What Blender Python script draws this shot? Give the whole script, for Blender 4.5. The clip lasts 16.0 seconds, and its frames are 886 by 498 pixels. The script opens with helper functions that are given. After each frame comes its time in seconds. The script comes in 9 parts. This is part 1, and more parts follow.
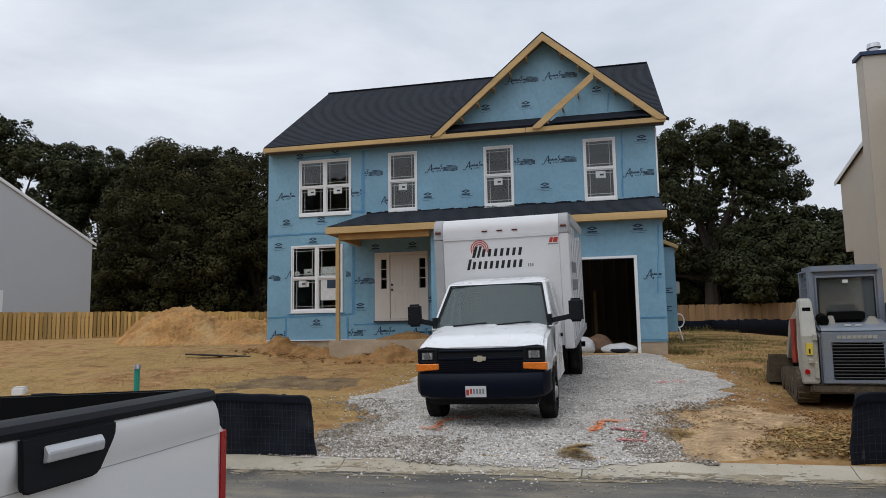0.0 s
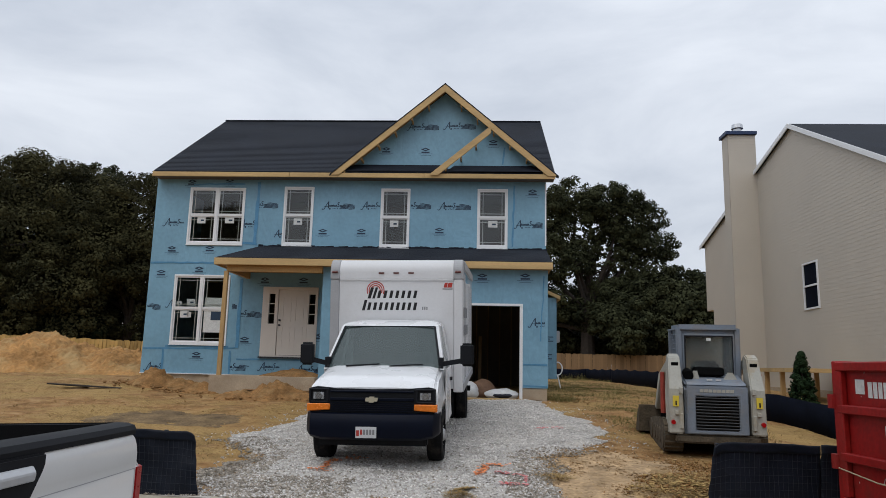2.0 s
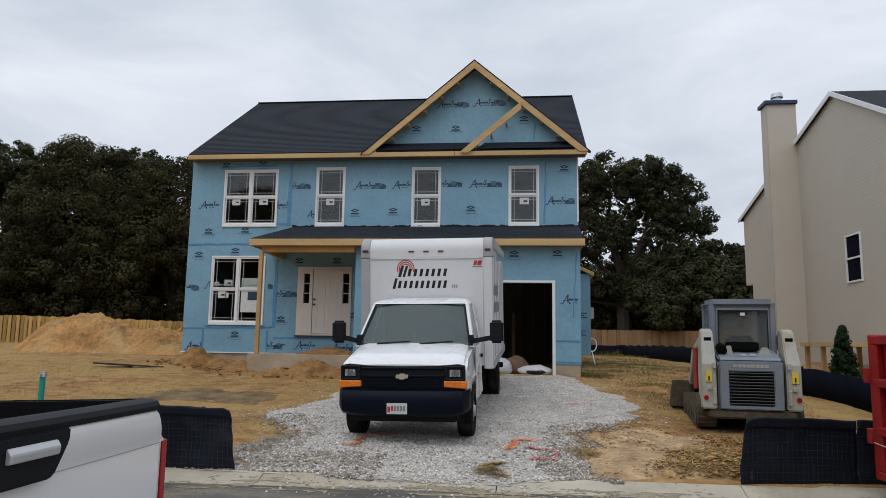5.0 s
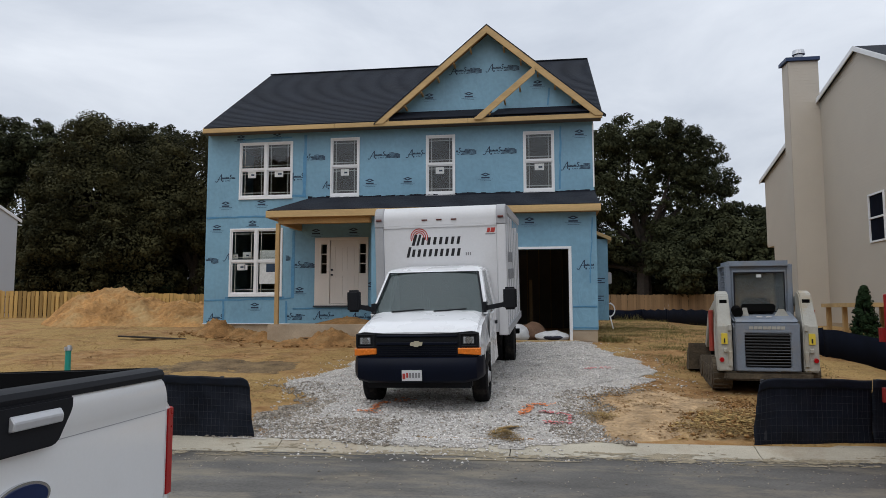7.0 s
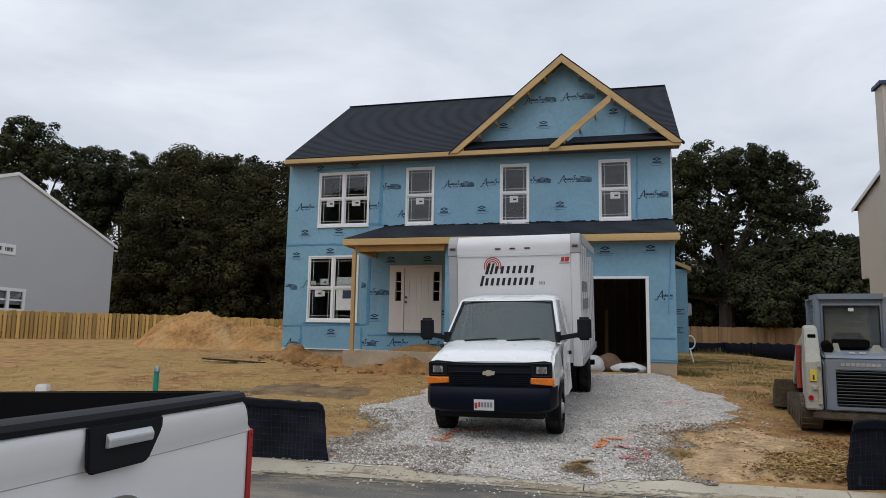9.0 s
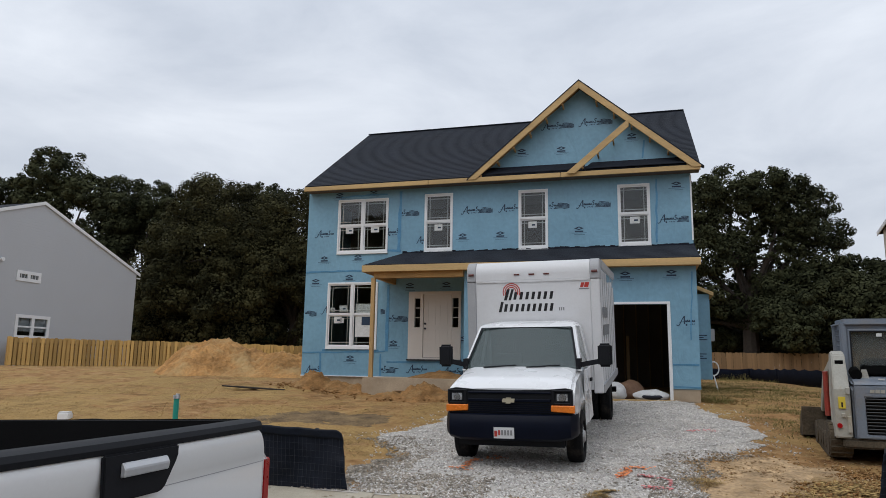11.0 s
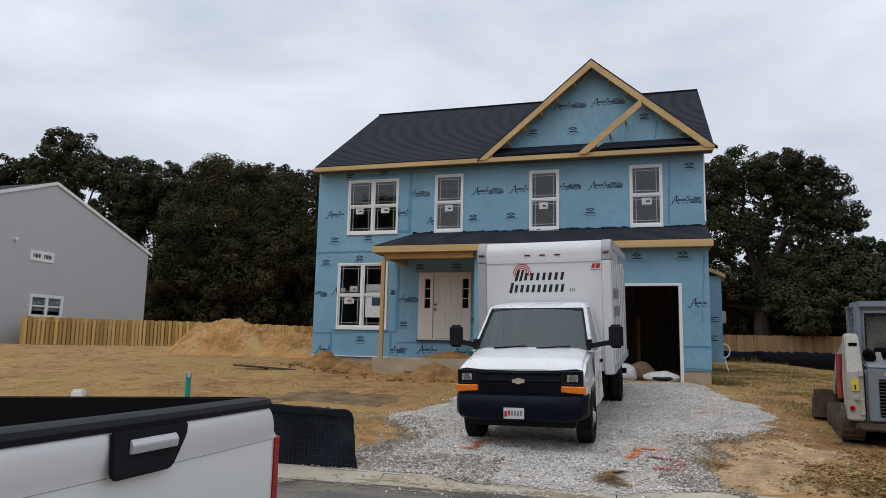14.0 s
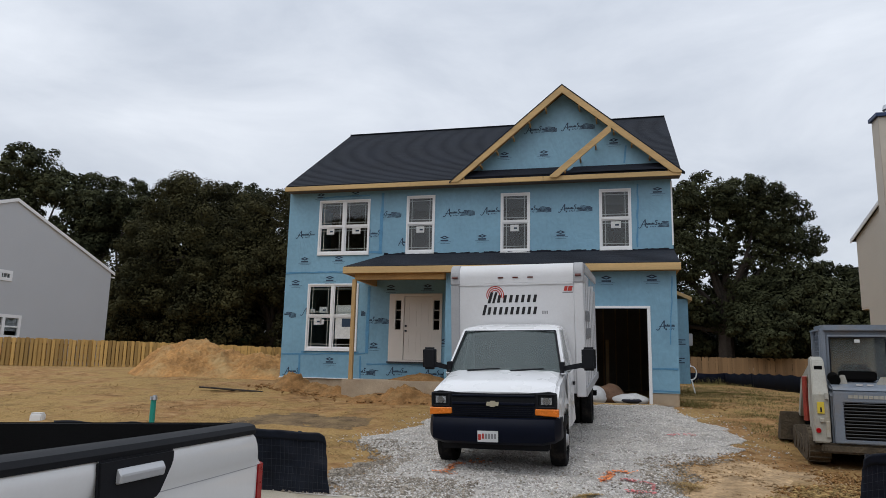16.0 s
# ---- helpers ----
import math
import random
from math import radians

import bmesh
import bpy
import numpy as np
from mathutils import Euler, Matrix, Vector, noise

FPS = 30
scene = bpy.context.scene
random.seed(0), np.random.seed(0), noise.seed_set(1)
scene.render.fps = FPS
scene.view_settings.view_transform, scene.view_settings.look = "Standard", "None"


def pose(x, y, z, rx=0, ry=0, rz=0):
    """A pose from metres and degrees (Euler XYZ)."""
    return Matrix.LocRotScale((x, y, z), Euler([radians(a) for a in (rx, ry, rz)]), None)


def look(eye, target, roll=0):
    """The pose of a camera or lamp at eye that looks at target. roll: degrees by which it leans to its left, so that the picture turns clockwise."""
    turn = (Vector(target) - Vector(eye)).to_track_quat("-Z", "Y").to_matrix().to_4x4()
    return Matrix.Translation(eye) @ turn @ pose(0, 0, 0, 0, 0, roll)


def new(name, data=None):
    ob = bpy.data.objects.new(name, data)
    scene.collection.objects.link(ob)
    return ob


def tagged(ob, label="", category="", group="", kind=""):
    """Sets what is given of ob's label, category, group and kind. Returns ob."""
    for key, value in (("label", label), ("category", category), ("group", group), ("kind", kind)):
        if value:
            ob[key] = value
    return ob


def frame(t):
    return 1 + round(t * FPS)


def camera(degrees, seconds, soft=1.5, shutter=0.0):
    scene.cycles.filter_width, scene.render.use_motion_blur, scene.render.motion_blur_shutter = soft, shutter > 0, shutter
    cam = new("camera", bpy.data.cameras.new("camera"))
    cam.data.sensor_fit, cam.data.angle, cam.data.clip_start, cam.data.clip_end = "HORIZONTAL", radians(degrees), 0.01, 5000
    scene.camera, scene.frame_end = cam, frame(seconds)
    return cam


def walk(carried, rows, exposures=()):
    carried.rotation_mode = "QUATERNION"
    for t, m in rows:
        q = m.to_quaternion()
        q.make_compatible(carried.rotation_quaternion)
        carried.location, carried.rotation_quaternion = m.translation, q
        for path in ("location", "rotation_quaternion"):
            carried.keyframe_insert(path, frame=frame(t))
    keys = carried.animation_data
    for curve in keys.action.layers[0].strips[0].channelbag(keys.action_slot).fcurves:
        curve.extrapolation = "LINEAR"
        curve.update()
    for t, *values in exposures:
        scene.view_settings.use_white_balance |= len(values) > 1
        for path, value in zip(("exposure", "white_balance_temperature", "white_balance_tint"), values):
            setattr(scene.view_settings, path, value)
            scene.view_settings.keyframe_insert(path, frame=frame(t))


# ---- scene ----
cam = camera(65.0, 16.0, 0.85)
PATH = [
    (0, (1.213, 1.651, 1.848), (0.77, 3.589, 2.069), -1.0),
    (0.5, (1.135, 1.57, 1.852), (0.68, 3.504, 2.083), 0.0),
    (1, (1.064, 1.518, 1.856), (0.611, 3.446, 2.135), -0.2),
    (1.5, (1.04, 1.484, 1.867), (0.7, 3.427, 2.196), 0.4),
    (2, (1.059, 1.394, 1.868), (0.939, 3.362, 2.202), 1.4),
    (2.3, (1.09, 1.29, 1.868), (1.274, 3.241, 2.268), 2.8),
    (2.5, (1.137, 1.234, 1.863), (1.447, 3.178, 2.218), 2.2),
    (2.8, (1.1, 1.15, 1.858), (1.215, 3.129, 2.123), 1.2),
    (3, (1.072, 1.116, 1.854), (1.062, 3.106, 2.053), 0.7),
    (3.5, (1.046, 1.107, 1.871), (0.928, 3.093, 2.074), -0.5),
    (3.7, (1.017, 1.148, 1.889), (0.917, 3.128, 2.149), 0.5),
    (5.8, (1.288, 1.399, 1.854), (0.985, 3.357, 2.123), 0.9),
    (6, (1.297, 1.4, 1.858), (0.975, 3.358, 2.106), 0.8),
    (6.5, (1.293, 1.415, 1.853), (0.903, 3.363, 2.078), -0.5),
    (7, (1.292, 1.373, 1.855), (1.014, 3.346, 2.034), -0.1),
    (7.5, (1.251, 1.355, 1.85), (0.833, 3.303, 2.028), 0.4),
    (8, (1.265, 1.327, 1.864), (0.842, 3.27, 2.072), 1.0),
    (8.5, (1.274, 1.346, 1.868), (0.803, 3.276, 2.101), 1.3),
    (9, (1.312, 1.322, 1.863), (0.827, 3.245, 2.12), 1.0),
    (11.5, (1.32, 1.352, 1.867), (0.776, 3.247, 2.201), 1.0),
    (12, (1.3, 1.363, 1.863), (0.75, 3.259, 2.183), 1.1),
    (12.5, (1.293, 1.355, 1.867), (0.725, 3.241, 2.215), 1.2),
    (13, (1.298, 1.351, 1.863), (0.736, 3.241, 2.197), 1.3),
    (13.5, (1.298, 1.376, 1.867), (0.727, 3.268, 2.169), 1.7),
    (14, (1.301, 1.388, 1.857), (0.735, 3.287, 2.134), 1.2),
    (14.5, (1.295, 1.415, 1.849), (0.756, 3.325, 2.097), 1.0),
    (15, (1.303, 1.398, 1.84), (0.724, 3.297, 2.088), 1.5),
    (15.5, (1.285, 1.389, 1.85), (0.686, 3.278, 2.121), 1.9),
    (16, (1.204, 1.361, 1.871), (0.728, 3.274, 2.209), 1.3),
]
walk(cam, [(t, look(e, g, r)) for t, e, g, r in PATH])

# ---- daylight: an overcast sky with a weak, wide sun ----
world = bpy.data.worlds.new("overcast")
scene.world = world
world.use_nodes = True
wn, wl = world.node_tree.nodes, world.node_tree.links
wn.clear()
w_out = wn.new("ShaderNodeOutputWorld")
w_bg = wn.new("ShaderNodeBackground")
w_sky = wn.new("ShaderNodeTexSky")
w_sky.sky_type = "NISHITA"
w_sky.sun_disc = False
w_sky.sun_elevation = radians(48)
w_sky.sun_rotation = radians(200)
w_sky.dust_density = 3.0
w_tc = wn.new("ShaderNodeTexCoord")
w_map = wn.new("ShaderNodeMapping")
w_map.inputs["Scale"].default_value = (1.6, 1.6, 4.5)
w_noise = wn.new("ShaderNodeTexNoise")
w_noise.inputs["Scale"].default_value = 1.7
w_noise.inputs["Detail"].default_value = 7
w_noise.inputs["Roughness"].default_value = 0.55
w_noise.inputs["Distortion"].default_value = 0.35
w_ramp = wn.new("ShaderNodeValToRGB")
w_ramp.color_ramp.elements[0].position = 0.30
w_ramp.color_ramp.elements[0].color = (0.49, 0.535, 0.612, 1)
w_ramp.color_ramp.elements[1].position = 0.72
w_ramp.color_ramp.elements[1].color = (0.715, 0.755, 0.82, 1)
w_sep = wn.new("ShaderNodeSeparateXYZ")
w_el = wn.new("ShaderNodeMapRange")
w_el.inputs["From Min"].default_value = 0.0
w_el.inputs["From Max"].default_value = 1.0
w_el.inputs["To Min"].default_value = 0.98
w_el.inputs["To Max"].default_value = 1.5
w_mul = wn.new("ShaderNodeMixRGB")
w_mul.blend_type = "MULTIPLY"
w_mul.inputs["Fac"].default_value = 1.0
w_scale = wn.new("ShaderNodeMixRGB")
w_scale.blend_type = "MULTIPLY"
w_scale.inputs["Fac"].default_value = 1.0
w_scale.inputs["Color2"].default_value = (0.08, 0.08, 0.08, 1)
w_mix = wn.new("ShaderNodeMixRGB")
w_mix.inputs["Fac"].default_value = 0.9
wl.new(w_tc.outputs["Generated"], w_map.inputs["Vector"])
wl.new(w_map.outputs["Vector"], w_noise.inputs["Vector"])
wl.new(w_noise.outputs["Fac"], w_ramp.inputs["Fac"])
wl.new(w_tc.outputs["Generated"], w_sep.inputs["Vector"])
wl.new(w_sep.outputs["Z"], w_el.inputs["Value"])
wl.new(w_ramp.outputs["Color"], w_mul.inputs["Color1"])
wl.new(w_el.outputs["Result"], w_mul.inputs["Color2"])
wl.new(w_sky.outputs["Color"], w_scale.inputs["Color1"])
wl.new(w_scale.outputs["Color"], w_mix.inputs["Color1"])
wl.new(w_mul.outputs["Color"], w_mix.inputs["Color2"])
wl.new(w_mix.outputs["Color"], w_bg.inputs["Color"])
w_bg.inputs["Strength"].default_value = 1.08
wl.new(w_bg.outputs["Background"], w_out.inputs["Surface"])

sun_data = bpy.data.lights.new("sun", "SUN")
sun_data.energy = 0.8
sun_data.angle = radians(35)
sun_data.color = (1.0, 0.97, 0.92)
sun_lamp = new("sun", sun_data)
sun_lamp.matrix_world = look((0, 0, 60), (14, 34, 0))
scene.view_settings.exposure = 0.0


# ---- materials ----
def ramp_node(nt, stops):
    r = nt.nodes.new("ShaderNodeValToRGB")
    els = r.color_ramp.elements
    while len(els) < len(stops):
        els.new(0.5)
    for e, (p, c) in zip(els, stops):
        e.position, e.color = p, (*c, 1)
    return r


def material(name, base, rough=0.6, metal=0.0, vary=0.15, scale=3.0, grain=40.0, bump=0.15, depth=0.01,
             stretch=(1, 1, 1), random_tint=0.0, island=False, coat=0.0, dirt=None, dirt_amount=0.5, spec=0.5):
    """A surface with a broad mottling, a fine grain, a bump and, if asked for, stains in a second colour."""
    m = bpy.data.materials.new(name)
    m.use_nodes = True
    nt = m.node_tree
    b = nt.nodes["Principled BSDF"]
    tc = nt.nodes.new("ShaderNodeTexCoord")
    mp = nt.nodes.new("ShaderNodeMapping")
    mp.inputs["Scale"].default_value = stretch
    nt.links.new(tc.outputs["Object"], mp.inputs["Vector"])
    n1 = nt.nodes.new("ShaderNodeTexNoise")
    n1.inputs["Scale"].default_value = scale
    n1.inputs["Detail"].default_value = 5
    n2 = nt.nodes.new("ShaderNodeTexNoise")
    n2.inputs["Scale"].default_value = grain
    n2.inputs["Detail"].default_value = 3
    for n in (n1, n2):
        nt.links.new(mp.outputs["Vector"], n.inputs["Vector"])
    lo = tuple(c * (1 - vary) for c in base)
    hi = tuple(min(1, c * (1 + vary)) for c in base)
    r1 = ramp_node(nt, [(0.3, lo), (0.7, hi)])
    nt.links.new(n1.outputs["Fac"], r1.inputs["Fac"])
    r2 = ramp_node(nt, [(0.25, (1 - vary,) * 3), (0.75, (1 + vary * 0.6,) * 3)])
    nt.links.new(n2.outputs["Fac"], r2.inputs["Fac"])
    mul = nt.nodes.new("ShaderNodeMixRGB")
    mul.blend_type = "MULTIPLY"
    mul.inputs["Fac"].default_value = 1.0
    nt.links.new(r1.outputs["Color"], mul.inputs["Color1"])
    nt.links.new(r2.outputs["Color"], mul.inputs["Color2"])
    colour = mul.outputs["Color"]
    if random_tint or island:
        if island:
            src = nt.nodes.new("ShaderNodeNewGeometry").outputs["Random Per Island"]
        else:
            src = nt.nodes.new("ShaderNodeObjectInfo").outputs["Random"]
        rr = ramp_node(nt, [(0.0, (1 - random_tint,) * 3), (1.0, (1 + random_tint,) * 3)])
        nt.links.new(src, rr.inputs["Fac"])
        m2 = nt.nodes.new("ShaderNodeMixRGB")
        m2.blend_type = "MULTIPLY"
        m2.inputs["Fac"].default_value = 1.0
        nt.links.new(colour, m2.inputs["Color1"])
        nt.links.new(rr.outputs["Color"], m2.inputs["Color2"])
        colour = m2.outputs["Color"]
    if dirt:
        n3 = nt.nodes.new("ShaderNodeTexNoise")
        n3.inputs["Scale"].default_value = scale * 0.7
        n3.inputs["Detail"].default_value = 8
        n3.inputs["Roughness"].default_value = 0.7
        nt.links.new(mp.outputs["Vector"], n3.inputs["Vector"])
        r3 = ramp_node(nt, [(0.5, (0, 0, 0)), (0.72, (dirt_amount,) * 3)])
        nt.links.new(n3.outputs["Fac"], r3.inputs["Fac"])
        m3 = nt.nodes.new("ShaderNodeMixRGB")
        m3.inputs["Color2"].default_value = (*dirt, 1)
        nt.links.new(r3.outputs["Color"], m3.inputs["Fac"])
        nt.links.new(colour, m3.inputs["Color1"])
        colour = m3.outputs["Color"]
    nt.links.new(colour, b.inputs["Base Color"])
    rv = nt.nodes.new("ShaderNodeMapRange")
    rv.inputs["To Min"].default_value = max(0.02, rough - 0.08)
    rv.inputs["To Max"].default_value = min(1.0, rough + 0.08)
    nt.links.new(n1.outputs["Fac"], rv.inputs["Value"])
    nt.links.new(rv.outputs["Result"], b.inputs["Roughness"])
    b.inputs["Metallic"].default_value = metal
    b.inputs["Coat Weight"].default_value = coat
    b.inputs["Specular IOR Level"].default_value = spec
    if bump:
        bp = nt.nodes.new("ShaderNodeBump")
        bp.inputs["Strength"].default_value = bump
        bp.inputs["Distance"].default_value = depth
        nt.links.new(n2.outputs["Fac"], bp.inputs["Height"])
        nt.links.new(bp.outputs["Normal"], b.inputs["Normal"])
    return m


def glass_material(name, tint, rough=0.0):
    m = bpy.data.materials.new(name)
    m.use_nodes = True
    b = m.node_tree.nodes["Principled BSDF"]
    b.inputs["Base Color"].default_value = (*tint, 1)
    b.inputs["Transmission Weight"].default_value = 1.0
    b.inputs["Roughness"].default_value = rough
    b.inputs["IOR"].default_value = 1.5
    return m


def wrap_material():
    """Blue house-wrap sheet: thin plastic with soft creases."""
    m = material("blue_house_wrap", (0.185, 0.355, 0.475), 0.40, vary=0.09, scale=0.9, grain=9.0, bump=0.0)
    nt = m.node_tree
    b = nt.nodes["Principled BSDF"]
    tc = nt.nodes.new("ShaderNodeTexCoord")
    mp = nt.nodes.new("ShaderNodeMapping")
    mp.inputs["Scale"].default_value = (1.0, 1.0, 0.45)
    nt.links.new(tc.outputs["Object"], mp.inputs["Vector"])
    a = nt.nodes.new("ShaderNodeTexNoise")
    a.inputs["Scale"].default_value = 2.2
    a.inputs["Detail"].default_value = 6
    a.inputs["Distortion"].default_value = 1.2
    nt.links.new(mp.outputs["Vector"], a.inputs["Vector"])
    bp = nt.nodes.new("ShaderNodeBump")
    bp.inputs["Strength"].default_value = 0.6
    bp.inputs["Distance"].default_value = 0.06
    nt.links.new(a.outputs["Fac"], bp.inputs["Height"])
    nt.links.new(bp.outputs["Normal"], b.inputs["Normal"])
    return m


def ground_material():
    """Clay soil, straw and thin dry grass in patches."""
    m = bpy.data.materials.new("clay_and_straw")
    m.use_nodes = True
    nt = m.node_tree
    b = nt.nodes["Principled BSDF"]
    tc = nt.nodes.new("ShaderNodeTexCoord")

    def nz(scale, detail, rough=0.6, distortion=0.0):
        n = nt.nodes.new("ShaderNodeTexNoise")
        n.inputs["Scale"].default_value = scale
        n.inputs["Detail"].default_value = detail
        n.inputs["Roughness"].default_value = rough
        n.inputs["Distortion"].default_value = distortion
        nt.links.new(tc.outputs["Object"], n.inputs["Vector"])
        return n.outputs["Fac"]

    clay = ramp_node(nt, [(0.3, (0.17, 0.078, 0.028)), (0.5, (0.33, 0.185, 0.075)), (0.72, (0.45, 0.295, 0.15))])
    nt.links.new(nz(3.0, 8, 0.65, 0.4), clay.inputs["Fac"])
    straw = ramp_node(nt, [(0.28, (0.13, 0.085, 0.03)), (0.5, (0.36, 0.228, 0.085)), (0.75, (0.51, 0.36, 0.17))])
    nt.links.new(nz(22.0, 6, 0.75, 1.0), straw.inputs["Fac"])
    mask = ramp_node(nt, [(0.43, (0, 0, 0)), (0.56, (1, 1, 1))])
    nt.links.new(nz(0.45, 8, 0.65, 0.3), mask.inputs["Fac"])
    mix = nt.nodes.new("ShaderNodeMixRGB")
    nt.links.new(mask.outputs["Color"], mix.inputs["Fac"])
    nt.links.new(clay.outputs["Color"], mix.inputs["Color1"])
    nt.links.new(straw.outputs["Color"], mix.inputs["Color2"])
    green = ramp_node(nt, [(0.62, (0, 0, 0)), (0.80, (0.25, 0.25, 0.25))])
    nt.links.new(nz(0.9, 6, 0.7), green.inputs["Fac"])
    mix2 = nt.nodes.new("ShaderNodeMixRGB")
    mix2.inputs["Color2"].default_value = (0.12, 0.13, 0.045, 1)
    nt.links.new(green.outputs["Color"], mix2.inputs["Fac"])
    nt.links.new(mix.outputs["Color"], mix2.inputs["Color1"])
    # scuffs and damp patches
    scuff = ramp_node(nt, [(0.36, (0.52, 0.50, 0.48)), (0.50, (1, 1, 1)), (0.7, (1.12, 1.10, 1.06))])
    nt.links.new(nz(1.7, 9, 0.72, 0.8), scuff.inputs["Fac"])
    mix3 = nt.nodes.new("ShaderNodeMixRGB")
    mix3.blend_type = "MULTIPLY"
    mix3.inputs["Fac"].default_value = 0.65
    nt.links.new(mix2.outputs["Color"], mix3.inputs["Color1"])
    nt.links.new(scuff.outputs["Color"], mix3.inputs["Color2"])
    nt.links.new(mix3.outputs["Color"], b.inputs["Base Color"])
    b.inputs["Roughness"].default_value = 0.95
    b.inputs["Specular IOR Level"].default_value = 0.2
    bp = nt.nodes.new("ShaderNodeBump")
    bp.inputs["Strength"].default_value = 0.8
    bp.inputs["Distance"].default_value = 0.03
    nt.links.new(nz(30.0, 8, 0.7), bp.inputs["Height"])
    nt.links.new(bp.outputs["Normal"], b.inputs["Normal"])
    return m


def leaf_material(name, dark, light):
    m = bpy.data.materials.new(name)
    m.use_nodes = True
    nt = m.node_tree
    b = nt.nodes["Principled BSDF"]
    geo = nt.nodes.new("ShaderNodeNewGeometry")
    tc = nt.nodes.new("ShaderNodeTexCoord")
    n = nt.nodes.new("ShaderNodeTexNoise")
    n.inputs["Scale"].default_value = 0.35
    n.inputs["Detail"].default_value = 4
    nt.links.new(tc.outputs["Object"], n.inputs["Vector"])
    mid = nt.nodes.new("ShaderNodeMath")
    mid.operation = "ADD"
    half = nt.nodes.new("ShaderNodeMath")
    half.operation = "MULTIPLY"
    half.inputs[1].default_value = 0.22
    nt.links.new(geo.outputs["Random Per Island"], half.inputs[0])
    nt.links.new(half.outputs[0], mid.inputs[0])
    nt.links.new(n.outputs["Fac"], mid.inputs[1])
    r = ramp_node(nt, [(0.42, dark), (0.95, light)])
    nt.links.new(mid.outputs[0], r.inputs["Fac"])
    nt.links.new(r.outputs["Color"], b.inputs["Base Color"])
    b.inputs["Roughness"].default_value = 0.8
    b.inputs["Specular IOR Level"].default_value = 0.08
    return m


WRAP = wrap_material()
WRAP_TAPE = material("blue_wrap_lap", (0.085, 0.255, 0.43), 0.35, vary=0.12, scale=6, grain=25, bump=0.3)
INK = material("dark_blue_ink", (0.012, 0.035, 0.075), 0.5, vary=0.2, bump=0)
INK_FAINT = material("faded_blue_ink", (0.07, 0.17, 0.25), 0.5, vary=0.2, bump=0)
PINE = material("new_pine_board", (0.52, 0.35, 0.155), 0.7, vary=0.16, scale=1.3, grain=30, bump=0.2, stretch=(0.3, 3, 3))
PINE_UP = material("pine_post", (0.47, 0.30, 0.125), 0.7, vary=0.16, scale=1.5, grain=30, bump=0.2, stretch=(3, 3, 0.3))
PLYWOOD = material("plywood_soffit", (0.42, 0.24, 0.085), 0.75, vary=0.15, scale=2, grain=35, bump=0.2)
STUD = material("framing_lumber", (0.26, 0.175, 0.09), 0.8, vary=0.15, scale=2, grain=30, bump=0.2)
SHINGLE = material("charcoal_shingle", (0.019, 0.023, 0.032), 0.9, vary=0.22, scale=1.2, grain=90, bump=0.5, depth=0.006, spec=0.25)
FELT = material("black_roofing_felt", (0.012, 0.015, 0.023), 0.85, spec=0.2, vary=0.25, scale=3, grain=14, bump=0.4, depth=0.02)
VINYL = material("white_vinyl", (0.78, 0.79, 0.80), 0.35, vary=0.03, bump=0.03)
GRILLE_BAR = material("cream_grille_bar", (0.50, 0.49, 0.46), 0.5, vary=0.05, bump=0.03)
STICKER = material("paper_sticker", (0.62, 0.63, 0.62), 0.7, vary=0.1, scale=14, bump=0.05)
DOOR_PAINT = material("primed_cream_door", (0.66, 0.60, 0.54), 0.5, vary=0.03, scale=2, bump=0.05)
CONCRETE = material("grey_concrete", (0.42, 0.335, 0.24), 0.9, vary=0.16, scale=2.0, grain=50, bump=0.3, dirt=(0.25, 0.15, 0.075), dirt_amount=0.55)
KERB = material("pale_concrete_kerb", (0.43, 0.39, 0.31), 0.9, vary=0.14, scale=1.4, grain=60, bump=0.35, dirt=(0.24, 0.16, 0.085), dirt_amount=0.65)
ASPHALT = material("worn_asphalt", (0.155, 0.145, 0.130), 0.9, vary=0.36, scale=1.6, grain=55, bump=0.7, depth=0.008, stretch=(0.55, 1.3, 1), dirt=(0.33, 0.28, 0.20), dirt_amount=1.0)
EARTH = material("orange_clay", (0.42, 0.222, 0.082), 0.95, vary=0.3, scale=1.2, grain=11, bump=1.0, depth=0.05, dirt=(0.46, 0.33, 0.16), dirt_amount=0.8, spec=0.2)
BROWN_SOIL = material("brown_dug_soil", (0.29, 0.155, 0.06), 0.95, vary=0.32, scale=4.0, grain=24, bump=1.0, depth=0.04, dirt=(0.36, 0.25, 0.12), dirt_amount=0.6, spec=0.2)
SILT = material("dried_gutter_silt", (0.30, 0.255, 0.18), 0.95, vary=0.25, scale=5.0, grain=60, bump=0.5, depth=0.01, spec=0.2)
THIN_GRASS = material("thin_olive_grass", (0.155, 0.135, 0.048), 0.9, vary=0.1, random_tint=0.45, island=True, bump=0, spec=0.15)
GRAVEL_BED = material("crushed_stone_bed", (0.46, 0.43, 0.39), 0.9, vary=0.25, scale=2.0, grain=55, bump=0.8, depth=0.02, dirt=(0.33, 0.25, 0.17), dirt_amount=0.4)
STONE = material("crushed_stone", (0.61, 0.58, 0.55), 0.85, vary=0.12, scale=1.5, grain=60, bump=0.2, random_tint=0.26, island=True)
DARK_STONE = material("brown_crushed_stone", (0.31, 0.27, 0.22), 0.85, vary=0.12, scale=1.5, grain=60, bump=0.2, random_tint=0.4, island=True)
STRAW = material("dry_straw", (0.36, 0.245, 0.10), 0.9, vary=0.1, random_tint=0.4, island=True, bump=0, spec=0.2)
GROUND = ground_material()
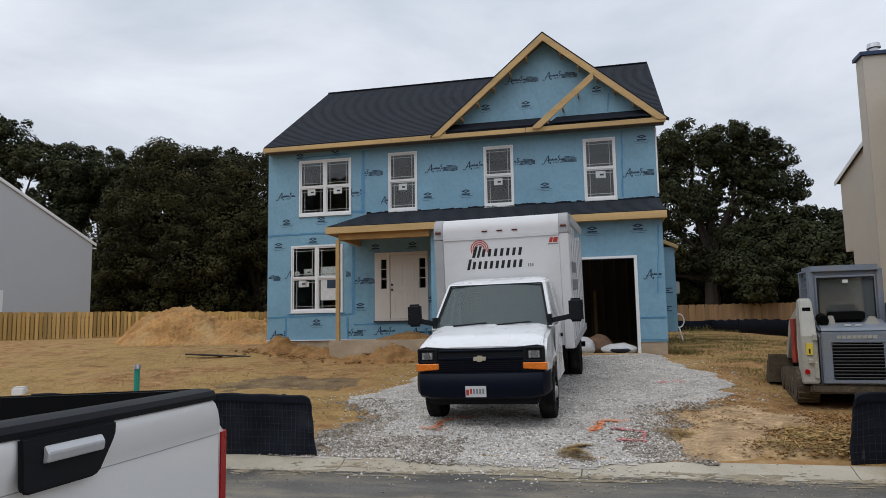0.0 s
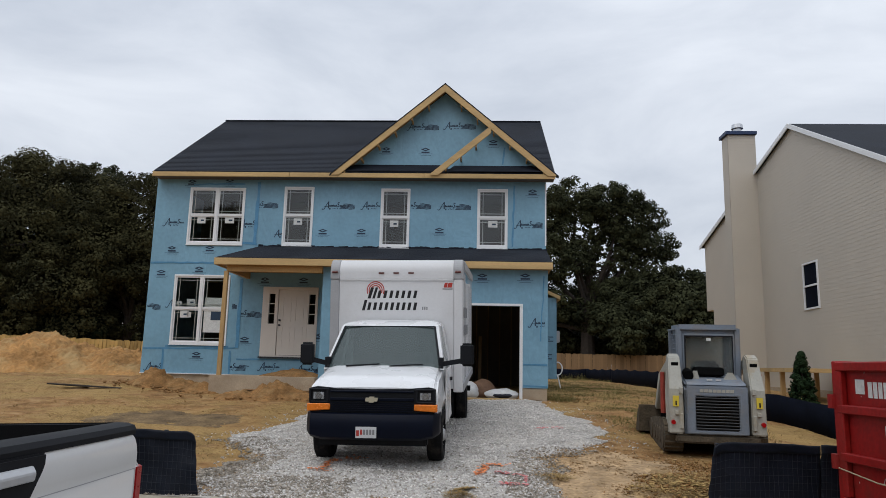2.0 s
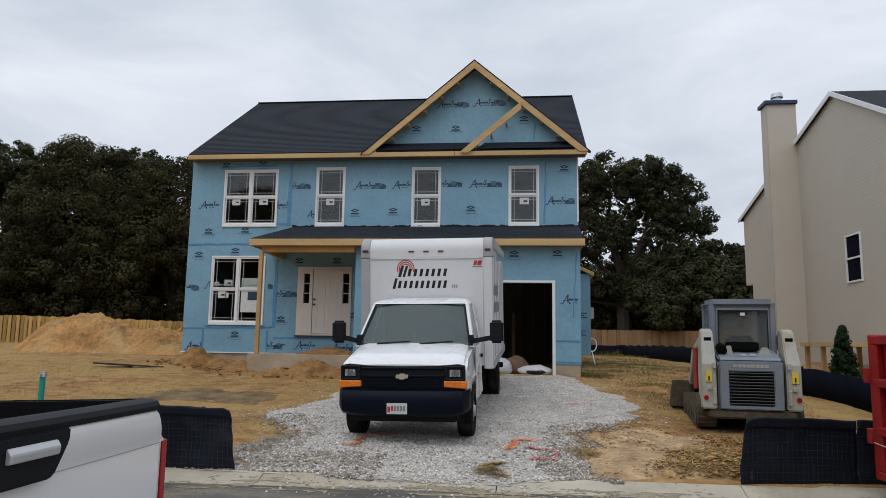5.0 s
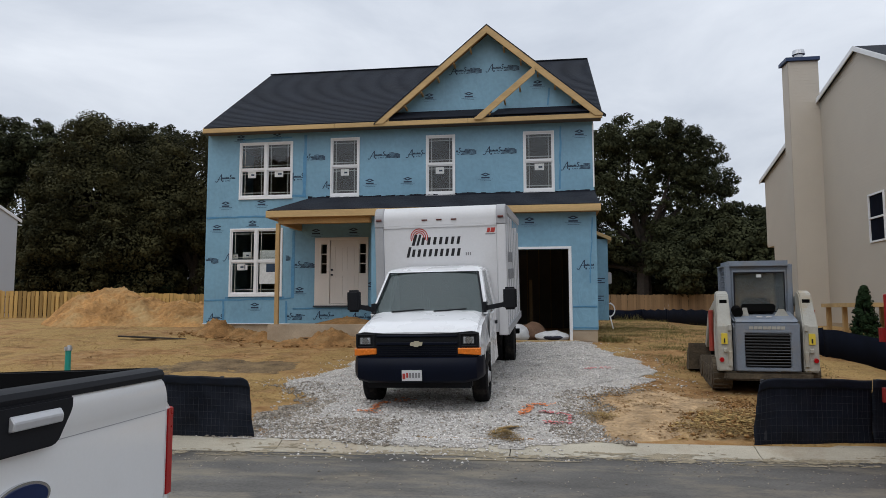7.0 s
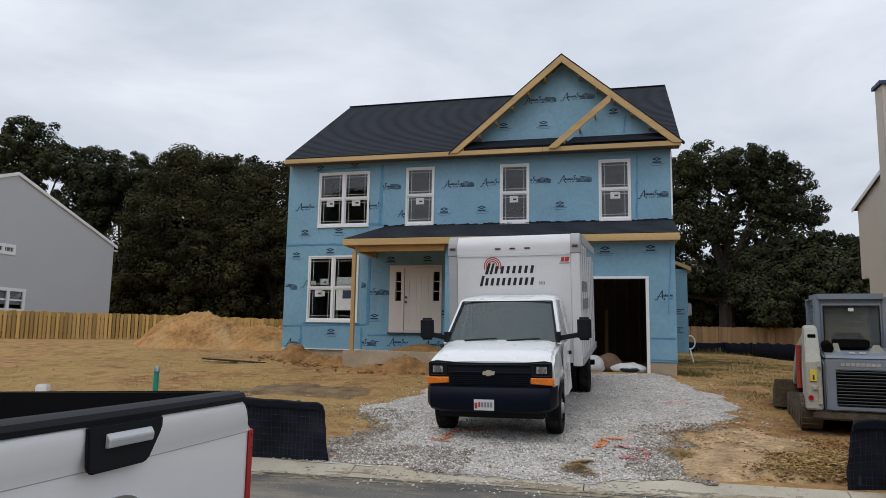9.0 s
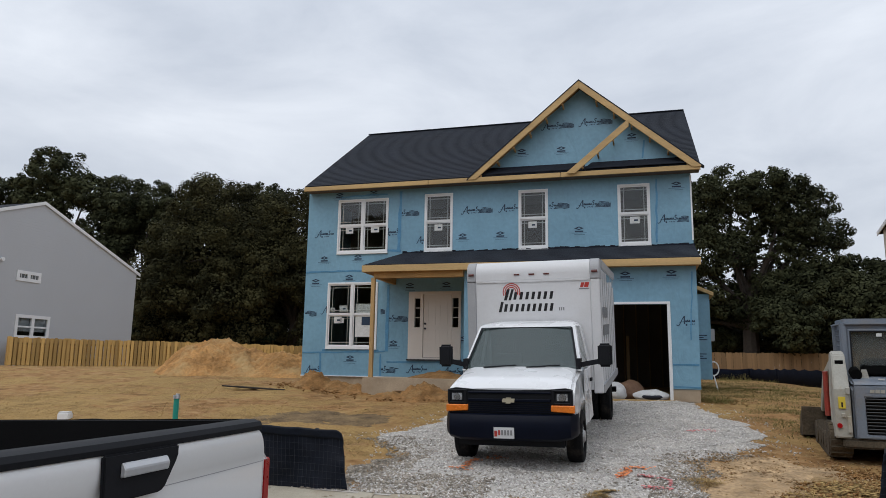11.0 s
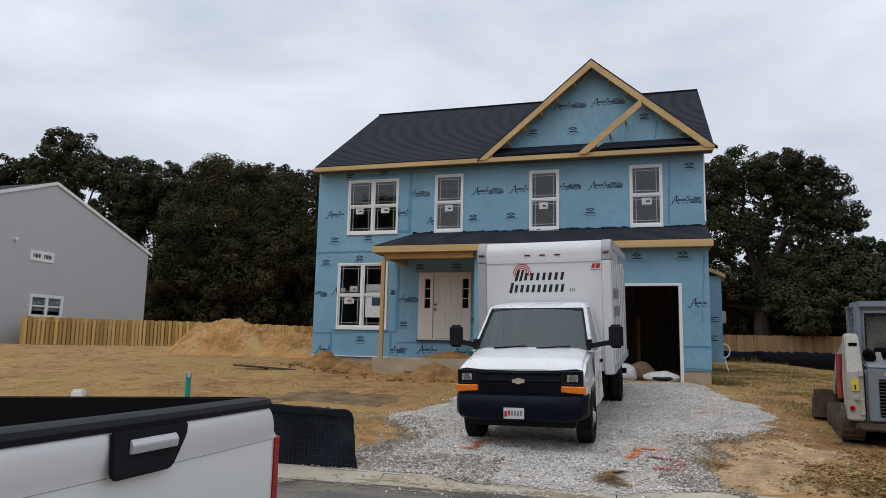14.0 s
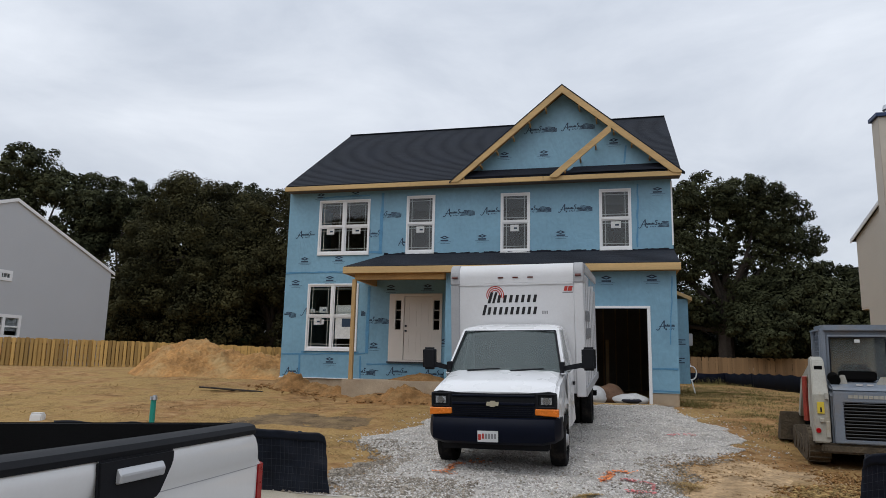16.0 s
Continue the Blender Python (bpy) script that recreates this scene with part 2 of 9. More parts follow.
PAINT_ORANGE = material("orange_marking_paint", (0.88, 0.30, 0.10), 0.7, vary=0.15, scale=9, bump=0.2)
PAINT_PINK = material("pink_marking_paint", (0.72, 0.24, 0.24), 0.7, vary=0.2, scale=9, bump=0.2)
WINDOW_GLASS = glass_material("window_glass", (0.80, 0.84, 0.84))
SILT_FABRIC = material("black_silt_fabric", (0.007, 0.010, 0.018), 0.55, spec=0.2, vary=0.3, scale=3, grain=60, bump=0.3, depth=0.01, dirt=(0.022, 0.023, 0.03), dirt_amount=0.6)
SILT_FAR = material("navy_silt_fabric", (0.006, 0.008, 0.015), 0.9, spec=0.05, vary=0.3, scale=3, grain=60, bump=0.4)
WIRE = material("dark_fence_wire", (0.032, 0.035, 0.045), 0.6, metal=0.2, vary=0.3, scale=5, bump=0)
FENCE_WOOD = material("new_fence_board", (0.50, 0.315, 0.105), 0.8, vary=0.14, scale=2, grain=30, bump=0.2, stretch=(3, 3, 0.4), random_tint=0.36)
OLD_FENCE = material("weathered_fence_board", (0.22, 0.135, 0.065), 0.85, vary=0.1, scale=2, grain=30, bump=0.2, stretch=(3, 3, 0.4), random_tint=0.2)
BEIGE_SIDING = material("beige_vinyl_siding", (0.515, 0.462, 0.392), 0.6, vary=0.03, scale=0.8, grain=30, bump=0.05)
BEIGE_TRIM = material("tan_corner_trim", (0.45, 0.38, 0.315), 0.6, vary=0.03, bump=0.04)
GREY_SIDING = material("pale_grey_siding", (0.47, 0.485, 0.51), 0.6, vary=0.02, scale=0.5, grain=30, bump=0.05)
NAVY = material("navy_shutter_paint", (0.011, 0.032, 0.10), 0.5, vary=0.1, bump=0.05)
BARK = material("dark_bark", (0.045, 0.035, 0.028), 0.95, vary=0.3, scale=3, grain=18, bump=0.8, depth=0.03)
LEAF_DARK = leaf_material("dark_green_leaves", (0.011, 0.014, 0.007), (0.086, 0.092, 0.045))
LEAF_BROWN = leaf_material("olive_brown_leaves", (0.014, 0.015, 0.007), (0.092, 0.085, 0.037))
LEAF_YEL = leaf_material("yellow_green_leaves", (0.13, 0.115, 0.014), (0.38, 0.30, 0.03))
# Leaf green darkened so that the understory's shade sits in its colour.
LEAF_SHADE = leaf_material("shade_dark_leaves", (0.006, 0.010, 0.005), (0.020, 0.028, 0.012))
LEAF_CONE = leaf_material("evergreen_needles", (0.008, 0.02, 0.008), (0.03, 0.05, 0.02))
# Wall colour lowered so the gloom of the unlit rooms is in it.
ROOM_WALL = material("darkened_interior_wall", (0.12, 0.10, 0.085), 0.9, vary=0.1, bump=0.1)
METAL_CAP = material("galvanised_flue", (0.55, 0.56, 0.58), 0.35, metal=0.9, vary=0.1, bump=0.05)


# ---- mesh tools ----
def bx(bm, x0, x1, y0, y1, z0, z1, m=None):
    vs = [bm.verts.new((x, y, z)) for x in (x0, x1) for y in (y0, y1) for z in (z0, z1)]
    for q in ((0, 1, 3, 2), (4, 6, 7, 5), (0, 4, 5, 1), (2, 3, 7, 6), (0, 2, 6, 4), (1, 5, 7, 3)):
        bm.faces.new([vs[i] for i in q])
    if m is not None:
        for v in vs:
            v.co = m @ v.co
    return vs


def rod(bm, a, b, r0, r1=None, n=8):
    """A round bar from a to b."""
    a, b = Vector(a), Vector(b)
    r1 = r0 if r1 is None else r1
    d = (b - a).normalized()
    u = d.orthogonal().normalized()
    w = d.cross(u)
    rings = []
    for p, r in ((a, r0), (b, r1)):
        rings.append([bm.verts.new(p + (u * math.cos(k * math.tau / n) + w * math.sin(k * math.tau / n)) * r) for k in range(n)])
    for k in range(n):
        bm.faces.new((rings[0][k], rings[0][(k + 1) % n], rings[1][(k + 1) % n], rings[1][k]))
    bm.faces.new(rings[0][::-1])
    bm.faces.new(rings[1])


def prism(bm, pts, axis, a, b):
    """A flat outline pushed through from a to b along an axis: 'x' takes (y, z), 'y' takes (x, z), 'z' takes (x, y)."""
    def at(p, v):
        return {"x": (v, p[0], p[1]), "y": (p[0], v, p[1]), "z": (p[0], p[1], v)}[axis]
    A = [bm.verts.new(at(p, a)) for p in pts]
    B = [bm.verts.new(at(p, b)) for p in pts]
    n = len(pts)
    for k in range(n):
        bm.faces.new((A[k], A[(k + 1) % n], B[(k + 1) % n], B[k]))
    bm.faces.new(A[::-1])
    bm.faces.new(B)
    return A + B


def bar(bm, a, b, w, h, up=(0, 0, 1)):
    """A square-edged bar from a to b, w across and h along up."""
    a, b, up = Vector(a), Vector(b), Vector(up)
    d = (b - a).normalized()
    s = d.cross(up).normalized()
    t = s.cross(d)
    r = [[bm.verts.new(p + s * i * w / 2 + t * j * h / 2) for i, j in ((-1, -1), (1, -1), (1, 1), (-1, 1))] for p in (a, b)]
    for k in range(4):
        bm.faces.new((r[0][k], r[0][(k + 1) % 4], r[1][(k + 1) % 4], r[1][k]))
    bm.faces.new(r[0][::-1])
    bm.faces.new(r[1])


def loft(bm, rings, closed=True):
    R = [[bm.verts.new(p) for p in ring] for ring in rings]
    n = len(R[0])
    for i in range(len(R) - 1):
        for k in range(n):
            bm.faces.new((R[i][k], R[i][(k + 1) % n], R[i + 1][(k + 1) % n], R[i + 1][k]))
    if closed:
        bm.faces.new(R[0][::-1])
        bm.faces.new(R[-1])
    return R


def soften(bm, width, seg=2, angle=35):
    bmesh.ops.recalc_face_normals(bm, faces=bm.faces[:])
    es = [e for e in bm.edges if len(e.link_faces) == 2 and e.calc_face_angle(0) > radians(angle)]
    bmesh.ops.bevel(bm, geom=es, offset=width, segments=seg, affect="EDGES", clamp_overlap=True)


def part(name, bm, mat, parent=None, label="", smooth=False, fix=True):
    if fix:
        bmesh.ops.recalc_face_normals(bm, faces=bm.faces[:])
    me = bpy.data.meshes.new(name)
    bm.to_mesh(me)
    bm.free()
    me.materials.append(mat)
    if smooth:
        me.shade_smooth()
        me.set_sharp_from_angle(angle=radians(38))
    ob = new(name, me)
    if parent is not None:
        ob.parent = parent
    if label:
        ob["label"] = label
    return ob


def thing(name, m, label, category, group="", kind=""):
    ob = new(name)
    ob.empty_display_size = 0.3
    ob.matrix_world = m
    return tagged(ob, label, category, group, kind)


def quads_mesh(name, verts, faces, mat):
    me = bpy.data.meshes.new(name)
    verts = np.asarray(verts, np.float32)
    faces = np.asarray(faces, np.int32)
    k = faces.shape[1]
    me.vertices.add(len(verts))
    me.vertices.foreach_set("co", verts.ravel())
    me.loops.add(faces.size)
    me.loops.foreach_set("vertex_index", faces.ravel())
    me.polygons.add(len(faces))
    me.polygons.foreach_set("loop_start", np.arange(0, faces.size, k, dtype=np.int32))
    me.polygons.foreach_set("loop_total", np.full(len(faces), k, np.int32))
    me.update(calc_edges=True)
    me.validate()
    me.materials.append(mat)
    return me


def wall_sheet(bm, u0, u1, z0, z1, d0, d1, holes, axis="y"):
    """A wall between u0..u1 and z0..z1, d0..d1 thick, with holes (u0, u1, z0, z1) right through it."""
    us = sorted({u0, u1, *[h[0] for h in holes], *[h[1] for h in holes]})
    zs = sorted({z0, z1, *[h[2] for h in holes], *[h[3] for h in holes]})
    us = [u for u in us if u0 <= u <= u1]
    zs = [z for z in zs if z0 <= z <= z1]

    def solid(i, j):
        if not (0 <= i < len(us) - 1 and 0 <= j < len(zs) - 1):
            return False
        u, z = (us[i] + us[i + 1]) / 2, (zs[j] + zs[j + 1]) / 2
        return not any(h[0] < u < h[1] and h[2] < z < h[3] for h in holes)

    cache = {}

    def v(u, d, z):
        key = (round(u, 5), round(d, 5), round(z, 5))
        if key not in cache:
            cache[key] = bm.verts.new((u, d, z) if axis == "y" else (d, u, z))
        return cache[key]

    for i in range(len(us) - 1):
        for j in range(len(zs) - 1):
            if not solid(i, j):
                continue
            a, b, c, d = us[i], us[i + 1], zs[j], zs[j + 1]
            for t in (d0, d1):
                bm.faces.new((v(a, t, c), v(b, t, c), v(b, t, d), v(a, t, d)))
            if not solid(i - 1, j):
                bm.faces.new((v(a, d0, c), v(a, d1, c), v(a, d1, d), v(a, d0, d)))
            if not solid(i + 1, j):
                bm.faces.new((v(b, d0, c), v(b, d1, c), v(b, d1, d), v(b, d0, d)))
            if not solid(i, j - 1):
                bm.faces.new((v(a, d0, c), v(b, d0, c), v(b, d1, c), v(a, d1, c)))
            if not solid(i, j + 1):
                bm.faces.new((v(a, d0, d), v(b, d0, d), v(b, d1, d), v(a, d1, d)))


# ---- the lie of the land ----
STREET = 0.15


def smooth_step(a, b, x):
    t = min(1, max(0, (x - a) / (b - a)))
    return t * t * (3 - 2 * t)


def kerb_line(x):
    return 9.68 + 0.04 * (max(-30, min(30, x)) + 2.3)


def land(x, y):
    """Height of the ground beyond the kerb."""
    k = kerb_line(x)
    knots = ((k + 0.42, 0.234), (11.3, 0.345), (12.7, 0.46), (17.3, 0.82), (20.6, 1.02), (24, 1.2), (34, 1.3), (60, 1.3))
    z = knots[0][1]
    for (a, za), (b, zb) in zip(knots, knots[1:]):
        if a <= y <= b:
            z = za + (zb - za) * (y - a) / (b - a)
        elif y > b:
            z = zb
    z += 0.26 * smooth_step(-5, -24, x) * smooth_step(12, 28, y)
    z += 0.07 * smooth_step(-6, -9, x) * smooth_step(11, 15, y) * (1 - smooth_step(16, 24, y))
    z -= 0.12 * smooth_step(4.5, 8, x) * smooth_step(12.5, 16, y) * (1 - smooth_step(22, 30, y))
    z += 0.10 * smooth_step(-6.0, -9.0, x) * smooth_step(18, 22, y) * (1 - smooth_step(24, 30, y))
    return z


def rough_land(x, y):
    z = land(x, y)
    near = smooth_step(kerb_line(x) + 0.42, kerb_line(x) + 1.4, y)
    z += near * 0.05 * noise.noise((x * 0.6, y * 0.6, 1.7)) + near * 0.022 * noise.noise((x * 2.4, y * 2.4, 4.1))
    z += near * 0.012 * noise.noise((x * 6, y * 6, 9.3))
    return z


def kerb_top(d):
    """Height of the kerb's surface d behind its street edge."""
    prof = ((0.0, 0.004), (0.16, 0.014), (0.24, 0.034), (0.33, 0.070), (0.40, 0.086), (0.62, 0.088))
    if d <= 0:
        return STREET
    for (a, za), (b, zb) in zip(prof, prof[1:]):
        if a <= d <= b:
            return STREET + za + (zb - za) * (d - a) / (b - a)
    return STREET + 0.088


def axis_steps(lo, hi, step, far):
    vals = list(np.arange(lo, hi + 1e-6, step))
    g, a, b = step, lo, hi
    out_lo, out_hi = [], []
    while a > -far or b < far:
        g *= 1.35
        a -= g
        b += g
        out_lo.append(a)
        out_hi.append(b)
    return out_lo[::-1] + vals + out_hi


def build_ground():
    xs = axis_steps(-16, 13, 0.16, 900)
    ys = [y for y in axis_steps(10.2, 24, 0.16, 900)]
    verts = []
    for y in ys:
        for x in xs:
            z = rough_land(x, y) if y > kerb_line(x) + 0.40 else 0.06
            verts.append((x, y, z))
    n = len(xs)
    faces = [(j * n + i, j * n + i + 1, (j + 1) * n + i + 1, (j + 1) * n + i) for j in range(len(ys) - 1) for i in range(n - 1)]
    me = quads_mesh("ground", verts, faces, GROUND)
    me.shade_smooth()
    tagged(new("ground", me), "bare orange clay yard strewn with dry straw and thin grass", "ground", kind="structure")


build_ground()


def build_road():
    xs = list(np.arange(-120, 121, 2.0))
    verts, faces = [], []
    for x in xs:
        for y, z in ((0.9, STREET - 0.02), (5.0, STREET + 0.06), (kerb_line(x), STREET), (kerb_line(x) + 0.02, 0.0)):
            verts.append((x, y, z))
    for i in range(len(xs) - 1):
        for k in range(3):
            a = i * 4 + k
            faces.append((a, a + 4, a + 5, a + 1))
    me = quads_mesh("road", verts, faces, ASPHALT)
    tagged(new("road", me), "worn grey asphalt street dusted with mud", "road", kind="structure")
    # rolled kerb in cast lengths
    prof = ((0.0, STREET + 0.004), (0.16, STREET + 0.014), (0.24, STREET + 0.034), (0.33, STREET + 0.070), (0.40, STREET + 0.086),
            (0.62, STREET + 0.088), (0.62, -0.05), (0.0, -0.05))
    kerb = thing("kerb", Matrix(), "pale concrete rolled kerb with soil washed over it", "kerb", kind="structure")
    step = 2.9
    for i in range(-12, 14):
        a, b = i * step + 0.9, (i + 1) * step + 0.9 - 0.012
        bm = bmesh.new()
        loft(bm, [[(x, kerb_line(x) + p[0], p[1]) for p in prof] for x in (a, (a + b) / 2, b)])
        part("kerb_length", bm, KERB, kerb)
    bm = bmesh.new()
    for i in range(len(xs) - 1):
        bx(bm, xs[i], xs[i + 1], 0.45, 0.9, 0.0, STREET + 0.10)
    soften(bm, 0.03)
    tagged(part("near_kerb", bm, KERB), "pale concrete kerb along the camera side of the street", "kerb", kind="structure")


build_road()


# ---- the house under construction ----
HX0, HX1, HY0, HY1 = -9.2, 2.88, 22.0, 32.0
WALL_FOOT, EAVE = 1.50, 7.50
RIDGE_Y, RIDGE_Z = 27.0, 11.2
GX0, GX1, GY = -3.45, 2.80, 20.5
house = thing("house", pose(0, 0, 0), "two-storey house under construction clad in blue printed house wrap", "house")


def sash_window(x0, x1, z0, z1, y, twin, stickers=(), parent=None, proud=0.03, grille=True):
    """A white vinyl double-hung window, or a mulled pair, with bars near the edges of each sash."""
    w = new("window")
    w.parent = parent
    w["label"] = "white vinyl double-hung window with edge grilles" if grille else "white double-hung window"
    yo = y - proud
    f = 0.058
    bm = bmesh.new()
    wall_sheet(bm, x0 + 0.005, x1 - 0.005, z0 - 0.03, z1 + 0.0, yo, y + 0.09, [(x0 + f, x1 - f, z0 + f, z1 - f)])
    soften(bm, 0.008, 1)
    part("window_frame", bm, VINYL, w)
    bm = bmesh.new()
    bx(bm, x0 - 0.004, x1 + 0.004, yo - 0.02, y + 0.02, z0 - 0.046, z0 - 0.032)
    soften(bm, 0.006, 1)
    part("window_sill", bm, VINYL, w)
    bays = [(x0 + f, x1 - f)]
    if twin:
        mid = (x0 + x1) / 2
        bays = [(x0 + f, mid - 0.038), (mid + 0.038, x1 - f)]
        bm = bmesh.new()
        bx(bm, mid - 0.038, mid + 0.038, yo + 0.003, y + 0.088, z0 + f, z1 - f)
        part("mullion", bm, VINYL, w)
    zm = (z0 + z1) / 2 + 0.01
    for a, b in bays:
        for lo, hi, dep in ((z0 + f, zm - 0.02, 0.028), (zm + 0.02, z1 - f, 0.0)):
            s = 0.035
            bm = bmesh.new()
            wall_sheet(bm, a, b, lo, hi, y - 0.008 + dep, y + 0.03 + dep, [(a + s, b - s, lo + s, hi - s)])
            part("sash", bm, VINYL, w)
            bm = bmesh.new()
            bx(bm, a + s, b - s, y + 0.008 + dep, y + 0.014 + dep, lo + s, hi - s)
            g = part("pane", bm, WINDOW_GLASS, w)
            g.visible_shadow = False
            if grille:
                bm = bmesh.new()
                t, i = 0.010, 0.085
                for xx in (a + s + i, b - s - i):
                    bx(bm, xx - t, xx + t, y + 0.018 + dep, y + 0.026 + dep, lo + s, hi - s)
                for zz in (lo + s + i * 0.9, hi - s - i * 0.9):
                    bx(bm, a + s, b - s, y + 0.0185 + dep, y + 0.0255 + dep, zz - t, zz + t)
                part("grille", bm, GRILLE_BAR, w)
        bm = bmesh.new()
        bx(bm, a, b, y - 0.004, y + 0.05, zm - 0.0195, zm + 0.0195)
        part("meeting_rail", bm, VINYL, w)
    for sx, sz, sw, sh in stickers:
        bm = bmesh.new()
        bx(bm, sx, sx + sw, y + 0.030, y + 0.033, sz, sz + sh)
        st = part("sticker", bm, STICKER, w, "white paper maker's sticker on the glass")
        bm = bmesh.new()
        bx(bm, sx + 0.03 + sw * 0.3, sx + sw - 0.05, y + 0.0275, y + 0.0295, sz + sh * 0.35, sz + sh * 0.6)
        part("sticker_bar", bm, INK, st)
    return w


WINDOWS = [
    (-8.13, -6.36, 5.42, 7.20, True, ((-7.85, 6.07, 0.26, 0.2), (-6.97, 6.08, 0.28, 0.2))),
    (-5.15, -4.21, 5.42, 7.25, False, ((-4.82, 6.06, 0.26, 0.2),)),
    (-2.14, -1.23, 5.40, 7.22, False, ((-1.84, 6.03, 0.26, 0.2),)),
    (0.81, 1.74, 5.42, 7.23, False, ((1.15, 6.05, 0.28, 0.2),)),
    (-8.39, -6.64, 2.37, 4.46, True, ((-8.14, 3.15, 0.26, 0.21), (-7.96, 3.52, 0.26, 0.2), (-8.28, 3.52, 0.16, 0.13), (-7.92, 3.16, 0.12, 0.16), (-7.40, 2.72, 0.62, 1.05))),
]
holes = [(w[0] + 0.01, w[1] - 0.01, w[2] + 0.01, w[3] - 0.01) for w in WINDOWS] + [(-5.60, -3.91, 2.04, 4.13), (GX0 + 0.16, HX1 - 0.16, WALL_FOOT - 0.1, 4.60)]
bm = bmesh.new()
wall_sheet(bm, HX0, HX1, WALL_FOOT, EAVE + 0.1, HY0, HY0 + 0.15, holes)
part("front_wall", bm, WRAP, house)
for w in WINDOWS:
    sash_window(w[0], w[1], w[2], w[3], HY0, w[4], w[5], house)

bm = bmesh.new()
wall_sheet(bm, HY0 + 0.15, HY1, WALL_FOOT, EAVE + 0.1, HX0, HX0 + 0.15, [], "x")
prism(bm, [(HY0 + 0.01, EAVE + 0.1), (HY1, EAVE + 0.1), (RIDGE_Y, RIDGE_Z - 0.12)], "x", HX0, HX0 + 0.15)
part("side_wall", bm, WRAP, house)
bm = bmesh.new()
wall_sheet(bm, HY0 + 0.15, HY1, 1.3, EAVE + 0.1, HX1 - 0.15, HX1, [], "x")
prism(bm, [(HY0 + 0.01, EAVE + 0.1), (HY1, EAVE + 0.1), (RIDGE_Y, RIDGE_Z - 0.12)], "x", HX1 - 0.15, HX1)
part("side_wall", bm, WRAP, house)
bm = bmesh.new()
bx(bm, HX0 + 0.15, HX1 - 0.15, HY1 - 0.15, HY1, 1.3, EAVE + 0.1)
part("back_wall", bm, WRAP, house)
bm = bmesh.new()
bx(bm, HX0 + 0.16, HX1 - 0.16, HY0 + 0.16, HY1 - 0.16, 4.72, 4.98)
part("upper_floor", bm, PLYWOOD, house)
bm = bmesh.new()
bx(bm, HX0 + 0.16, GX0 + 0.05, HY0 + 0.16, HY1 - 0.16, 1.80, 2.02)
part("lower_floor", bm, PLYWOOD, house)
bm = bmesh.new()
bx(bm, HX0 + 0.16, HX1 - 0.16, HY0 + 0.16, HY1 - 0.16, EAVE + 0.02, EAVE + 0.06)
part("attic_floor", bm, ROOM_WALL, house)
# Inner walls added out of sight to keep the windows' background dark.
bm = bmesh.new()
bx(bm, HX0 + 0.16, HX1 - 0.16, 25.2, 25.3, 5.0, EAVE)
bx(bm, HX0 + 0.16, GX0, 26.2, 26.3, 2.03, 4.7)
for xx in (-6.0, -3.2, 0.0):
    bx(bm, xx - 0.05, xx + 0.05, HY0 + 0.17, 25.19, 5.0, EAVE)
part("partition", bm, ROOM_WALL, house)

# foundation
for x0, x1, y0, y1, zt in ((HX0 + 0.02, GX0, HY0 + 0.03, HY0 + 0.3, WALL_FOOT - 0.004), (HX0 + 0.02, HX0 + 0.3, HY0 + 0.301, HY1, WALL_FOOT - 0.004), (HX1 - 0.3, HX1 - 0.02, HY0 + 0.11, HY1, 1.30)):
    bm = bmesh.new()
    bx(bm, x0, x1, y0, y1, 0.6, zt)
    part("foundation", bm, CONCRETE, house, "poured concrete foundation stained with clay")
bm = bmesh.new()
bx(bm, -6.35, GX0, 20.15, HY0 + 0.02, 0.6, 1.50)
soften(bm, 0.015)
part("porch_slab", bm, CONCRETE, house)
bm = bmesh.new()
bx(bm, HX0 - 0.01, -6.36, HY0 - 0.035, HY0 - 0.003, 1.475, 1.50)
part("flashing", bm, VINYL, house)


def slab(bm, pts, t):
    """A sheet of thickness t hung under the outline pts."""
    top = [bm.verts.new(p) for p in pts]
    bot = [bm.verts.new((p[0], p[1], p[2] - t)) for p in pts]
    n = len(pts)
    bm.faces.new(top)
    bm.faces.new(bot[::-1])
    for k in range(n):
        bm.faces.new((top[k], bot[k], bot[(k + 1) % n], top[(k + 1) % n]))


EY, EZ = 21.58, 7.62
slope = (RIDGE_Z - EZ) / (RIDGE_Y - EY)
RX0, RX1 = HX0 + 0.05, HX1 + 0.22
roof = bmesh.new()
slab(roof, [(RX0, EY, EZ), (RX1, EY, EZ), (RX1, RIDGE_Y, RIDGE_Z), (RX0, RIDGE_Y, RIDGE_Z)], 0.09)
slab(roof, [(RX0, RIDGE_Y, RIDGE_Z), (RX1, RIDGE_Y, RIDGE_Z), (RX1, HY1 + 0.4, EZ), (RX0, HY1 + 0.4, EZ)], 0.09)
roof_ob = part("roof", roof, SHINGLE, house, "dark charcoal shingle roof")
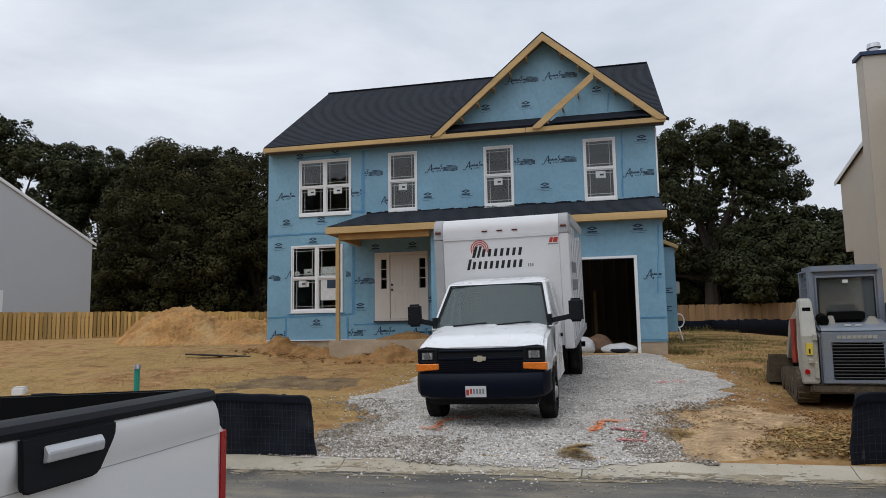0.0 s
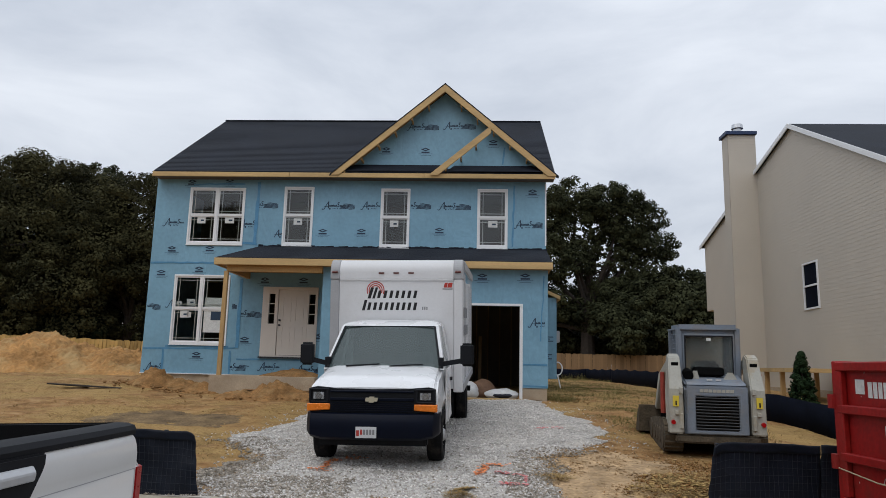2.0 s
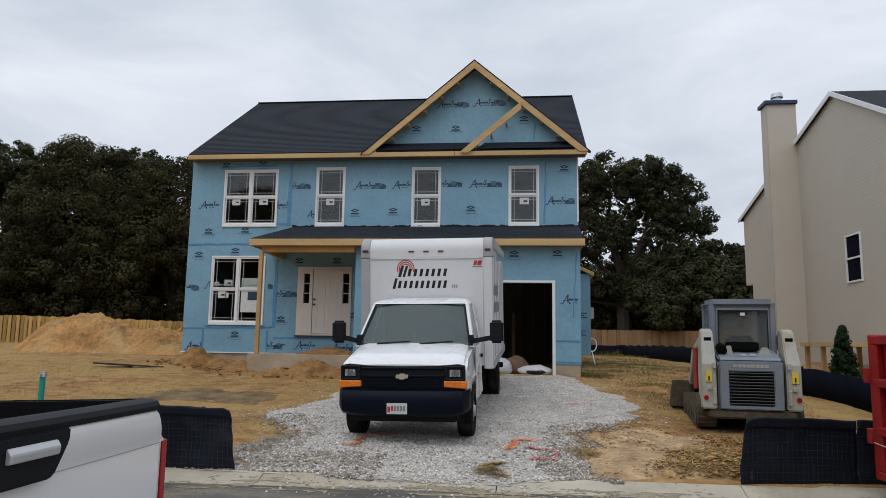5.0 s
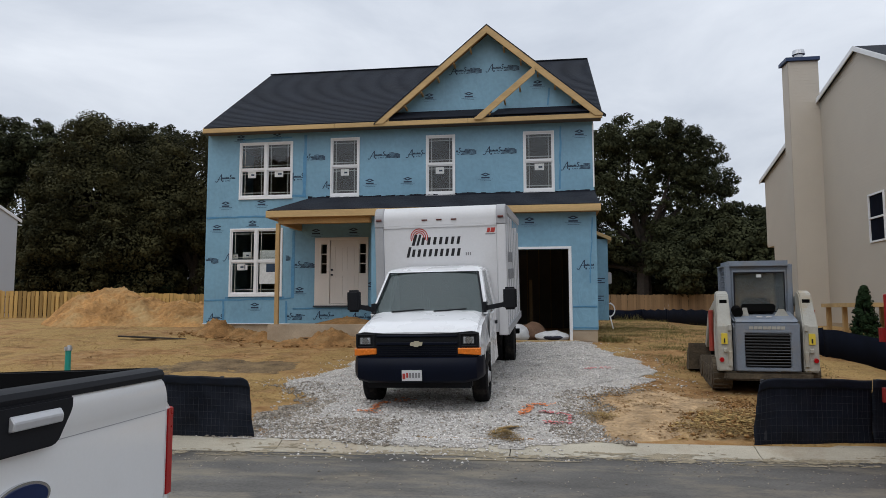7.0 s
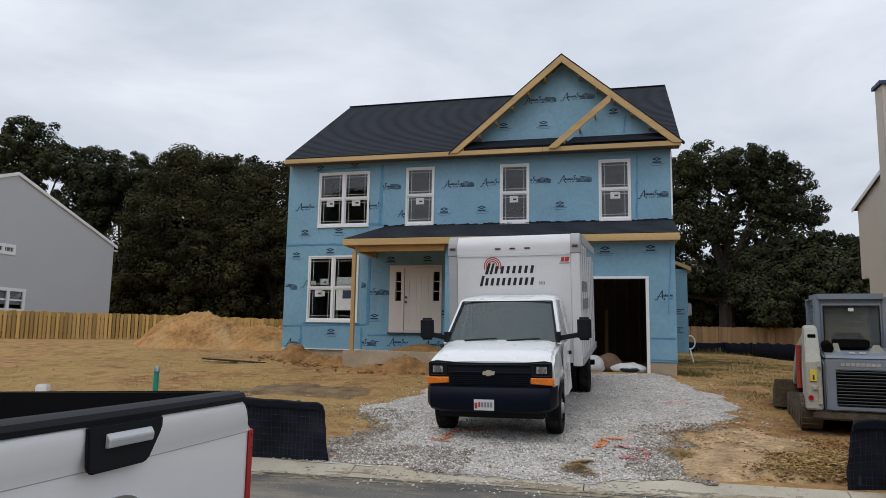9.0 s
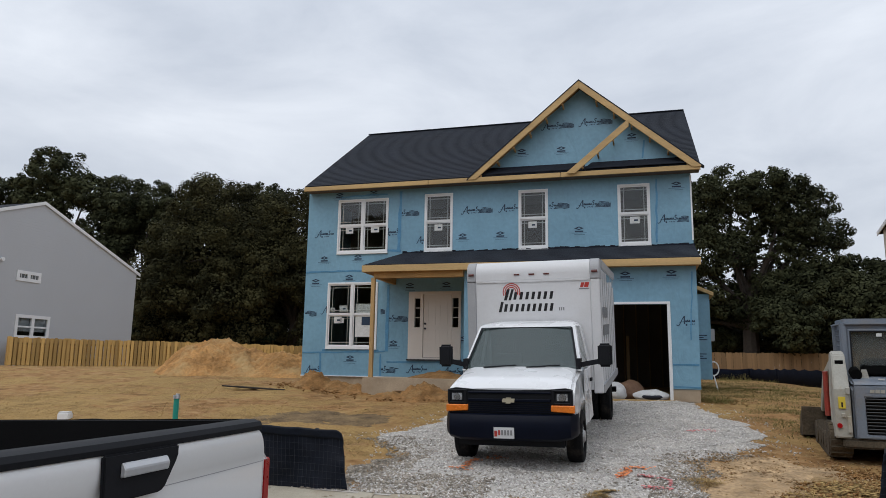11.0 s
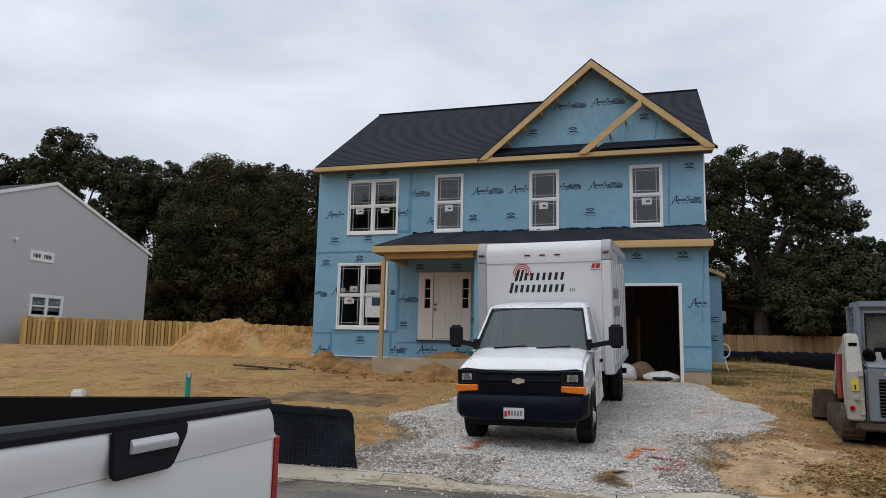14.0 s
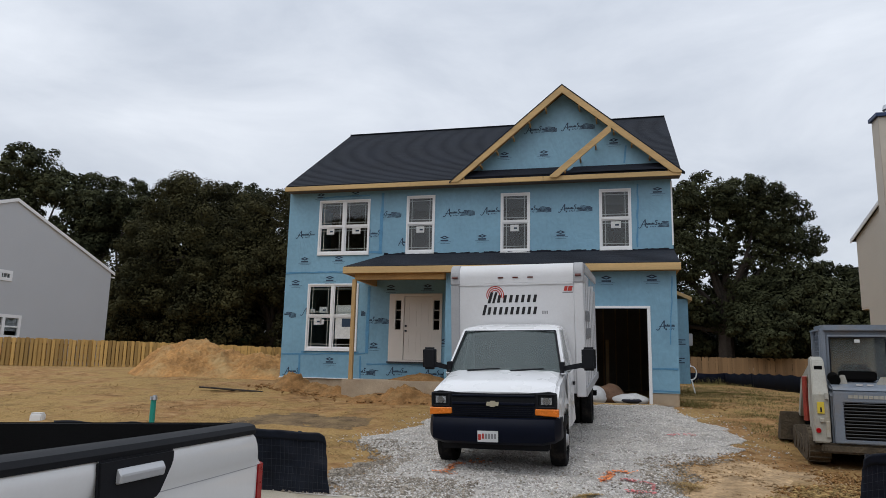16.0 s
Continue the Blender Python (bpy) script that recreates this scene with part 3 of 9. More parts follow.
# shingle courses
bm = bmesh.new()
rng = random.Random(5)
n_course = 46
for i in range(n_course):
    f0, f1 = i / n_course, (i + 1) / n_course
    ya, yb = EY + (RIDGE_Y - EY) * f0, EY + (RIDGE_Y - EY) * f1
    za, zb = EZ + (RIDGE_Z - EZ) * f0, EZ + (RIDGE_Z - EZ) * f1
    x = RX0 - 0.01
    while x < RX1:
        wdt = rng.uniform(0.9, 1.05)
        e = min(RX1 + 0.01, x + wdt - 0.006)
        up = 0.006 + rng.uniform(0, 0.002)
        q = [bm.verts.new(p) for p in ((x, ya - 0.01, za + up), (e, ya - 0.01, za + up), (e, yb, zb + 0.003), (x, yb, zb + 0.003))]
        bm.faces.new(q)
        q2 = [bm.verts.new(p) for p in ((x, ya - 0.01, za + up), (e, ya - 0.01, za + up), (e, ya - 0.01, za), (x, ya - 0.01, za))]
        bm.faces.new(q2)
        x += wdt
ob = part("shingles", bm, SHINGLE, roof_ob, fix=False)
ob["kind"] = "stuff"
bm = bmesh.new()
bar(bm, (RX0 - 0.01, RIDGE_Y, RIDGE_Z - 0.01), (RX1 + 0.01, RIDGE_Y, RIDGE_Z - 0.01), 0.24, 0.025)
part("ridge_cap", bm, SHINGLE, roof_ob)

# front gables
GA = (-0.22, 10.41)
bm = bmesh.new()
for sgn in (-1, 1):
    foot = (GA[0] + sgn * 3.36, GA[1] - 3.36 * 0.845)
    run = (GA[1] - EZ) / slope
    slab(bm, [(GA[0], EY - 0.08, GA[1] + 0.03), (foot[0] + sgn * 0.08, EY - 0.08, foot[1] - 0.04), (foot[0] + sgn * 0.08, EY + 0.12, foot[1] - 0.02), (GA[0], EY + run + 0.3, GA[1] + 0.03)], 0.05)
part("gable_roof", bm, SHINGLE, house)
bm = bmesh.new()
prism(bm, [(-3.55, 7.6), (3.0, 7.6), (GA[0], GA[1] - 0.12)], "y", HY0 - 0.02, HY0 + 0.12)
part("gable_wall", bm, WRAP, house)
bm = bmesh.new()
prism(bm, [(-0.36, 7.62), (2.98, 7.62), (1.30, 9.08)], "y", HY0 - 0.12, HY0 - 0.03)
part("small_gable_wall", bm, WRAP, house)


def rake(a, b, y, depth=0.2, name="rake_board"):
    bm = bmesh.new()
    ax, az = a
    bxx, bz = b
    # level cut where the board meets the fascia
    cut = az - 0.05
    prism(bm, [(ax, az), (bxx, bz), (bxx, bz - depth), (ax + (bxx - ax) * (cut + depth - az) / (bz - az), cut), (ax, cut)], "y", y - 0.04, y)
    soften(bm, 0.006, 1)
    part(name, bm, PINE, house, "unpainted pine rake board")


rake((-3.62, 7.56), (GA[0], GA[1]), EY - 0.04, 0.25)
rake((3.14, 7.56), (GA[0], GA[1]), EY - 0.04, 0.25)
rake((-0.60, 7.56), (1.20, 9.07), EY - 0.085, 0.24)
# lookout blocks behind the rake boards
for k in range(1, 7):
    for sgn in (-1, 1):
        x = GA[0] + sgn * k * 0.5
        z = GA[1] - 0.845 * k * 0.5 - 0.28
        bm = bmesh.new()
        bx(bm, x - 0.022, x + 0.022, EY - 0.03, HY0 - 0.02, z - 0.015, z + 0.06)
        part("lookout", bm, PINE_UP, house)
for k in range(1, 4):
    x, z = 1.20 - k * 0.45, 9.07 - k * 0.45 * 0.84 - 0.26
    bm = bmesh.new()
    bx(bm, x - 0.022, x + 0.022, EY - 0.08, HY0 - 0.12, z - 0.015, z + 0.06)
    part("lookout", bm, PINE_UP, house)
# soffit of the gables
bm = bmesh.new()
for sgn in (-1, 1):
    f = (GA[0] + sgn * 3.3, GA[1] - 3.3 * 0.845)
    slab(bm, [(GA[0], EY, GA[1] - 0.06), (f[0], EY, f[1] - 0.06), (f[0], HY0, f[1] - 0.06), (GA[0], HY0, GA[1] - 0.06)], 0.02)
part("gable_soffit", bm, PLYWOOD, house)
# eave board in three lengths, felt strips above it
for a, b in ((RX0 - 0.02, -4.9), (-4.89, -0.8), (-0.79, RX1 + 0.02)):
    bm = bmesh.new()
    bx(bm, a, b, EY - 0.05, EY - 0.006, 7.44, 7.58)
    soften(bm, 0.006, 1)
    part("fascia_board", bm, PINE, house, "unpainted pine fascia board")
bm = bmesh.new()
bx(bm, RX0, RX1, EY, HY0 - 0.004, 7.46, 7.49)
part("soffit", bm, ROOM_WALL, house)
bm = bmesh.new()
slab(bm, [(-3.4, EY - 0.02, 7.665), (-0.45, EY - 0.02, 7.665), (-0.2, HY0 - 0.03, 7.97), (-3.2, HY0 - 0.03, 7.97)], 0.02)
slab(bm, [(-0.1, EY - 0.06, 7.665), (2.95, EY - 0.06, 7.665), (2.7, HY0 - 0.13, 7.93), (0.1, HY0 - 0.13, 7.93)], 0.02)
part("felt_strip", bm, FELT, house, "black roofing felt strip under the gable")
bm = bmesh.new()
prism(bm, [(EY - 0.02, EZ - 0.02), (RIDGE_Y, RIDGE_Z), (RIDGE_Y, RIDGE_Z - 0.18), (EY - 0.02, EZ - 0.19)], "x", RX0 - 0.02, RX0)
part("side_rake", bm, PINE, house)
bm = bmesh.new()
prism(bm, [(EY - 0.02, EZ - 0.02), (RIDGE_Y, RIDGE_Z), (RIDGE_Y, RIDGE_Z - 0.18), (EY - 0.02, EZ - 0.19)], "x", RX1, RX1 + 0.02)
part("side_rake", bm, FELT, house)

# porch and garage roof
PX0, PX1, PY, PZ = -6.44, 2.88, 20.18, 4.74
bm = bmesh.new()
slab(bm, [(PX0, PY, PZ), (PX1, PY, PZ), (PX1, HY0 - 0.01, 5.36), (PX0 + 0.6, HY0 - 0.01, 5.36)], 0.05)
slab(bm, [(PX0, HY0 - 0.01, PZ), (PX0, PY, PZ), (PX0 + 0.6, HY0 - 0.01, 5.36)], 0.05)
part("porch_roof", bm, SHINGLE, house, "low charcoal shingle roof over porch and garage")
bm = bmesh.new()
rng = random.Random(8)
for i in range(11):
    f0, f1 = i / 11, (i + 1) / 11
    x = PX0 + 0.6 * f0 + 0.05
    while x < PX1:
        wdt = rng.uniform(0.85, 1.05)
        e = min(PX1 + 0.005, x + wdt - 0.008)
        ya, yb = PY - 0.012 + 1.81 * f0, PY + 1.81 * f1
        za, zb = PZ + 0.62 * f0 + rng.uniform(0.007, 0.010), PZ + 0.62 * f1 + 0.004
        bm.faces.new([bm.verts.new(p) for p in ((x, ya, za), (e, ya, za), (e, yb, zb), (x, yb, zb))])
        bm.faces.new([bm.verts.new(p) for p in ((x, ya, za), (e, ya, za), (e, ya, za - 0.02), (x, ya, za - 0.02))])
        x += wdt
ob = part("porch_shingles", bm, SHINGLE, house, fix=False)
ob["kind"] = "stuff"
bm = bmesh.new()
for i in range(60):
    x = -5.85 + i * 0.146
    h = 0.05 + 0.04 * rng.random()
    q = [(x, 21.955, 5.30), (x + 0.146, 21.955, 5.30), (x + 0.146, 21.975, 5.335 + h), (x, 21.975, 5.335 + h + rng.uniform(-0.02, 0.02))]
    bm.faces.new([bm.verts.new(p) for p in q])
part("upturned_felt", bm, FELT, house)
for a, b in ((PX0 - 0.02, -1.9), (-1.89, PX1 + 0.02)):
    bm = bmesh.new()
    bx(bm, a, b, PY - 0.045, PY - 0.006, 4.53, 4.72)
    soften(bm, 0.006, 1)
    part("porch_fascia", bm, PINE, house, "unpainted pine fascia board")
bm = bmesh.new()
bx(bm, PX0 - 0.02, PX0 + 0.02, PY, HY0 - 0.003, 4.53, 4.72)
part("porch_fascia", bm, PINE, house)
bm = bmesh.new()
bx(bm, PX0 + 0.3, GX0, PY + 0.12, PY + 0.22, 4.36, 4.55)
bx(bm, PX0 + 0.3, PX0 + 0.4, PY + 0.22, HY0 - 0.003, 4.36, 4.55)
part("porch_beam", bm, PLYWOOD, house, "plywood-faced porch beam")
bm = bmesh.new()
bx(bm, PX0, PX1, PY, HY0 - 0.004, 4.556, 4.585)
part("porch_ceiling", bm, PLYWOOD, house)
bm = bmesh.new()
bx(bm, -6.20, -6.09, 20.26, 20.37, 1.50, 4.37)
soften(bm, 0.006, 1)
part("porch_post", bm, PINE_UP, house, "temporary bare timber porch post")

# garage front
gh = (-2.75, 2.10, 0.9, 3.55)
bm = bmesh.new()
wall_sheet(bm, GX0, GX1, 1.36, 4.55, GY, GY + 0.15, [gh])
part("garage_wall", bm, WRAP, house)
bm = bmesh.new()
bx(bm, GX0, GX0 + 0.15, GY + 0.15, HY0, 1.36, 4.55)
part("garage_side", bm, WRAP, house)
bm = bmesh.new()
bx(bm, GX1 - 0.15, GX1, GY + 0.15, HY0 + 0.1, 1.36, 4.55)
part("garage_side", bm, WRAP, house)
for x0, x1, y0, y1 in ((2.10, GX1 - 0.02, GY + 0.02, GY + 0.3), (GX0 + 0.02, -2.75, GY + 0.02, GY + 0.3), (GX1 - 0.22, GX1 - 0.02, GY + 0.301, HY0 + 0.1)):
    bm = bmesh.new()
    bx(bm, x0, x1, y0, y1, 0.5, 1.356)
    soften(bm, 0.01, 1)
    part("garage_footing", bm, CONCRETE, house, "tan concrete stem wall beside the garage opening")
for a, b, c, d in ((2.04, 2.12, 1.05, 3.55), (-2.77, -2.69, 1.05, 3.55)):
    bm = bmesh.new()
    bx(bm, a, b, GY - 0.025, GY + 0.16, c, d)
    soften(bm, 0.005, 1)
    part("garage_jamb", bm, VINYL, house)
bm = bmesh.new()
bx(bm, -2.77, 2.12, GY - 0.027, GY + 0.16, 3.552, 3.615)
part("garage_header_trim", bm, VINYL, house)
bm = bmesh.new()
bx(bm, -3.3, 2.65, GY + 0.02, 27.0, 0.8, 1.045)
part("garage_floor", bm, CONCRETE, house)
bm = bmesh.new()
bx(bm, 0.3, 2.3, GY - 0.16, GY - 0.02, 1.0, 1.075)
soften(bm, 0.006, 1)
part("threshold_board", bm, PINE, house)
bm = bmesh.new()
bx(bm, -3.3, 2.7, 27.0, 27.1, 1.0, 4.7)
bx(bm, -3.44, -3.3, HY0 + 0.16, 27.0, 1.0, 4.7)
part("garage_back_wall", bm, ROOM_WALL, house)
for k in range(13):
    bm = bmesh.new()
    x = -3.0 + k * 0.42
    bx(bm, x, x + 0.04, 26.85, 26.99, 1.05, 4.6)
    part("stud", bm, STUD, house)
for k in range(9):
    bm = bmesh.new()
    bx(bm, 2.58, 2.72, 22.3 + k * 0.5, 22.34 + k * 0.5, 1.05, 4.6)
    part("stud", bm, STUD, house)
bm = bmesh.new()
bx(bm, 0.9, 1.0, 24.65, 24.75, 1.05, 2.9)
part("brace", bm, STUD, house)

# side projection with its own small roof
bm = bmesh.new()
bx(bm, HX1 + 0.001, HX1 + 0.68, 25.6, 28.6, 1.55, 4.32)
part("side_bay", bm, WRAP, house)
bm = bmesh.new()
slab(bm, [(HX1, 25.45, 4.72), (HX1 + 0.80, 25.45, 4.36), (HX1 + 0.80, 28.8, 4.36), (HX1, 28.8, 4.72)], 0.12)
part("side_bay_roof", bm, PINE, house)

# front door with side lights
door = new("front_door")
door.parent = house
door["label"] = "closed cream panel door between narrow side lights"
bm = bmesh.new()
wall_sheet(bm, -5.60, -3.91, 2.04, 4.13, HY0 - 0.03, HY0 + 0.1, [(-5.12, -4.21, 2.09, 4.045), (-5.40, -5.22, 3.02, 3.92), (-4.18, -3.99, 3.02, 3.92)])
soften(bm, 0.006, 1)
part("door_surround", bm, DOOR_PAINT, door)
bm = bmesh.new()
bx(bm, -5.11, -4.22, HY0 + 0.0, HY0 + 0.05, 2.10, 4.04)
part("door_leaf", bm, DOOR_PAINT, door)
bm = bmesh.new()
for a, b, c, d in ((-4.98, -4.72, 2.3, 2.95), (-4.60, -4.34, 2.3, 2.95), (-4.98, -4.72, 3.1, 3.85), (-4.60, -4.34, 3.1, 3.85)):
    wall_sheet(bm, a, b, c, d, HY0 - 0.008, HY0 - 0.001, [(a + 0.025, b - 0.025, c + 0.025, d - 0.025)])
part("door_panel_moulding", bm, DOOR_PAINT, door)
bm = bmesh.new()
for z in (2.98, 3.13):
    rod(bm, (-5.05, HY0 - 0.06, z), (-5.05, HY0, z), 0.03, 0.03, 12)
part("door_handle", bm, WIRE, door, "small dark knob and deadbolt")
bm = bmesh.new()
bx(bm, -5.62, -3.89, HY0 - 0.1, HY0 + 0.05, 2.0, 2.04)
part("door_sill", bm, WIRE, door)
for a, b in ((-5.40, -5.22), (-4.18, -3.99)):
    bm = bmesh.new()
    bx(bm, a, b, HY0 + 0.02, HY0 + 0.03, 3.02, 3.92)
    g = part("side_light", bm, WINDOW_GLASS, door)
    g.visible_shadow = False
    for z in (3.32, 3.62):
        bm = bmesh.new()
        bx(bm, a, b, HY0 + 0.0, HY0 + 0.018, z - 0.012, z + 0.012)
        part("glazing_bar", bm, DOOR_PAINT, door)


# printed marks on the wrap: plain shapes
def script_mark(x, z, y, cut0=0.0, cut1=1.0, s=1.0):
    """A tall looped stroke, small slanted strokes, a dot and a striped flag."""
    rng = random.Random(int((x + 20) * 100))
    bm = bmesh.new()

    def stroke(pts, w):
        for (a, b), (c, d) in zip(pts, pts[1:]):
            if cut0 <= a / 1.02 <= cut1 and cut0 <= c / 1.02 <= cut1:
                dx, dz = c - a, d - b
                L = math.hypot(dx, dz) or 1
                nx, nz = -dz / L * w / 2, dx / L * w / 2
                q = [(a + nx, b + nz), (c + nx, d + nz), (c - nx, d - nz), (a - nx, b - nz)]
                bm.faces.new([bm.verts.new((x + p[0] * s, y, z + p[1] * s)) for p in q])

    stroke([(0.0, 0.05), (0.02, 0.02), (0.06, 0.03), (0.10, 0.10), (0.15, 0.20), (0.20, 0.27)], 0.021)
    stroke([(0.20, 0.275), (0.195, 0.16), (0.20, 0.06)], 0.031)
    stroke([(0.07, 0.115), (0.22, 0.125)], 0.013)
    for k in range(6):
        a = 0.225 + k * 0.04
        stroke([(a, 0.115), (a + 0.013, 0.165 + 0.015 * rng.random()), (a + 0.028, 0.115)], 0.02)
    stroke([(0.545, 0.235), (0.50, 0.245), (0.485, 0.20), (0.525, 0.165), (0.515, 0.12), (0.47, 0.11)], 0.024)
    for k in range(3):
        a = 0.55 + k * 0.04
        stroke([(a, 0.115), (a + 0.013, 0.165), (a + 0.026, 0.115)], 0.019)
    stroke([(0.225, 0.045), (0.265, 0.045)], 0.05)
    for k in range(4):
        stroke([(0.33 + k * 0.045, 0.04), (0.355 + k * 0.045, 0.075)], 0.016)
    for k in range(5):
        zz = 0.185 - k * 0.036
        stroke([(0.66 - 0.03 * k * (k > 1), zz + 0.008), (0.76, zz + 0.020), (0.86, zz - 0.002), (1.01 - 0.05 * (k == 0), zz - 0.010 + 0.006 * k)], 0.023)
    if bm.faces:
        part("printed_script", bm, INK, house, fix=False)
    else:
        bm.free()


def maker_mark(x, z, y, faint=False, s=1.0):
    """A flat diamond over two bars."""
    bm = bmesh.new()
    d = [(-0.145, 0.16), (0, 0.215), (0.145, 0.16), (0, 0.105)]
    i = [(-0.06, 0.16), (0, 0.185), (0.06, 0.16), (0, 0.138)]
    O = [bm.verts.new((x + p[0] * s, y, z + p[1] * s)) for p in d]
    I = [bm.verts.new((x + p[0] * s, y, z + p[1] * s)) for p in i]
    for k in range(4):
        bm.faces.new((O[k], O[(k + 1) % 4], I[(k + 1) % 4], I[k]))
    for a, b, c, e in ((-0.125, 0.125, 0.045, 0.088), (-0.22, 0.22, 0.015, 0.024), (-0.15, 0.17, -0.035, -0.027)):
        bm.faces.new([bm.verts.new((x + p[0] * s, y, z + p[1] * s)) for p in ((a, c), (b, c), (b, e), (a, e))])
    part("printed_diamond", bm, INK_FAINT if faint else INK, house, fix=False)


MY = HY0 - 0.005
for x, z, a, b in ((-8.92, 5.94, 0, 0.74), (-6.55, 5.92, 0.18, 0.62), (-6.33, 6.53, 0.34, 1), (-3.95, 6.52, 0, 1), (-2.76, 6.53, 0, 0.60), (-1.60, 6.55, 0.38, 1),
                   (-0.39, 6.54, 0, 1), (1.92, 6.0, 0, 0.92), (-9.76, 3.34, 0.58, 1), (-6.62, 3.16, 0.28, 1), (-8.60, 3.42, 0, 0.2), (-7.40, 3.4, 0.78, 1), (-9.10, 1.53, 0, 0.56),
                   (-6.85, 1.57, 0.35, 0.95), (-5.63, 1.60, 0, 0.70), (-4.5, 1.55, 0, 0.98), (-5.45, 5.62, 0.02, 0.3)):
    script_mark(x, z, MY, a, b)
for x, z in ((-8.56, 5.12), (-7.37, 5.15), (-8.83, 4.38), (-7.65, 4.50), (-3.89, 5.72), (-2.70, 5.74), (-0.32, 5.80), (2.48, 7.02), (-7.52, 1.92), (-6.08, 2.40), (-8.1, 7.24), (-6.9, 7.28), (-5.58, 4.20), (-4.39, 4.21), (-3.8, 2.55)):
    maker_mark(x, z, MY)
for x, z in ((-1.42, 9.06), (-0.28, 9.09)):
    script_mark(x, z, HY0 - 0.025)
for x, z in ((-2.03, 8.32), (-0.81, 8.31)):
    maker_mark(x, z, HY0 - 0.025)
maker_mark(1.27, 8.54, HY0 - 0.125)
for x, z in ((1.0, 4.22), (2.18, 4.24), (-1.2, 4.24)):
    maker_mark(x, z, GY - 0.005)
script_mark(2.26, 2.96, GY - 0.005, 0, 0.47)
for x, z, w in ((2.95, 2.95, 0.55), (2.95, 2.35, 0.5)):
    for k in range(3):
        bm = bmesh.new()
        bx(bm, x, x + w * (0.9 - 0.2 * (k == 1)), 25.594, 25.599, z - 0.07 * k, z - 0.07 * k + 0.03)
        part("printed_bar", bm, INK, house)
# laps and tape of the wrap, each a wavering strip
rng = random.Random(44)


def wrap_lap(x0, z0, x1, z1, w, y, mat=WRAP_TAPE):
    n = max(2, int(math.hypot(x1 - x0, z1 - z0) / 0.22))
    bm = bmesh.new()
    rows = []
    for k in range(n + 1):
        f = k / n
        x, z = x0 + (x1 - x0) * f + rng.uniform(-.012, .012), z0 + (z1 - z0) * f + rng.uniform(-.012, .012)
        h = w / 2 * rng.uniform(0.75, 1.2)
        d = (0, h) if abs(x1 - x0) > abs(z1 - z0) else (h, 0)
        rows.append([(x - d[0], y - 0.004, z - d[1]), (x - d[0], y, z - d[1]), (x + d[0], y, z + d[1]), (x + d[0], y - 0.004 - rng.uniform(0, 0.006), z + d[1])])
    loft(bm, rows)
    part("wrap_lap", bm, mat, house)


for x0, z0, x1, z1, w in ((-5.98, 5.46, -5.95, 7.40, 0.10), (-9.18, 4.82, -6.4, 4.84, 0.055), (-6.30, 2.28, -6.29, 4.36, 0.10), (-9.18, 2.20, -6.36, 2.27, 0.045), (-6.28, 1.95, -3.95, 1.97, 0.045), (-8.56, 1.52, -8.55, 2.19, 0.06),
                          (-6.50, 1.52, -6.49, 2.2, 0.06), (-8.50, 2.30, -6.55, 2.31, 0.05), (-6.4, 5.47, -5.9, 5.44, 0.07), (1.88, 5.45, 1.93, 7.35, 0.05), (-8.02, 7.30, -6.4, 7.33, 0.05)):
    wrap_lap(x0, z0, x1, z1, w, MY)
for x0, z0, x1, z1, w in ((2.14, 1.98, GX1 - 0.02, 1.97, 0.05), (2.14, 1.42, GX1 - 0.02, 1.41, 0.03), (2.6, 2.6, 2.7, 4.4, 0.03)):
    wrap_lap(x0, z0, x1, z1, w, GY - 0.004)
wrap_lap(1.55, 7.98, 1.62, 8.5, 0.06, HY0 - 0.125)
bm = bmesh.new()
bx(bm, HX1 - 0.03, HX1 + 0.012, HY0 - 0.012, HY0 - 0.002, 5.5, 7.4)
part("corner_strip", bm, VINYL, house)


# ---- neighbouring houses ----
def lap_siding(bm, u0, u1, z0, z1, d, out, axis, top=None, holes=(), step=0.13, bulge=0.007):
    """Overlapping courses on a wall face at d, bulging towards out; top(z) narrows u0..u1."""
    z = z0
    while z < z1 - 0.01:
        e = min(z1, z + step)
        a, b = (u0, u1) if top is None else top(min(z1, z + step * 0.9))
        spans = [(a, b)]
        for h in holes:
            if h[2] < e and h[3] > z:
                spans = [s for p, q in spans for s in ((p, min(q, h[0])), (max(p, h[1]), q)) if s[1] - s[0] > 0.02]
        for p, q in spans:
            if q - p < 0.05:
                continue
            lo, hi = d + out * bulge, d + out * 0.003
            pts = [(p, lo, z), (q, lo, z), (q, hi, e), (p, hi, e), (p, d, z), (q, d, z)]
            V = [bm.verts.new((u, dd, zz) if axis == "y" else (dd, u, zz)) for u, dd, zz in pts]
            bm.faces.new((V[0], V[1], V[2], V[3]))
            bm.faces.new((V[0], V[1], V[5], V[4]))
        z += step


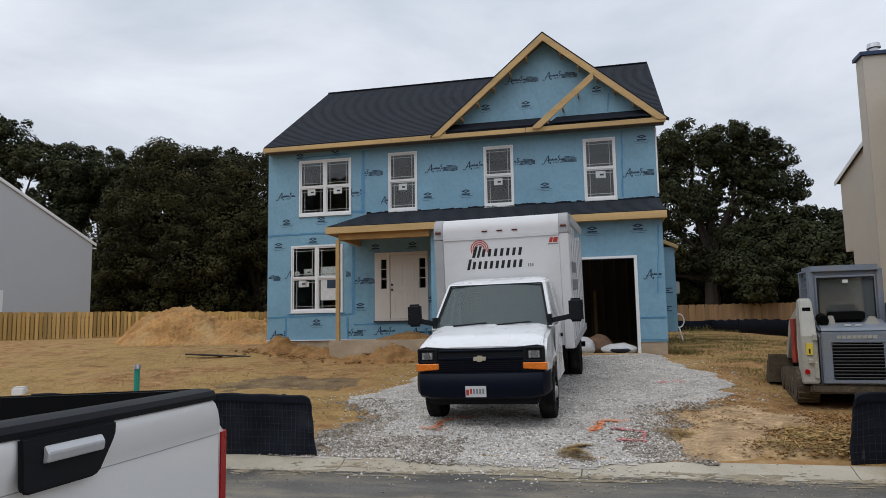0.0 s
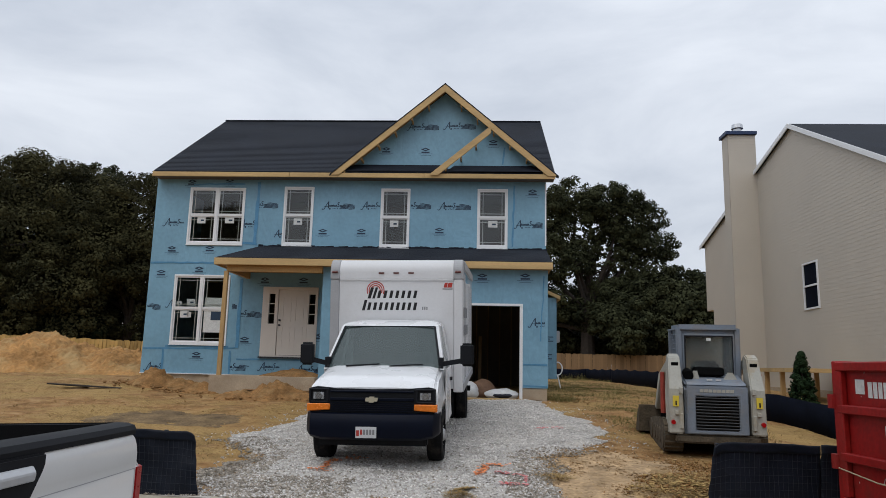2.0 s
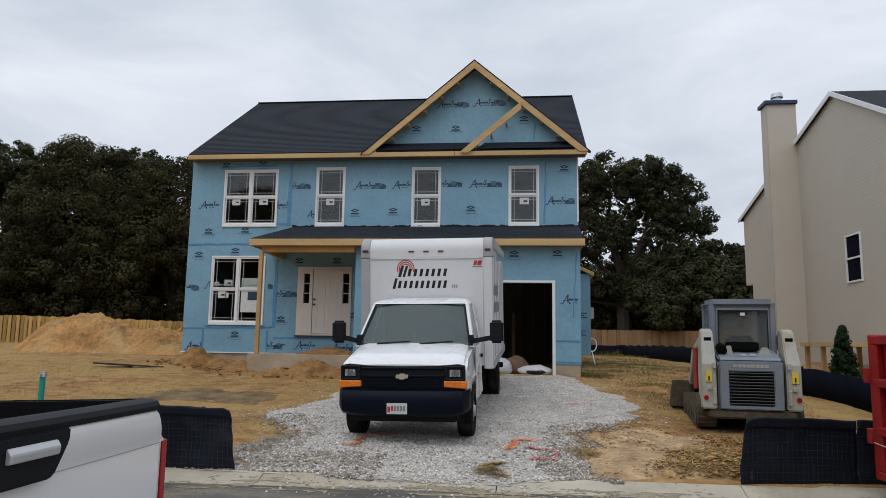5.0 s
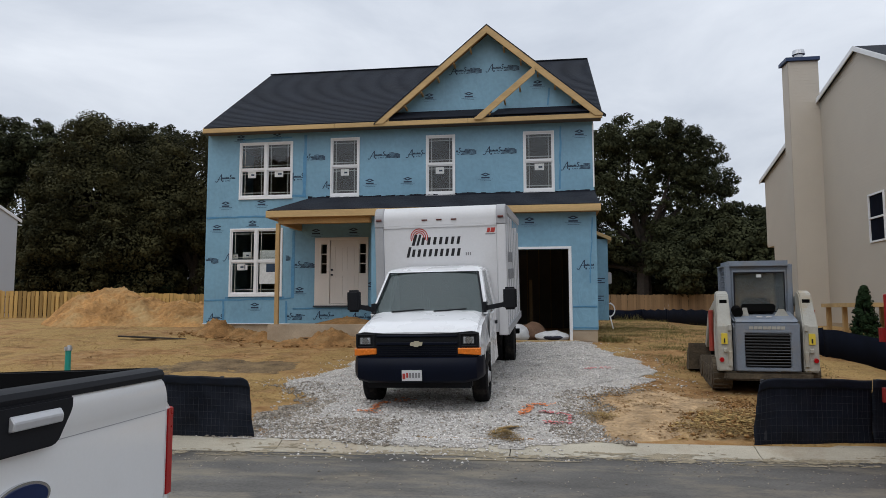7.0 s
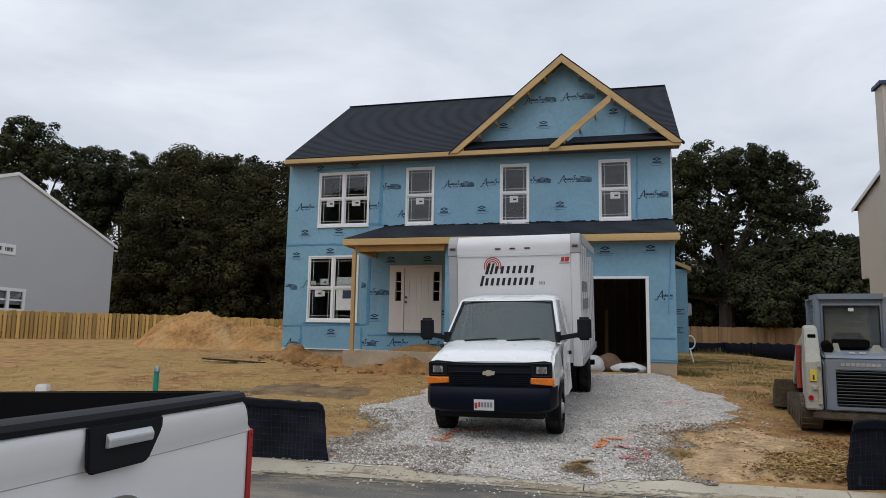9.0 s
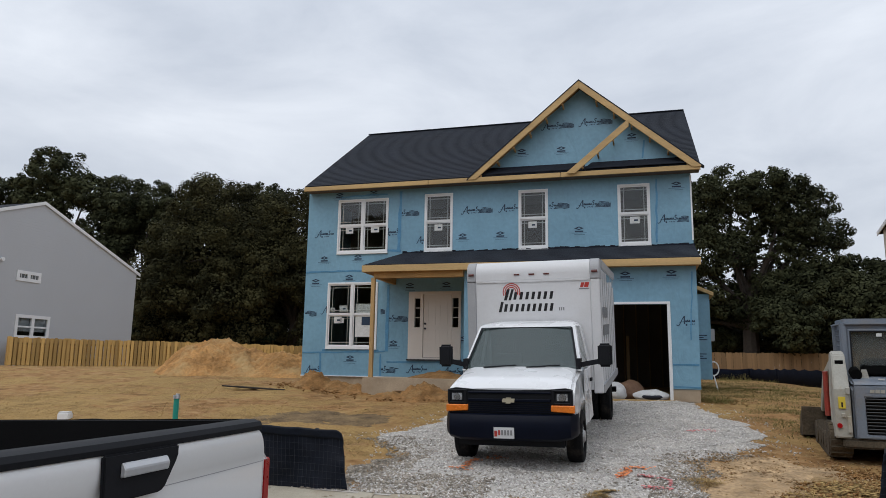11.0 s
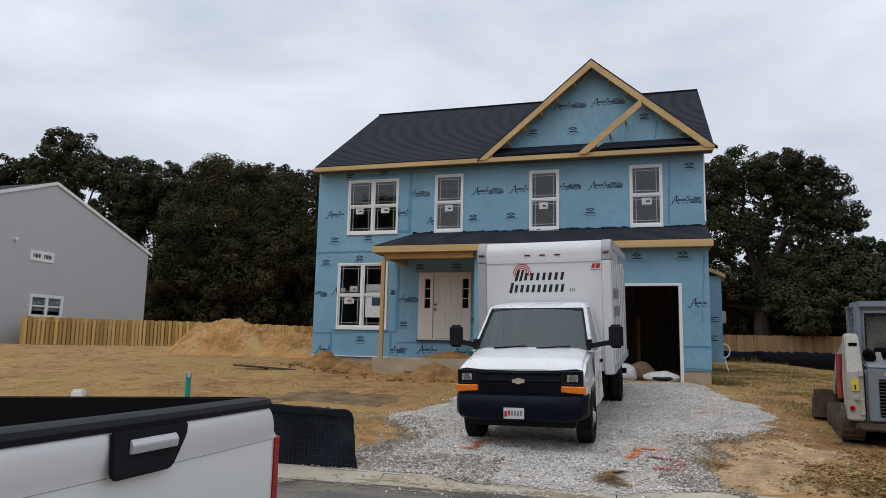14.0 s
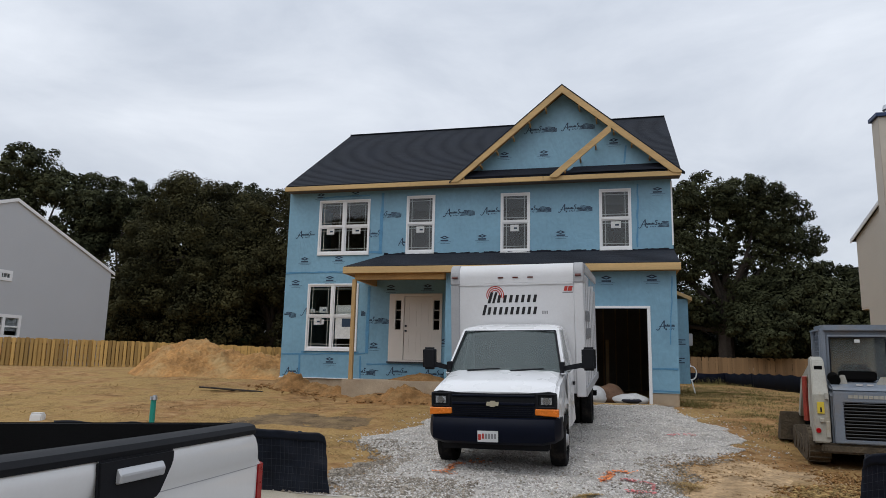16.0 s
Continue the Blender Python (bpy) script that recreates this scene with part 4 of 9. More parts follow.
def build_beige_house():
    X, F, B = 12.5, 19.2, 37.8
    base, eave, peak = 1.05, 6.85, 11.2
    PK, REAR, BL = 27.1, 8.5, 36.8
    h = thing("neighbour_house", Matrix(), "beige vinyl-sided two-storey house with chimney and navy shutters", "house")
    side_win = (25.80, 26.80, 4.22, 5.76)
    front = [(13.22, 13.94, 4.84, 6.24), (15.17, 15.86, 4.78, 6.18), (17.05, 17.75, 4.74, 6.14), (12.9, 13.55, 2.0, 3.9), (13.7, 14.35, 2.0, 3.9)]
    bm = bmesh.new()
    wall_sheet(bm, F, BL, base, eave, X, X + 0.2, [side_win], "x")
    prism(bm, [(F, eave), (BL, eave), (BL, 5.0), (B, 5.0), (B, REAR), (PK, peak - 0.1)], "x", X, X + 0.2)
    part("side_wall", bm, BEIGE_SIDING, h)
    bm = bmesh.new()
    wall_sheet(bm, X + 0.2, 25, base, eave, F, F + 0.2, front)
    part("front_wall", bm, BEIGE_SIDING, h)
    bm = bmesh.new()
    bx(bm, X + 0.2, 25, BL - 0.2, BL, base, 5.0)
    bx(bm, X + 0.2, 25, B - 0.2, B, 5.0, REAR)
    bx(bm, 24.8, 25, F + 0.2, BL - 0.2, base, eave)
    part("far_wall", bm, BEIGE_SIDING, h)
    bm = bmesh.new()
    bx(bm, X + 0.21, 24.7, F + 0.9, F + 1.0, base, eave)
    bx(bm, X + 0.9, X + 1.0, F + 1.0, BL - 0.3, base, eave)
    part("partition", bm, ROOM_WALL, h)
    bm = bmesh.new()
    lap_siding(bm, F + 0.1, BL, base + 0.35, 5.08, X, -1, "x", holes=[(side_win[0] - 0.06, side_win[1] + 0.06, side_win[2] - 0.06, side_win[3] + 0.06)])
    lap_siding(bm, F + 0.1, B, 5.08, eave, X, -1, "x", holes=[(side_win[0] - 0.06, side_win[1] + 0.06, side_win[2] - 0.06, side_win[3] + 0.06)])
    k = (peak - eave) / (PK - F)
    lap_siding(bm, F, B, eave, peak - 0.1, X, -1, "x", top=lambda z: (F + (z - eave) / k, min(B, B - (z - REAR) / (peak - REAR) * (B - PK))))
    ob = part("side_siding", bm, BEIGE_SIDING, h, fix=False)
    ob["kind"] = "stuff"
    bm = bmesh.new()
    lap_siding(bm, X + 0.1, 25, base + 0.35, eave, F, -1, "y", holes=[(a - 0.06, b + 0.06, c - 0.06, d + 0.06) for a, b, c, d in front])
    ob = part("front_siding", bm, BEIGE_SIDING, h, fix=False)
    ob["kind"] = "stuff"
    bm = bmesh.new()
    bx(bm, X - 0.03, X + 0.1, F - 0.03, F + 0.1, base + 0.3, eave)
    part("corner_trim", bm, BEIGE_SIDING, h)
    bm = bmesh.new()
    bx(bm, X - 0.01, 25, F - 0.01, F + 0.3, 0.2, base + 0.35)
    bx(bm, X - 0.01, X + 0.3, F + 0.3, BL, 0.2, base + 0.35)
    part("foundation", bm, CONCRETE, h)
    sw = new("window")
    sw.parent = h
    bm = bmesh.new()
    a, b, c, d = side_win
    wall_sheet(bm, a - 0.06, b + 0.06, c - 0.06, d + 0.06, X - 0.05, X + 0.06, [(a, b, c, (c + d) / 2 - 0.03), (a, b, (c + d) / 2 + 0.03, d)], "x")
    part("window_frame", bm, VINYL, sw)
    bm = bmesh.new()
    bx(bm, X + 0.01, X + 0.02, a, b, c, d)
    g = part("pane", bm, WINDOW_GLASS, sw)
    g.visible_shadow = False
    # Dark sheet added before the glass, covering its bright sky reflection.
    bm = bmesh.new()
    bx(bm, X - 0.006, X - 0.002, a, b, c, d)
    part("pane_darkener", bm, SILT_FAR, sw, "dark sheet added over the pane to hide its pale reflection")
    for i, (a, b, c, d) in enumerate(front):
        fw = sash_window(a, b, c, d, F, False, (), h, 0.05, False)
        if i < 3:
            bm = bmesh.new()
            bx(bm, a + 0.03, b - 0.03, F + 0.13, F + 0.14, (c + d) / 2, d - 0.04)
            part("blind", bm, STICKER, fw, "half-drawn white window blind")
        if i < 3:
            for sx in (a - 0.31, b + 0.06):
                bm = bmesh.new()
                bx(bm, sx, sx + 0.25, F - 0.06, F - 0.02, c - 0.02, d + 0.02)
                for zz in (c + 0.18, d - 0.2):
                    bx(bm, sx + 0.002, sx + 0.248, F - 0.075, F - 0.062, zz, zz + 0.1)
                part("shutter", bm, NAVY, h, "navy board-and-batten shutter")
    # roofs
    EYF = F - 0.4
    k = (peak - eave + 0.05) / (PK - EYF)
    bm = bmesh.new()
    slab(bm, [(X - 0.12, EYF, eave), (25.3, EYF, eave), (25.3, PK, peak), (X - 0.12, PK, peak)], 0.1)
    slab(bm, [(X - 0.12, PK, peak), (25.3, PK, peak), (25.3, B + 0.4, REAR - 0.06), (X - 0.12, B + 0.4, REAR - 0.06)], 0.1)
    gx, gz, gf = 17.55, 9.85, 14.45
    sl = (gz - eave) / (gx - gf)
    run = (gz - eave) / k
    for s in (-1, 1):
        slab(bm, [(gx, EYF - 0.15, gz), (gx + s * (gx - gf), EYF - 0.15, eave), (gx + s * (gx - gf), EYF + 0.05, eave + 0.03), (gx, EYF + run + 0.2, gz)], 0.08)
    gx2, gz2, gw2 = 18.9, 8.7, 2.2
    for s in (-1, 1):
        slab(bm, [(gx2, EYF - 0.3, gz2), (gx2 + s * gw2, EYF - 0.3, eave), (gx2 + s * gw2, EYF + 0.05, eave), (gx2, EYF + 2.5, gz2)], 0.08)
    part("roof", bm, SHINGLE, h, "dark shingle roof")
    bm = bmesh.new()
    prism(bm, [(gf + 0.1, eave), (2 * gx - gf - 0.1, eave), (gx, gz - 0.1)], "y", F - 0.08, F + 0.1)
    part("gable_wall", bm, BEIGE_SIDING, h)
    bm = bmesh.new()
    lap_siding(bm, gf, 25, eave + 0.15, gz - 0.1, F - 0.08, -1, "y", top=lambda z: (gf + 0.1 + (z - eave) / sl, 2 * gx - gf - 0.1 - (z - eave) / sl), step=0.17)
    ob = part("gable_siding", bm, BEIGE_TRIM, h, fix=False)
    ob["kind"] = "stuff"
    for (a, az), (b, bz), y in (((gf - 0.05, eave - 0.02), (gx, gz), EYF - 0.16), ((2 * gx - gf, eave - 0.02), (gx, gz), EYF - 0.16), ((gx2 - gw2, eave), (gx2, gz2), EYF - 0.31), ((gx2 + gw2, eave), (gx2, gz2), EYF - 0.31)):
        bm = bmesh.new()
        prism(bm, [(a, az), (b, bz), (b, bz - 0.24), (a, az - 0.24)], "y", y - 0.04, y)
        part("rake_board", bm, VINYL, h)
    bm = bmesh.new()
    for ya, za in ((EYF, eave), (B + 0.4, REAR - 0.06)):
        prism(bm, [(ya, za + 0.01), (PK, peak + 0.01), (PK, peak - 0.17), (ya, za - 0.17)], "x", X - 0.16, X - 0.125)
    part("side_rake", bm, VINYL, h, "white side rake board")
    bm = bmesh.new()
    bx(bm, X - 0.2, 25.3, EYF - 0.12, EYF, eave - 0.14, eave + 0.02)
    bx(bm, X - 0.2, 25.3, EYF + 0.001, F, eave - 0.17, eave - 0.142)
    soften(bm, 0.02)
    part("gutter", bm, VINYL, h, "white eave gutter")
    # chimney
    CX0, CY0, CY1, CZ = 11.35, 30.55, 31.25, 11.95
    bm = bmesh.new()
    bx(bm, CX0, X - 0.001, CY0, CY1, base, CZ)
    soften(bm, 0.01, 1)
    ch = part("chimney", bm, BEIGE_TRIM, h, "tall siding-clad chimney")
    bm = bmesh.new()
    lap_siding(bm, CY0, CY1, base + 0.2, CZ - 0.05, CX0 - 0.001, -1, "x")
    lap_siding(bm, CX0, X, base + 0.2, CZ - 0.05, CY0 - 0.001, -1, "y")
    ob = part("chimney_siding", bm, BEIGE_SIDING, ch, fix=False)
    ob["kind"] = "stuff"
    bm = bmesh.new()
    bx(bm, CX0 - 0.1, X + 0.05, CY0 - 0.1, CY1 + 0.1, CZ, CZ + 0.14)
    part("chimney_cap", bm, NAVY, ch)
    bm = bmesh.new()
    rod(bm, (CX0 + 0.55, 30.9, CZ + 0.14), (CX0 + 0.55, 30.9, CZ + 0.36), 0.17, 0.17, 14)
    rod(bm, (CX0 + 0.55, 30.9, CZ + 0.38), (CX0 + 0.55, 30.9, CZ + 0.56), 0.25, 0.22, 14)
    part("flue", bm, METAL_CAP, ch)
    # porch
    bm = bmesh.new()
    slab(bm, [(X - 0.15, F - 1.6, 4.22), (25, F - 1.6, 4.22), (25, F - 0.01, 4.72), (X - 0.15, F - 0.01, 4.72)], 0.08)
    part("porch_roof", bm, SHINGLE, h)
    bm = bmesh.new()
    bx(bm, X - 0.18, 25, F - 1.72, F - 1.6, 4.12, 4.23)
    prism(bm, [(F - 1.65, 4.24), (F - 0.02, 4.73), (F - 0.02, 4.60), (F - 1.65, 4.10)], "x", X - 0.19, X - 0.152)
    bx(bm, X - 0.1, 25, F - 1.5, F - 1.3, 3.88, 4.07)
    bx(bm, X - 0.1, X + 0.1, F - 1.3, F - 0.05, 3.88, 4.07)
    part("porch_trim", bm, VINYL, h)
    bm = bmesh.new()
    bx(bm, X - 0.1, 25, F - 1.6, F - 0.02, 0.4, 1.75)
    part("porch_deck", bm, CONCRETE, h)
    for cx in (12.85, 15.6, 18.4):
        bm = bmesh.new()
        bx(bm, cx - 0.12, cx + 0.12, F - 1.51, F - 1.27, 1.75, 3.88)
        bx(bm, cx - 0.16, cx + 0.16, F - 1.55, F - 1.21, 3.76, 3.878)
        bx(bm, cx - 0.16, cx + 0.16, F - 1.55, F - 1.21, 1.752, 1.9)
        part("porch_column", bm, VINYL, h, "square white porch column")
    # timber stand by the side wall
    st = thing("timber_stand", pose(11.2, 24.3, land(11.2, 24.3)), "small bare timber landing frame by the beige wall", "landing")
    for x, y in ((-0.7, -1.2), (0.9, -1.2), (-0.7, 0), (0.9, 0), (-0.7, 1.2), (0.9, 1.2)):
        bm = bmesh.new()
        bx(bm, x - 0.06, x + 0.06, y - 0.06, y + 0.06, -0.1, 0.86)
        part("post", bm, PINE_UP, st)
    bm = bmesh.new()
    bx(bm, -0.85, 1.0, -1.4, 1.4, 0.86, 0.98)
    part("deck", bm, PINE, st)


build_beige_house()


def build_grey_house():
    X, F, B = -30.0, 23.4, 39.1
    base, eave, peak = 1.2, 7.5, 10.26
    PK = 31.36
    h = thing("neighbour_house", Matrix(), "pale grey sided house with a plain gable wall and white trim", "house")
    wins = [(30.19, 31.55, 6.0, 6.38), (30.42, 32.46, 3.0, 4.08)]
    bm = bmesh.new()
    wall_sheet(bm, F, B, base, eave, X - 0.2, X, wins, "x")
    prism(bm, [(F, eave), (B, eave), (PK, peak)], "x", X - 0.2, X)
    part("gable_wall", bm, GREY_SIDING, h)
    bm = bmesh.new()
    lap_siding(bm, F, B, base, eave, X, 1, "x", holes=[(a - 0.1, b + 0.1, c - 0.1, d + 0.1) for a, b, c, d in wins], step=0.15, bulge=0.007)
    lap_siding(bm, F, B, eave, peak, X, 1, "x", top=lambda z: (F + (z - eave) / (peak - eave) * (PK - F), B - (z - eave) / (peak - eave) * (B - PK)), step=0.15, bulge=0.007)
    ob = part("siding", bm, GREY_SIDING, h, fix=False)
    ob["kind"] = "stuff"
    bm = bmesh.new()
    bx(bm, X - 12, X - 0.2, F, F + 0.2, base, eave)
    bx(bm, X - 12, X - 0.2, B - 0.2, B, base, eave)
    bx(bm, X - 12, X - 11.8, F + 0.2, B - 0.2, base, eave)
    part("far_wall", bm, GREY_SIDING, h)
    bm = bmesh.new()
    bx(bm, X - 1.2, X - 1.1, F + 0.3, B - 0.3, base, eave)
    part("partition", bm, ROOM_WALL, h)
    bm = bmesh.new()
    slab(bm, [(X + 0.06, F - 0.4, eave - 0.1), (X + 0.06, PK, peak + 0.12), (X - 12.3, PK, peak + 0.12), (X - 12.3, F - 0.4, eave - 0.1)], 0.1)
    slab(bm, [(X + 0.06, PK, peak + 0.12), (X + 0.06, B + 0.25, eave - 0.1), (X - 12.3, B + 0.25, eave - 0.1), (X - 12.3, PK, peak + 0.12)], 0.1)
    part("roof", bm, SHINGLE, h)
    bm = bmesh.new()
    for ya in (F - 0.4, B + 0.27):
        prism(bm, [(ya, eave - 0.06), (PK, peak + 0.16), (PK, peak - 0.02), (ya, eave - 0.24)], "x", X + 0.06, X + 0.09)
        prism(bm, [(ya, eave - 0.2), (PK, peak + 0.02), (PK, peak + 0.0), (ya, eave - 0.22)], "x", X + 0.02, X + 0.06)
    bx(bm, X - 0.02, X + 0.09, B + 0.02, B + 0.27, eave - 0.42, eave - 0.345)
    part("rake_board", bm, VINYL, h, "white rake board")
    bm = bmesh.new()
    rod(bm, (X, 29.13, 6.88), (X + 0.12, 29.13, 6.88), 0.1, 0.1, 10)
    part("vent", bm, VINYL, h)
    for a, b, c, d in wins:
        w = new("window")
        w.parent = h
        m = (a + b) / 2
        cells = [(a + 0.08, m - 0.09, c + 0.08, d - 0.08), (m + 0.09, b - 0.08, c + 0.08, d - 0.08)]
        bm = bmesh.new()
        wall_sheet(bm, a - 0.09, b + 0.09, c - 0.09, d + 0.09, X - 0.05, X + 0.05, cells, "x")
        part("window_frame", bm, VINYL, w)
        bm = bmesh.new()
        bx(bm, X - 0.03, X - 0.02, a, b, c, d)
        g = part("pane", bm, WINDOW_GLASS, w)
        g.visible_shadow = False
        bm = bmesh.new()
        for p, q, r, s in cells:
            if d - c > 1:
                bx(bm, X - 0.018, X + 0.02, p, q, (r + s) / 2 - 0.04, (r + s) / 2 + 0.04)
            else:
                for yy in (p + 0.14, q - 0.14):
                    bx(bm, X - 0.018, X + 0.0, yy - 0.015, yy + 0.015, r, s)
        part("sash_bar", bm, VINYL, w)
        if d - c > 1:
            bm = bmesh.new()
            bx(bm, X - 0.16, X - 0.14, a + 0.05, b - 0.05, c + 0.3, d - 0.02)
            part("blind", bm, GREY_SIDING, w, "half-drawn pale window blind")


build_grey_house()


# ---- fences ----
def board_fence(name, runs, height, mat, label, gap=0.17, shadow_box=False):
    f = thing(name, Matrix(), label, "fence")
    rng = random.Random(3)
    bm = bmesh.new()
    bx(bm, 0, 0.135, -0.022, 0, 0, 1)
    shared = bpy.data.meshes.new("board")
    bm.to_mesh(shared)
    bm.free()
    shared.materials.append(mat)
    for (ax, ay), (bx_, by) in runs:
        L = math.hypot(bx_ - ax, by - ay)
        d = Vector(((bx_ - ax) / L, (by - ay) / L, 0))
        nrm = Vector((d.y, -d.x, 0))
        for i in range(int(L / 2.4) + 1):
            s = min(L, i * 2.4)
            p = Vector((ax, ay, 0)) + d * s
            g = land(p.x, p.y)
            bm = bmesh.new()
            bar(bm, p + Vector((0, 0, g - 0.3)), p + Vector((0, 0, g + height + 0.06)), 0.12, 0.12, (d.x, d.y, 0))
            part("post", bm, mat, f)
        for zz in (0.3, height - 0.25):
            bm = bmesh.new()
            p, q = Vector((ax, ay, land(ax, ay) + zz)), Vector((bx_, by, land(bx_, by) + zz))
            bar(bm, p - nrm * 0.08, q - nrm * 0.08, 0.04, 0.09)
            part("rail", bm, mat, f)
        s = 0.0
        turn = math.degrees(math.atan2(d.y, d.x))
        while s < L - 0.1:
            p = Vector((ax, ay, 0)) + d * s + nrm * 0.1
            h = height + rng.uniform(-0.03, 0.03)
            o = new("board", shared)
            o.parent = f
            o.matrix_world = pose(p.x, p.y, land(p.x, p.y) + 0.03, 0, rng.uniform(-0.6, 0.6), turn) @ Matrix.Diagonal((1, 1, h, 1))
            s += gap
        if not shadow_box:
            continue
        s = gap / 2
        while s < L - 0.1:
            p = Vector((ax, ay, 0)) + d * s - nrm * 0.13
            o = new("board", shared)
            o.parent = f
            o.matrix_world = pose(p.x, p.y, land(p.x, p.y) + 0.03, 0, rng.uniform(-0.6, 0.6), turn) @ Matrix.Diagonal((1, 1, height + rng.uniform(-0.03, 0.03), 1))
            s += gap


board_fence("board_fence", [((-29.6, 30.4), (-27.0, 27.4)), ((-27.0, 27.4), (-23.0, 33.2)), ((-23.0, 33.2), (-14.5, 39.5))], 1.30, FENCE_WOOD, "new yellow pine board fence beside the grey house", 0.185, True)
board_fence("board_fence", [((2.0, 49.0), (40.0, 47.0))], 1.6, OLD_FENCE, "weathered brown board fence across the back yards", 0.137)


# ---- trees ----
def leaf_cloud(seed, clumps, leaves, size, mat, name="crown"):
    """Thousands of small leaf blades gathered round clumps (x, y, z, r), each blade lying on its clump's surface."""
    rs = np.random.RandomState(seed)
    c = np.array(clumps)
    wgt = c[:, 3] ** 2
    idx = rs.choice(len(c), leaves, p=wgt / wgt.sum())
    v = rs.normal(size=(leaves, 3))
    v /= np.linalg.norm(v, axis=1)[:, None]
    rad = c[idx, 3] * (0.62 + 0.46 * rs.rand(leaves) ** 0.7)
    p = c[idx, :3] + v * rad[:, None] * np.array([1, 1, 0.78])
    out = v + rs.normal(size=(leaves, 3)) * 0.26 + np.array([0, 0, 0.3])
    out /= np.linalg.norm(out, axis=1)[:, None]
    u = np.cross(out, rs.normal(size=(leaves, 3)))
    u /= np.linalg.norm(u, axis=1)[:, None] + 1e-9
    w = np.cross(out, u)
    s = size * (0.55 + 0.9 * rs.rand(leaves))[:, None]
    quad = np.stack([p - u * s, p + w * s * 0.6, p + u * s, p - w * s * 0.6], 1).reshape(-1, 3)
    return quads_mesh(name, quad, np.arange(leaves * 4).reshape(-1, 4), mat)


def lobed_tree(seed, height, lobes, leaves, size, mat, trunk_h, trunk_r, sparse=()):
    """Trunk-and-limb mesh and crown mesh of a tree whose crown is made of lobes (x, y, z, radius, clumps).
    Each lobe gets a limb; the sparse lobes carry only a few small clumps, so that the sky shows between their twigs."""
    rng = random.Random(seed)
    bm = bmesh.new()
    rod(bm, (0, 0, -0.5), (0, 0, trunk_h), trunk_r * 1.25, trunk_r * 0.85, 10)
    rod(bm, (0, 0, trunk_h * 0.98), (rng.uniform(-.3, .3), 0, height * 0.62), trunk_r * 0.8, trunk_r * 0.25, 8)
    clumps = []

    def branch(p, q, r, depth):
        mid = (p + q) / 2 + Vector((rng.uniform(-.1, .1), rng.uniform(-.1, .1), rng.uniform(0, .12))) * (q - p).length
        rod(bm, p, mid, r, r * 0.7, 6)
        rod(bm, mid, q, r * 0.7, r * 0.35, 6)
        if depth:
            for _ in range(3):
                e = Vector((rng.uniform(-1, 1), rng.uniform(-1, 1), rng.uniform(-0.3, 0.9))).normalized()
                start = mid if rng.random() < 0.5 else q
                branch(start, start + e * (q - p).length * rng.uniform(0.14, 0.24), r * 0.4, depth - 1)

    for x, y, z, r, n in list(lobes) + list(sparse):
        thin = (x, y, z, r, n) in sparse
        branch(Vector((0, 0, min(trunk_h * rng.uniform(0.8, 1.3), z * 0.8))), Vector((x, y, z)) * 0.94, trunk_r * 0.42, 2 if thin else 1)
        for _ in range(n if thin else int(n * 1.9)):
            a, f = rng.uniform(0, math.tau), rng.uniform(-0.75, 1)
            e = math.sqrt(max(0, 1 - f * f))
            k = rng.uniform(0.25, 1.0) if thin else rng.uniform(0.72, 1.0)
            cr = r * (rng.uniform(0.07, 0.15) if thin else rng.uniform(0.12, 0.27))
            clumps.append((x + math.cos(a) * e * r * k, y + math.sin(a) * e * r * k, z + f * r * k * 0.86, cr))
        if not thin:
            clumps.append((x, y, z, r * 0.8))
    me_t = bpy.data.meshes.new("trunk")
    bmesh.ops.recalc_face_normals(bm, faces=bm.faces[:])
    bm.to_mesh(me_t)
    bm.free()
    me_t.materials.append(BARK)
    return me_t, leaf_cloud(seed, clumps, leaves, size, mat)


def plant(meshes, x, y, turn, sc, label, group="", z=None):
    t = thing("tree", pose(x, y, land(x, y) if z is None else z, 0, 0, turn) @ Matrix.Diagonal((sc, sc, sc, 1)), label, "tree", group)
    for n, me in zip(("trunk", "crown"), meshes):
        new(n, me).parent = t
    return t


T_BROWN = lobed_tree(37, 15.6, ((0.0, 0, 11.3, 4.1, 30), (-2.9, 0.4, 9.4, 3.5, 24), (3.0, 0.2, 9.8, 3.6, 24), (-4.3, -0.4, 6.2, 3.0, 22), (4.6, 0, 6.3, 3.0, 22),
                                (0.4, -2.6, 8.4, 3.0, 24), (-2.0, -2.8, 5.2, 2.8, 20), (2.6, -2.6, 4.9, 2.8, 20), (0.2, 2.4, 8.0, 3.6, 20), (-3.6, -0.6, 2.9, 2.7, 16), (3.6, -0.4, 2.8, 2.7, 16), (0.2, -1.6, 2.2, 2.6, 14), (0.5, 0, 13.4, 2.2, 12)),
                     125000, 0.098, LEAF_BROWN, 3.0, 0.45)
T_WOOD = lobed_tree(11, 21.5, ((0.0, 0, 18.6, 3.3, 20), (-3.2, 0.5, 16.2, 2.9, 16), (3.3, -0.2, 16.5, 2.7, 15), (-4.6, 0, 12.6, 2.3, 12), (4.8, 0.4, 12.4, 2.5, 13), (0.6, -1.8, 14.6, 2.2, 10), (-1.5, 1.0, 8.6, 3.0, 14), (2.8, -0.6, 8.2, 2.8, 14), (-3.6, -0.5, 5.6, 3.0, 14), (1.0, 0, 4.4, 3.2, 14)),
                    46000, 0.155, LEAF_DARK, 6.0, 0.42, ((-2.4, 0, 12.4, 2.4, 16), (2.2, 0.4, 12.2, 2.4, 16)))
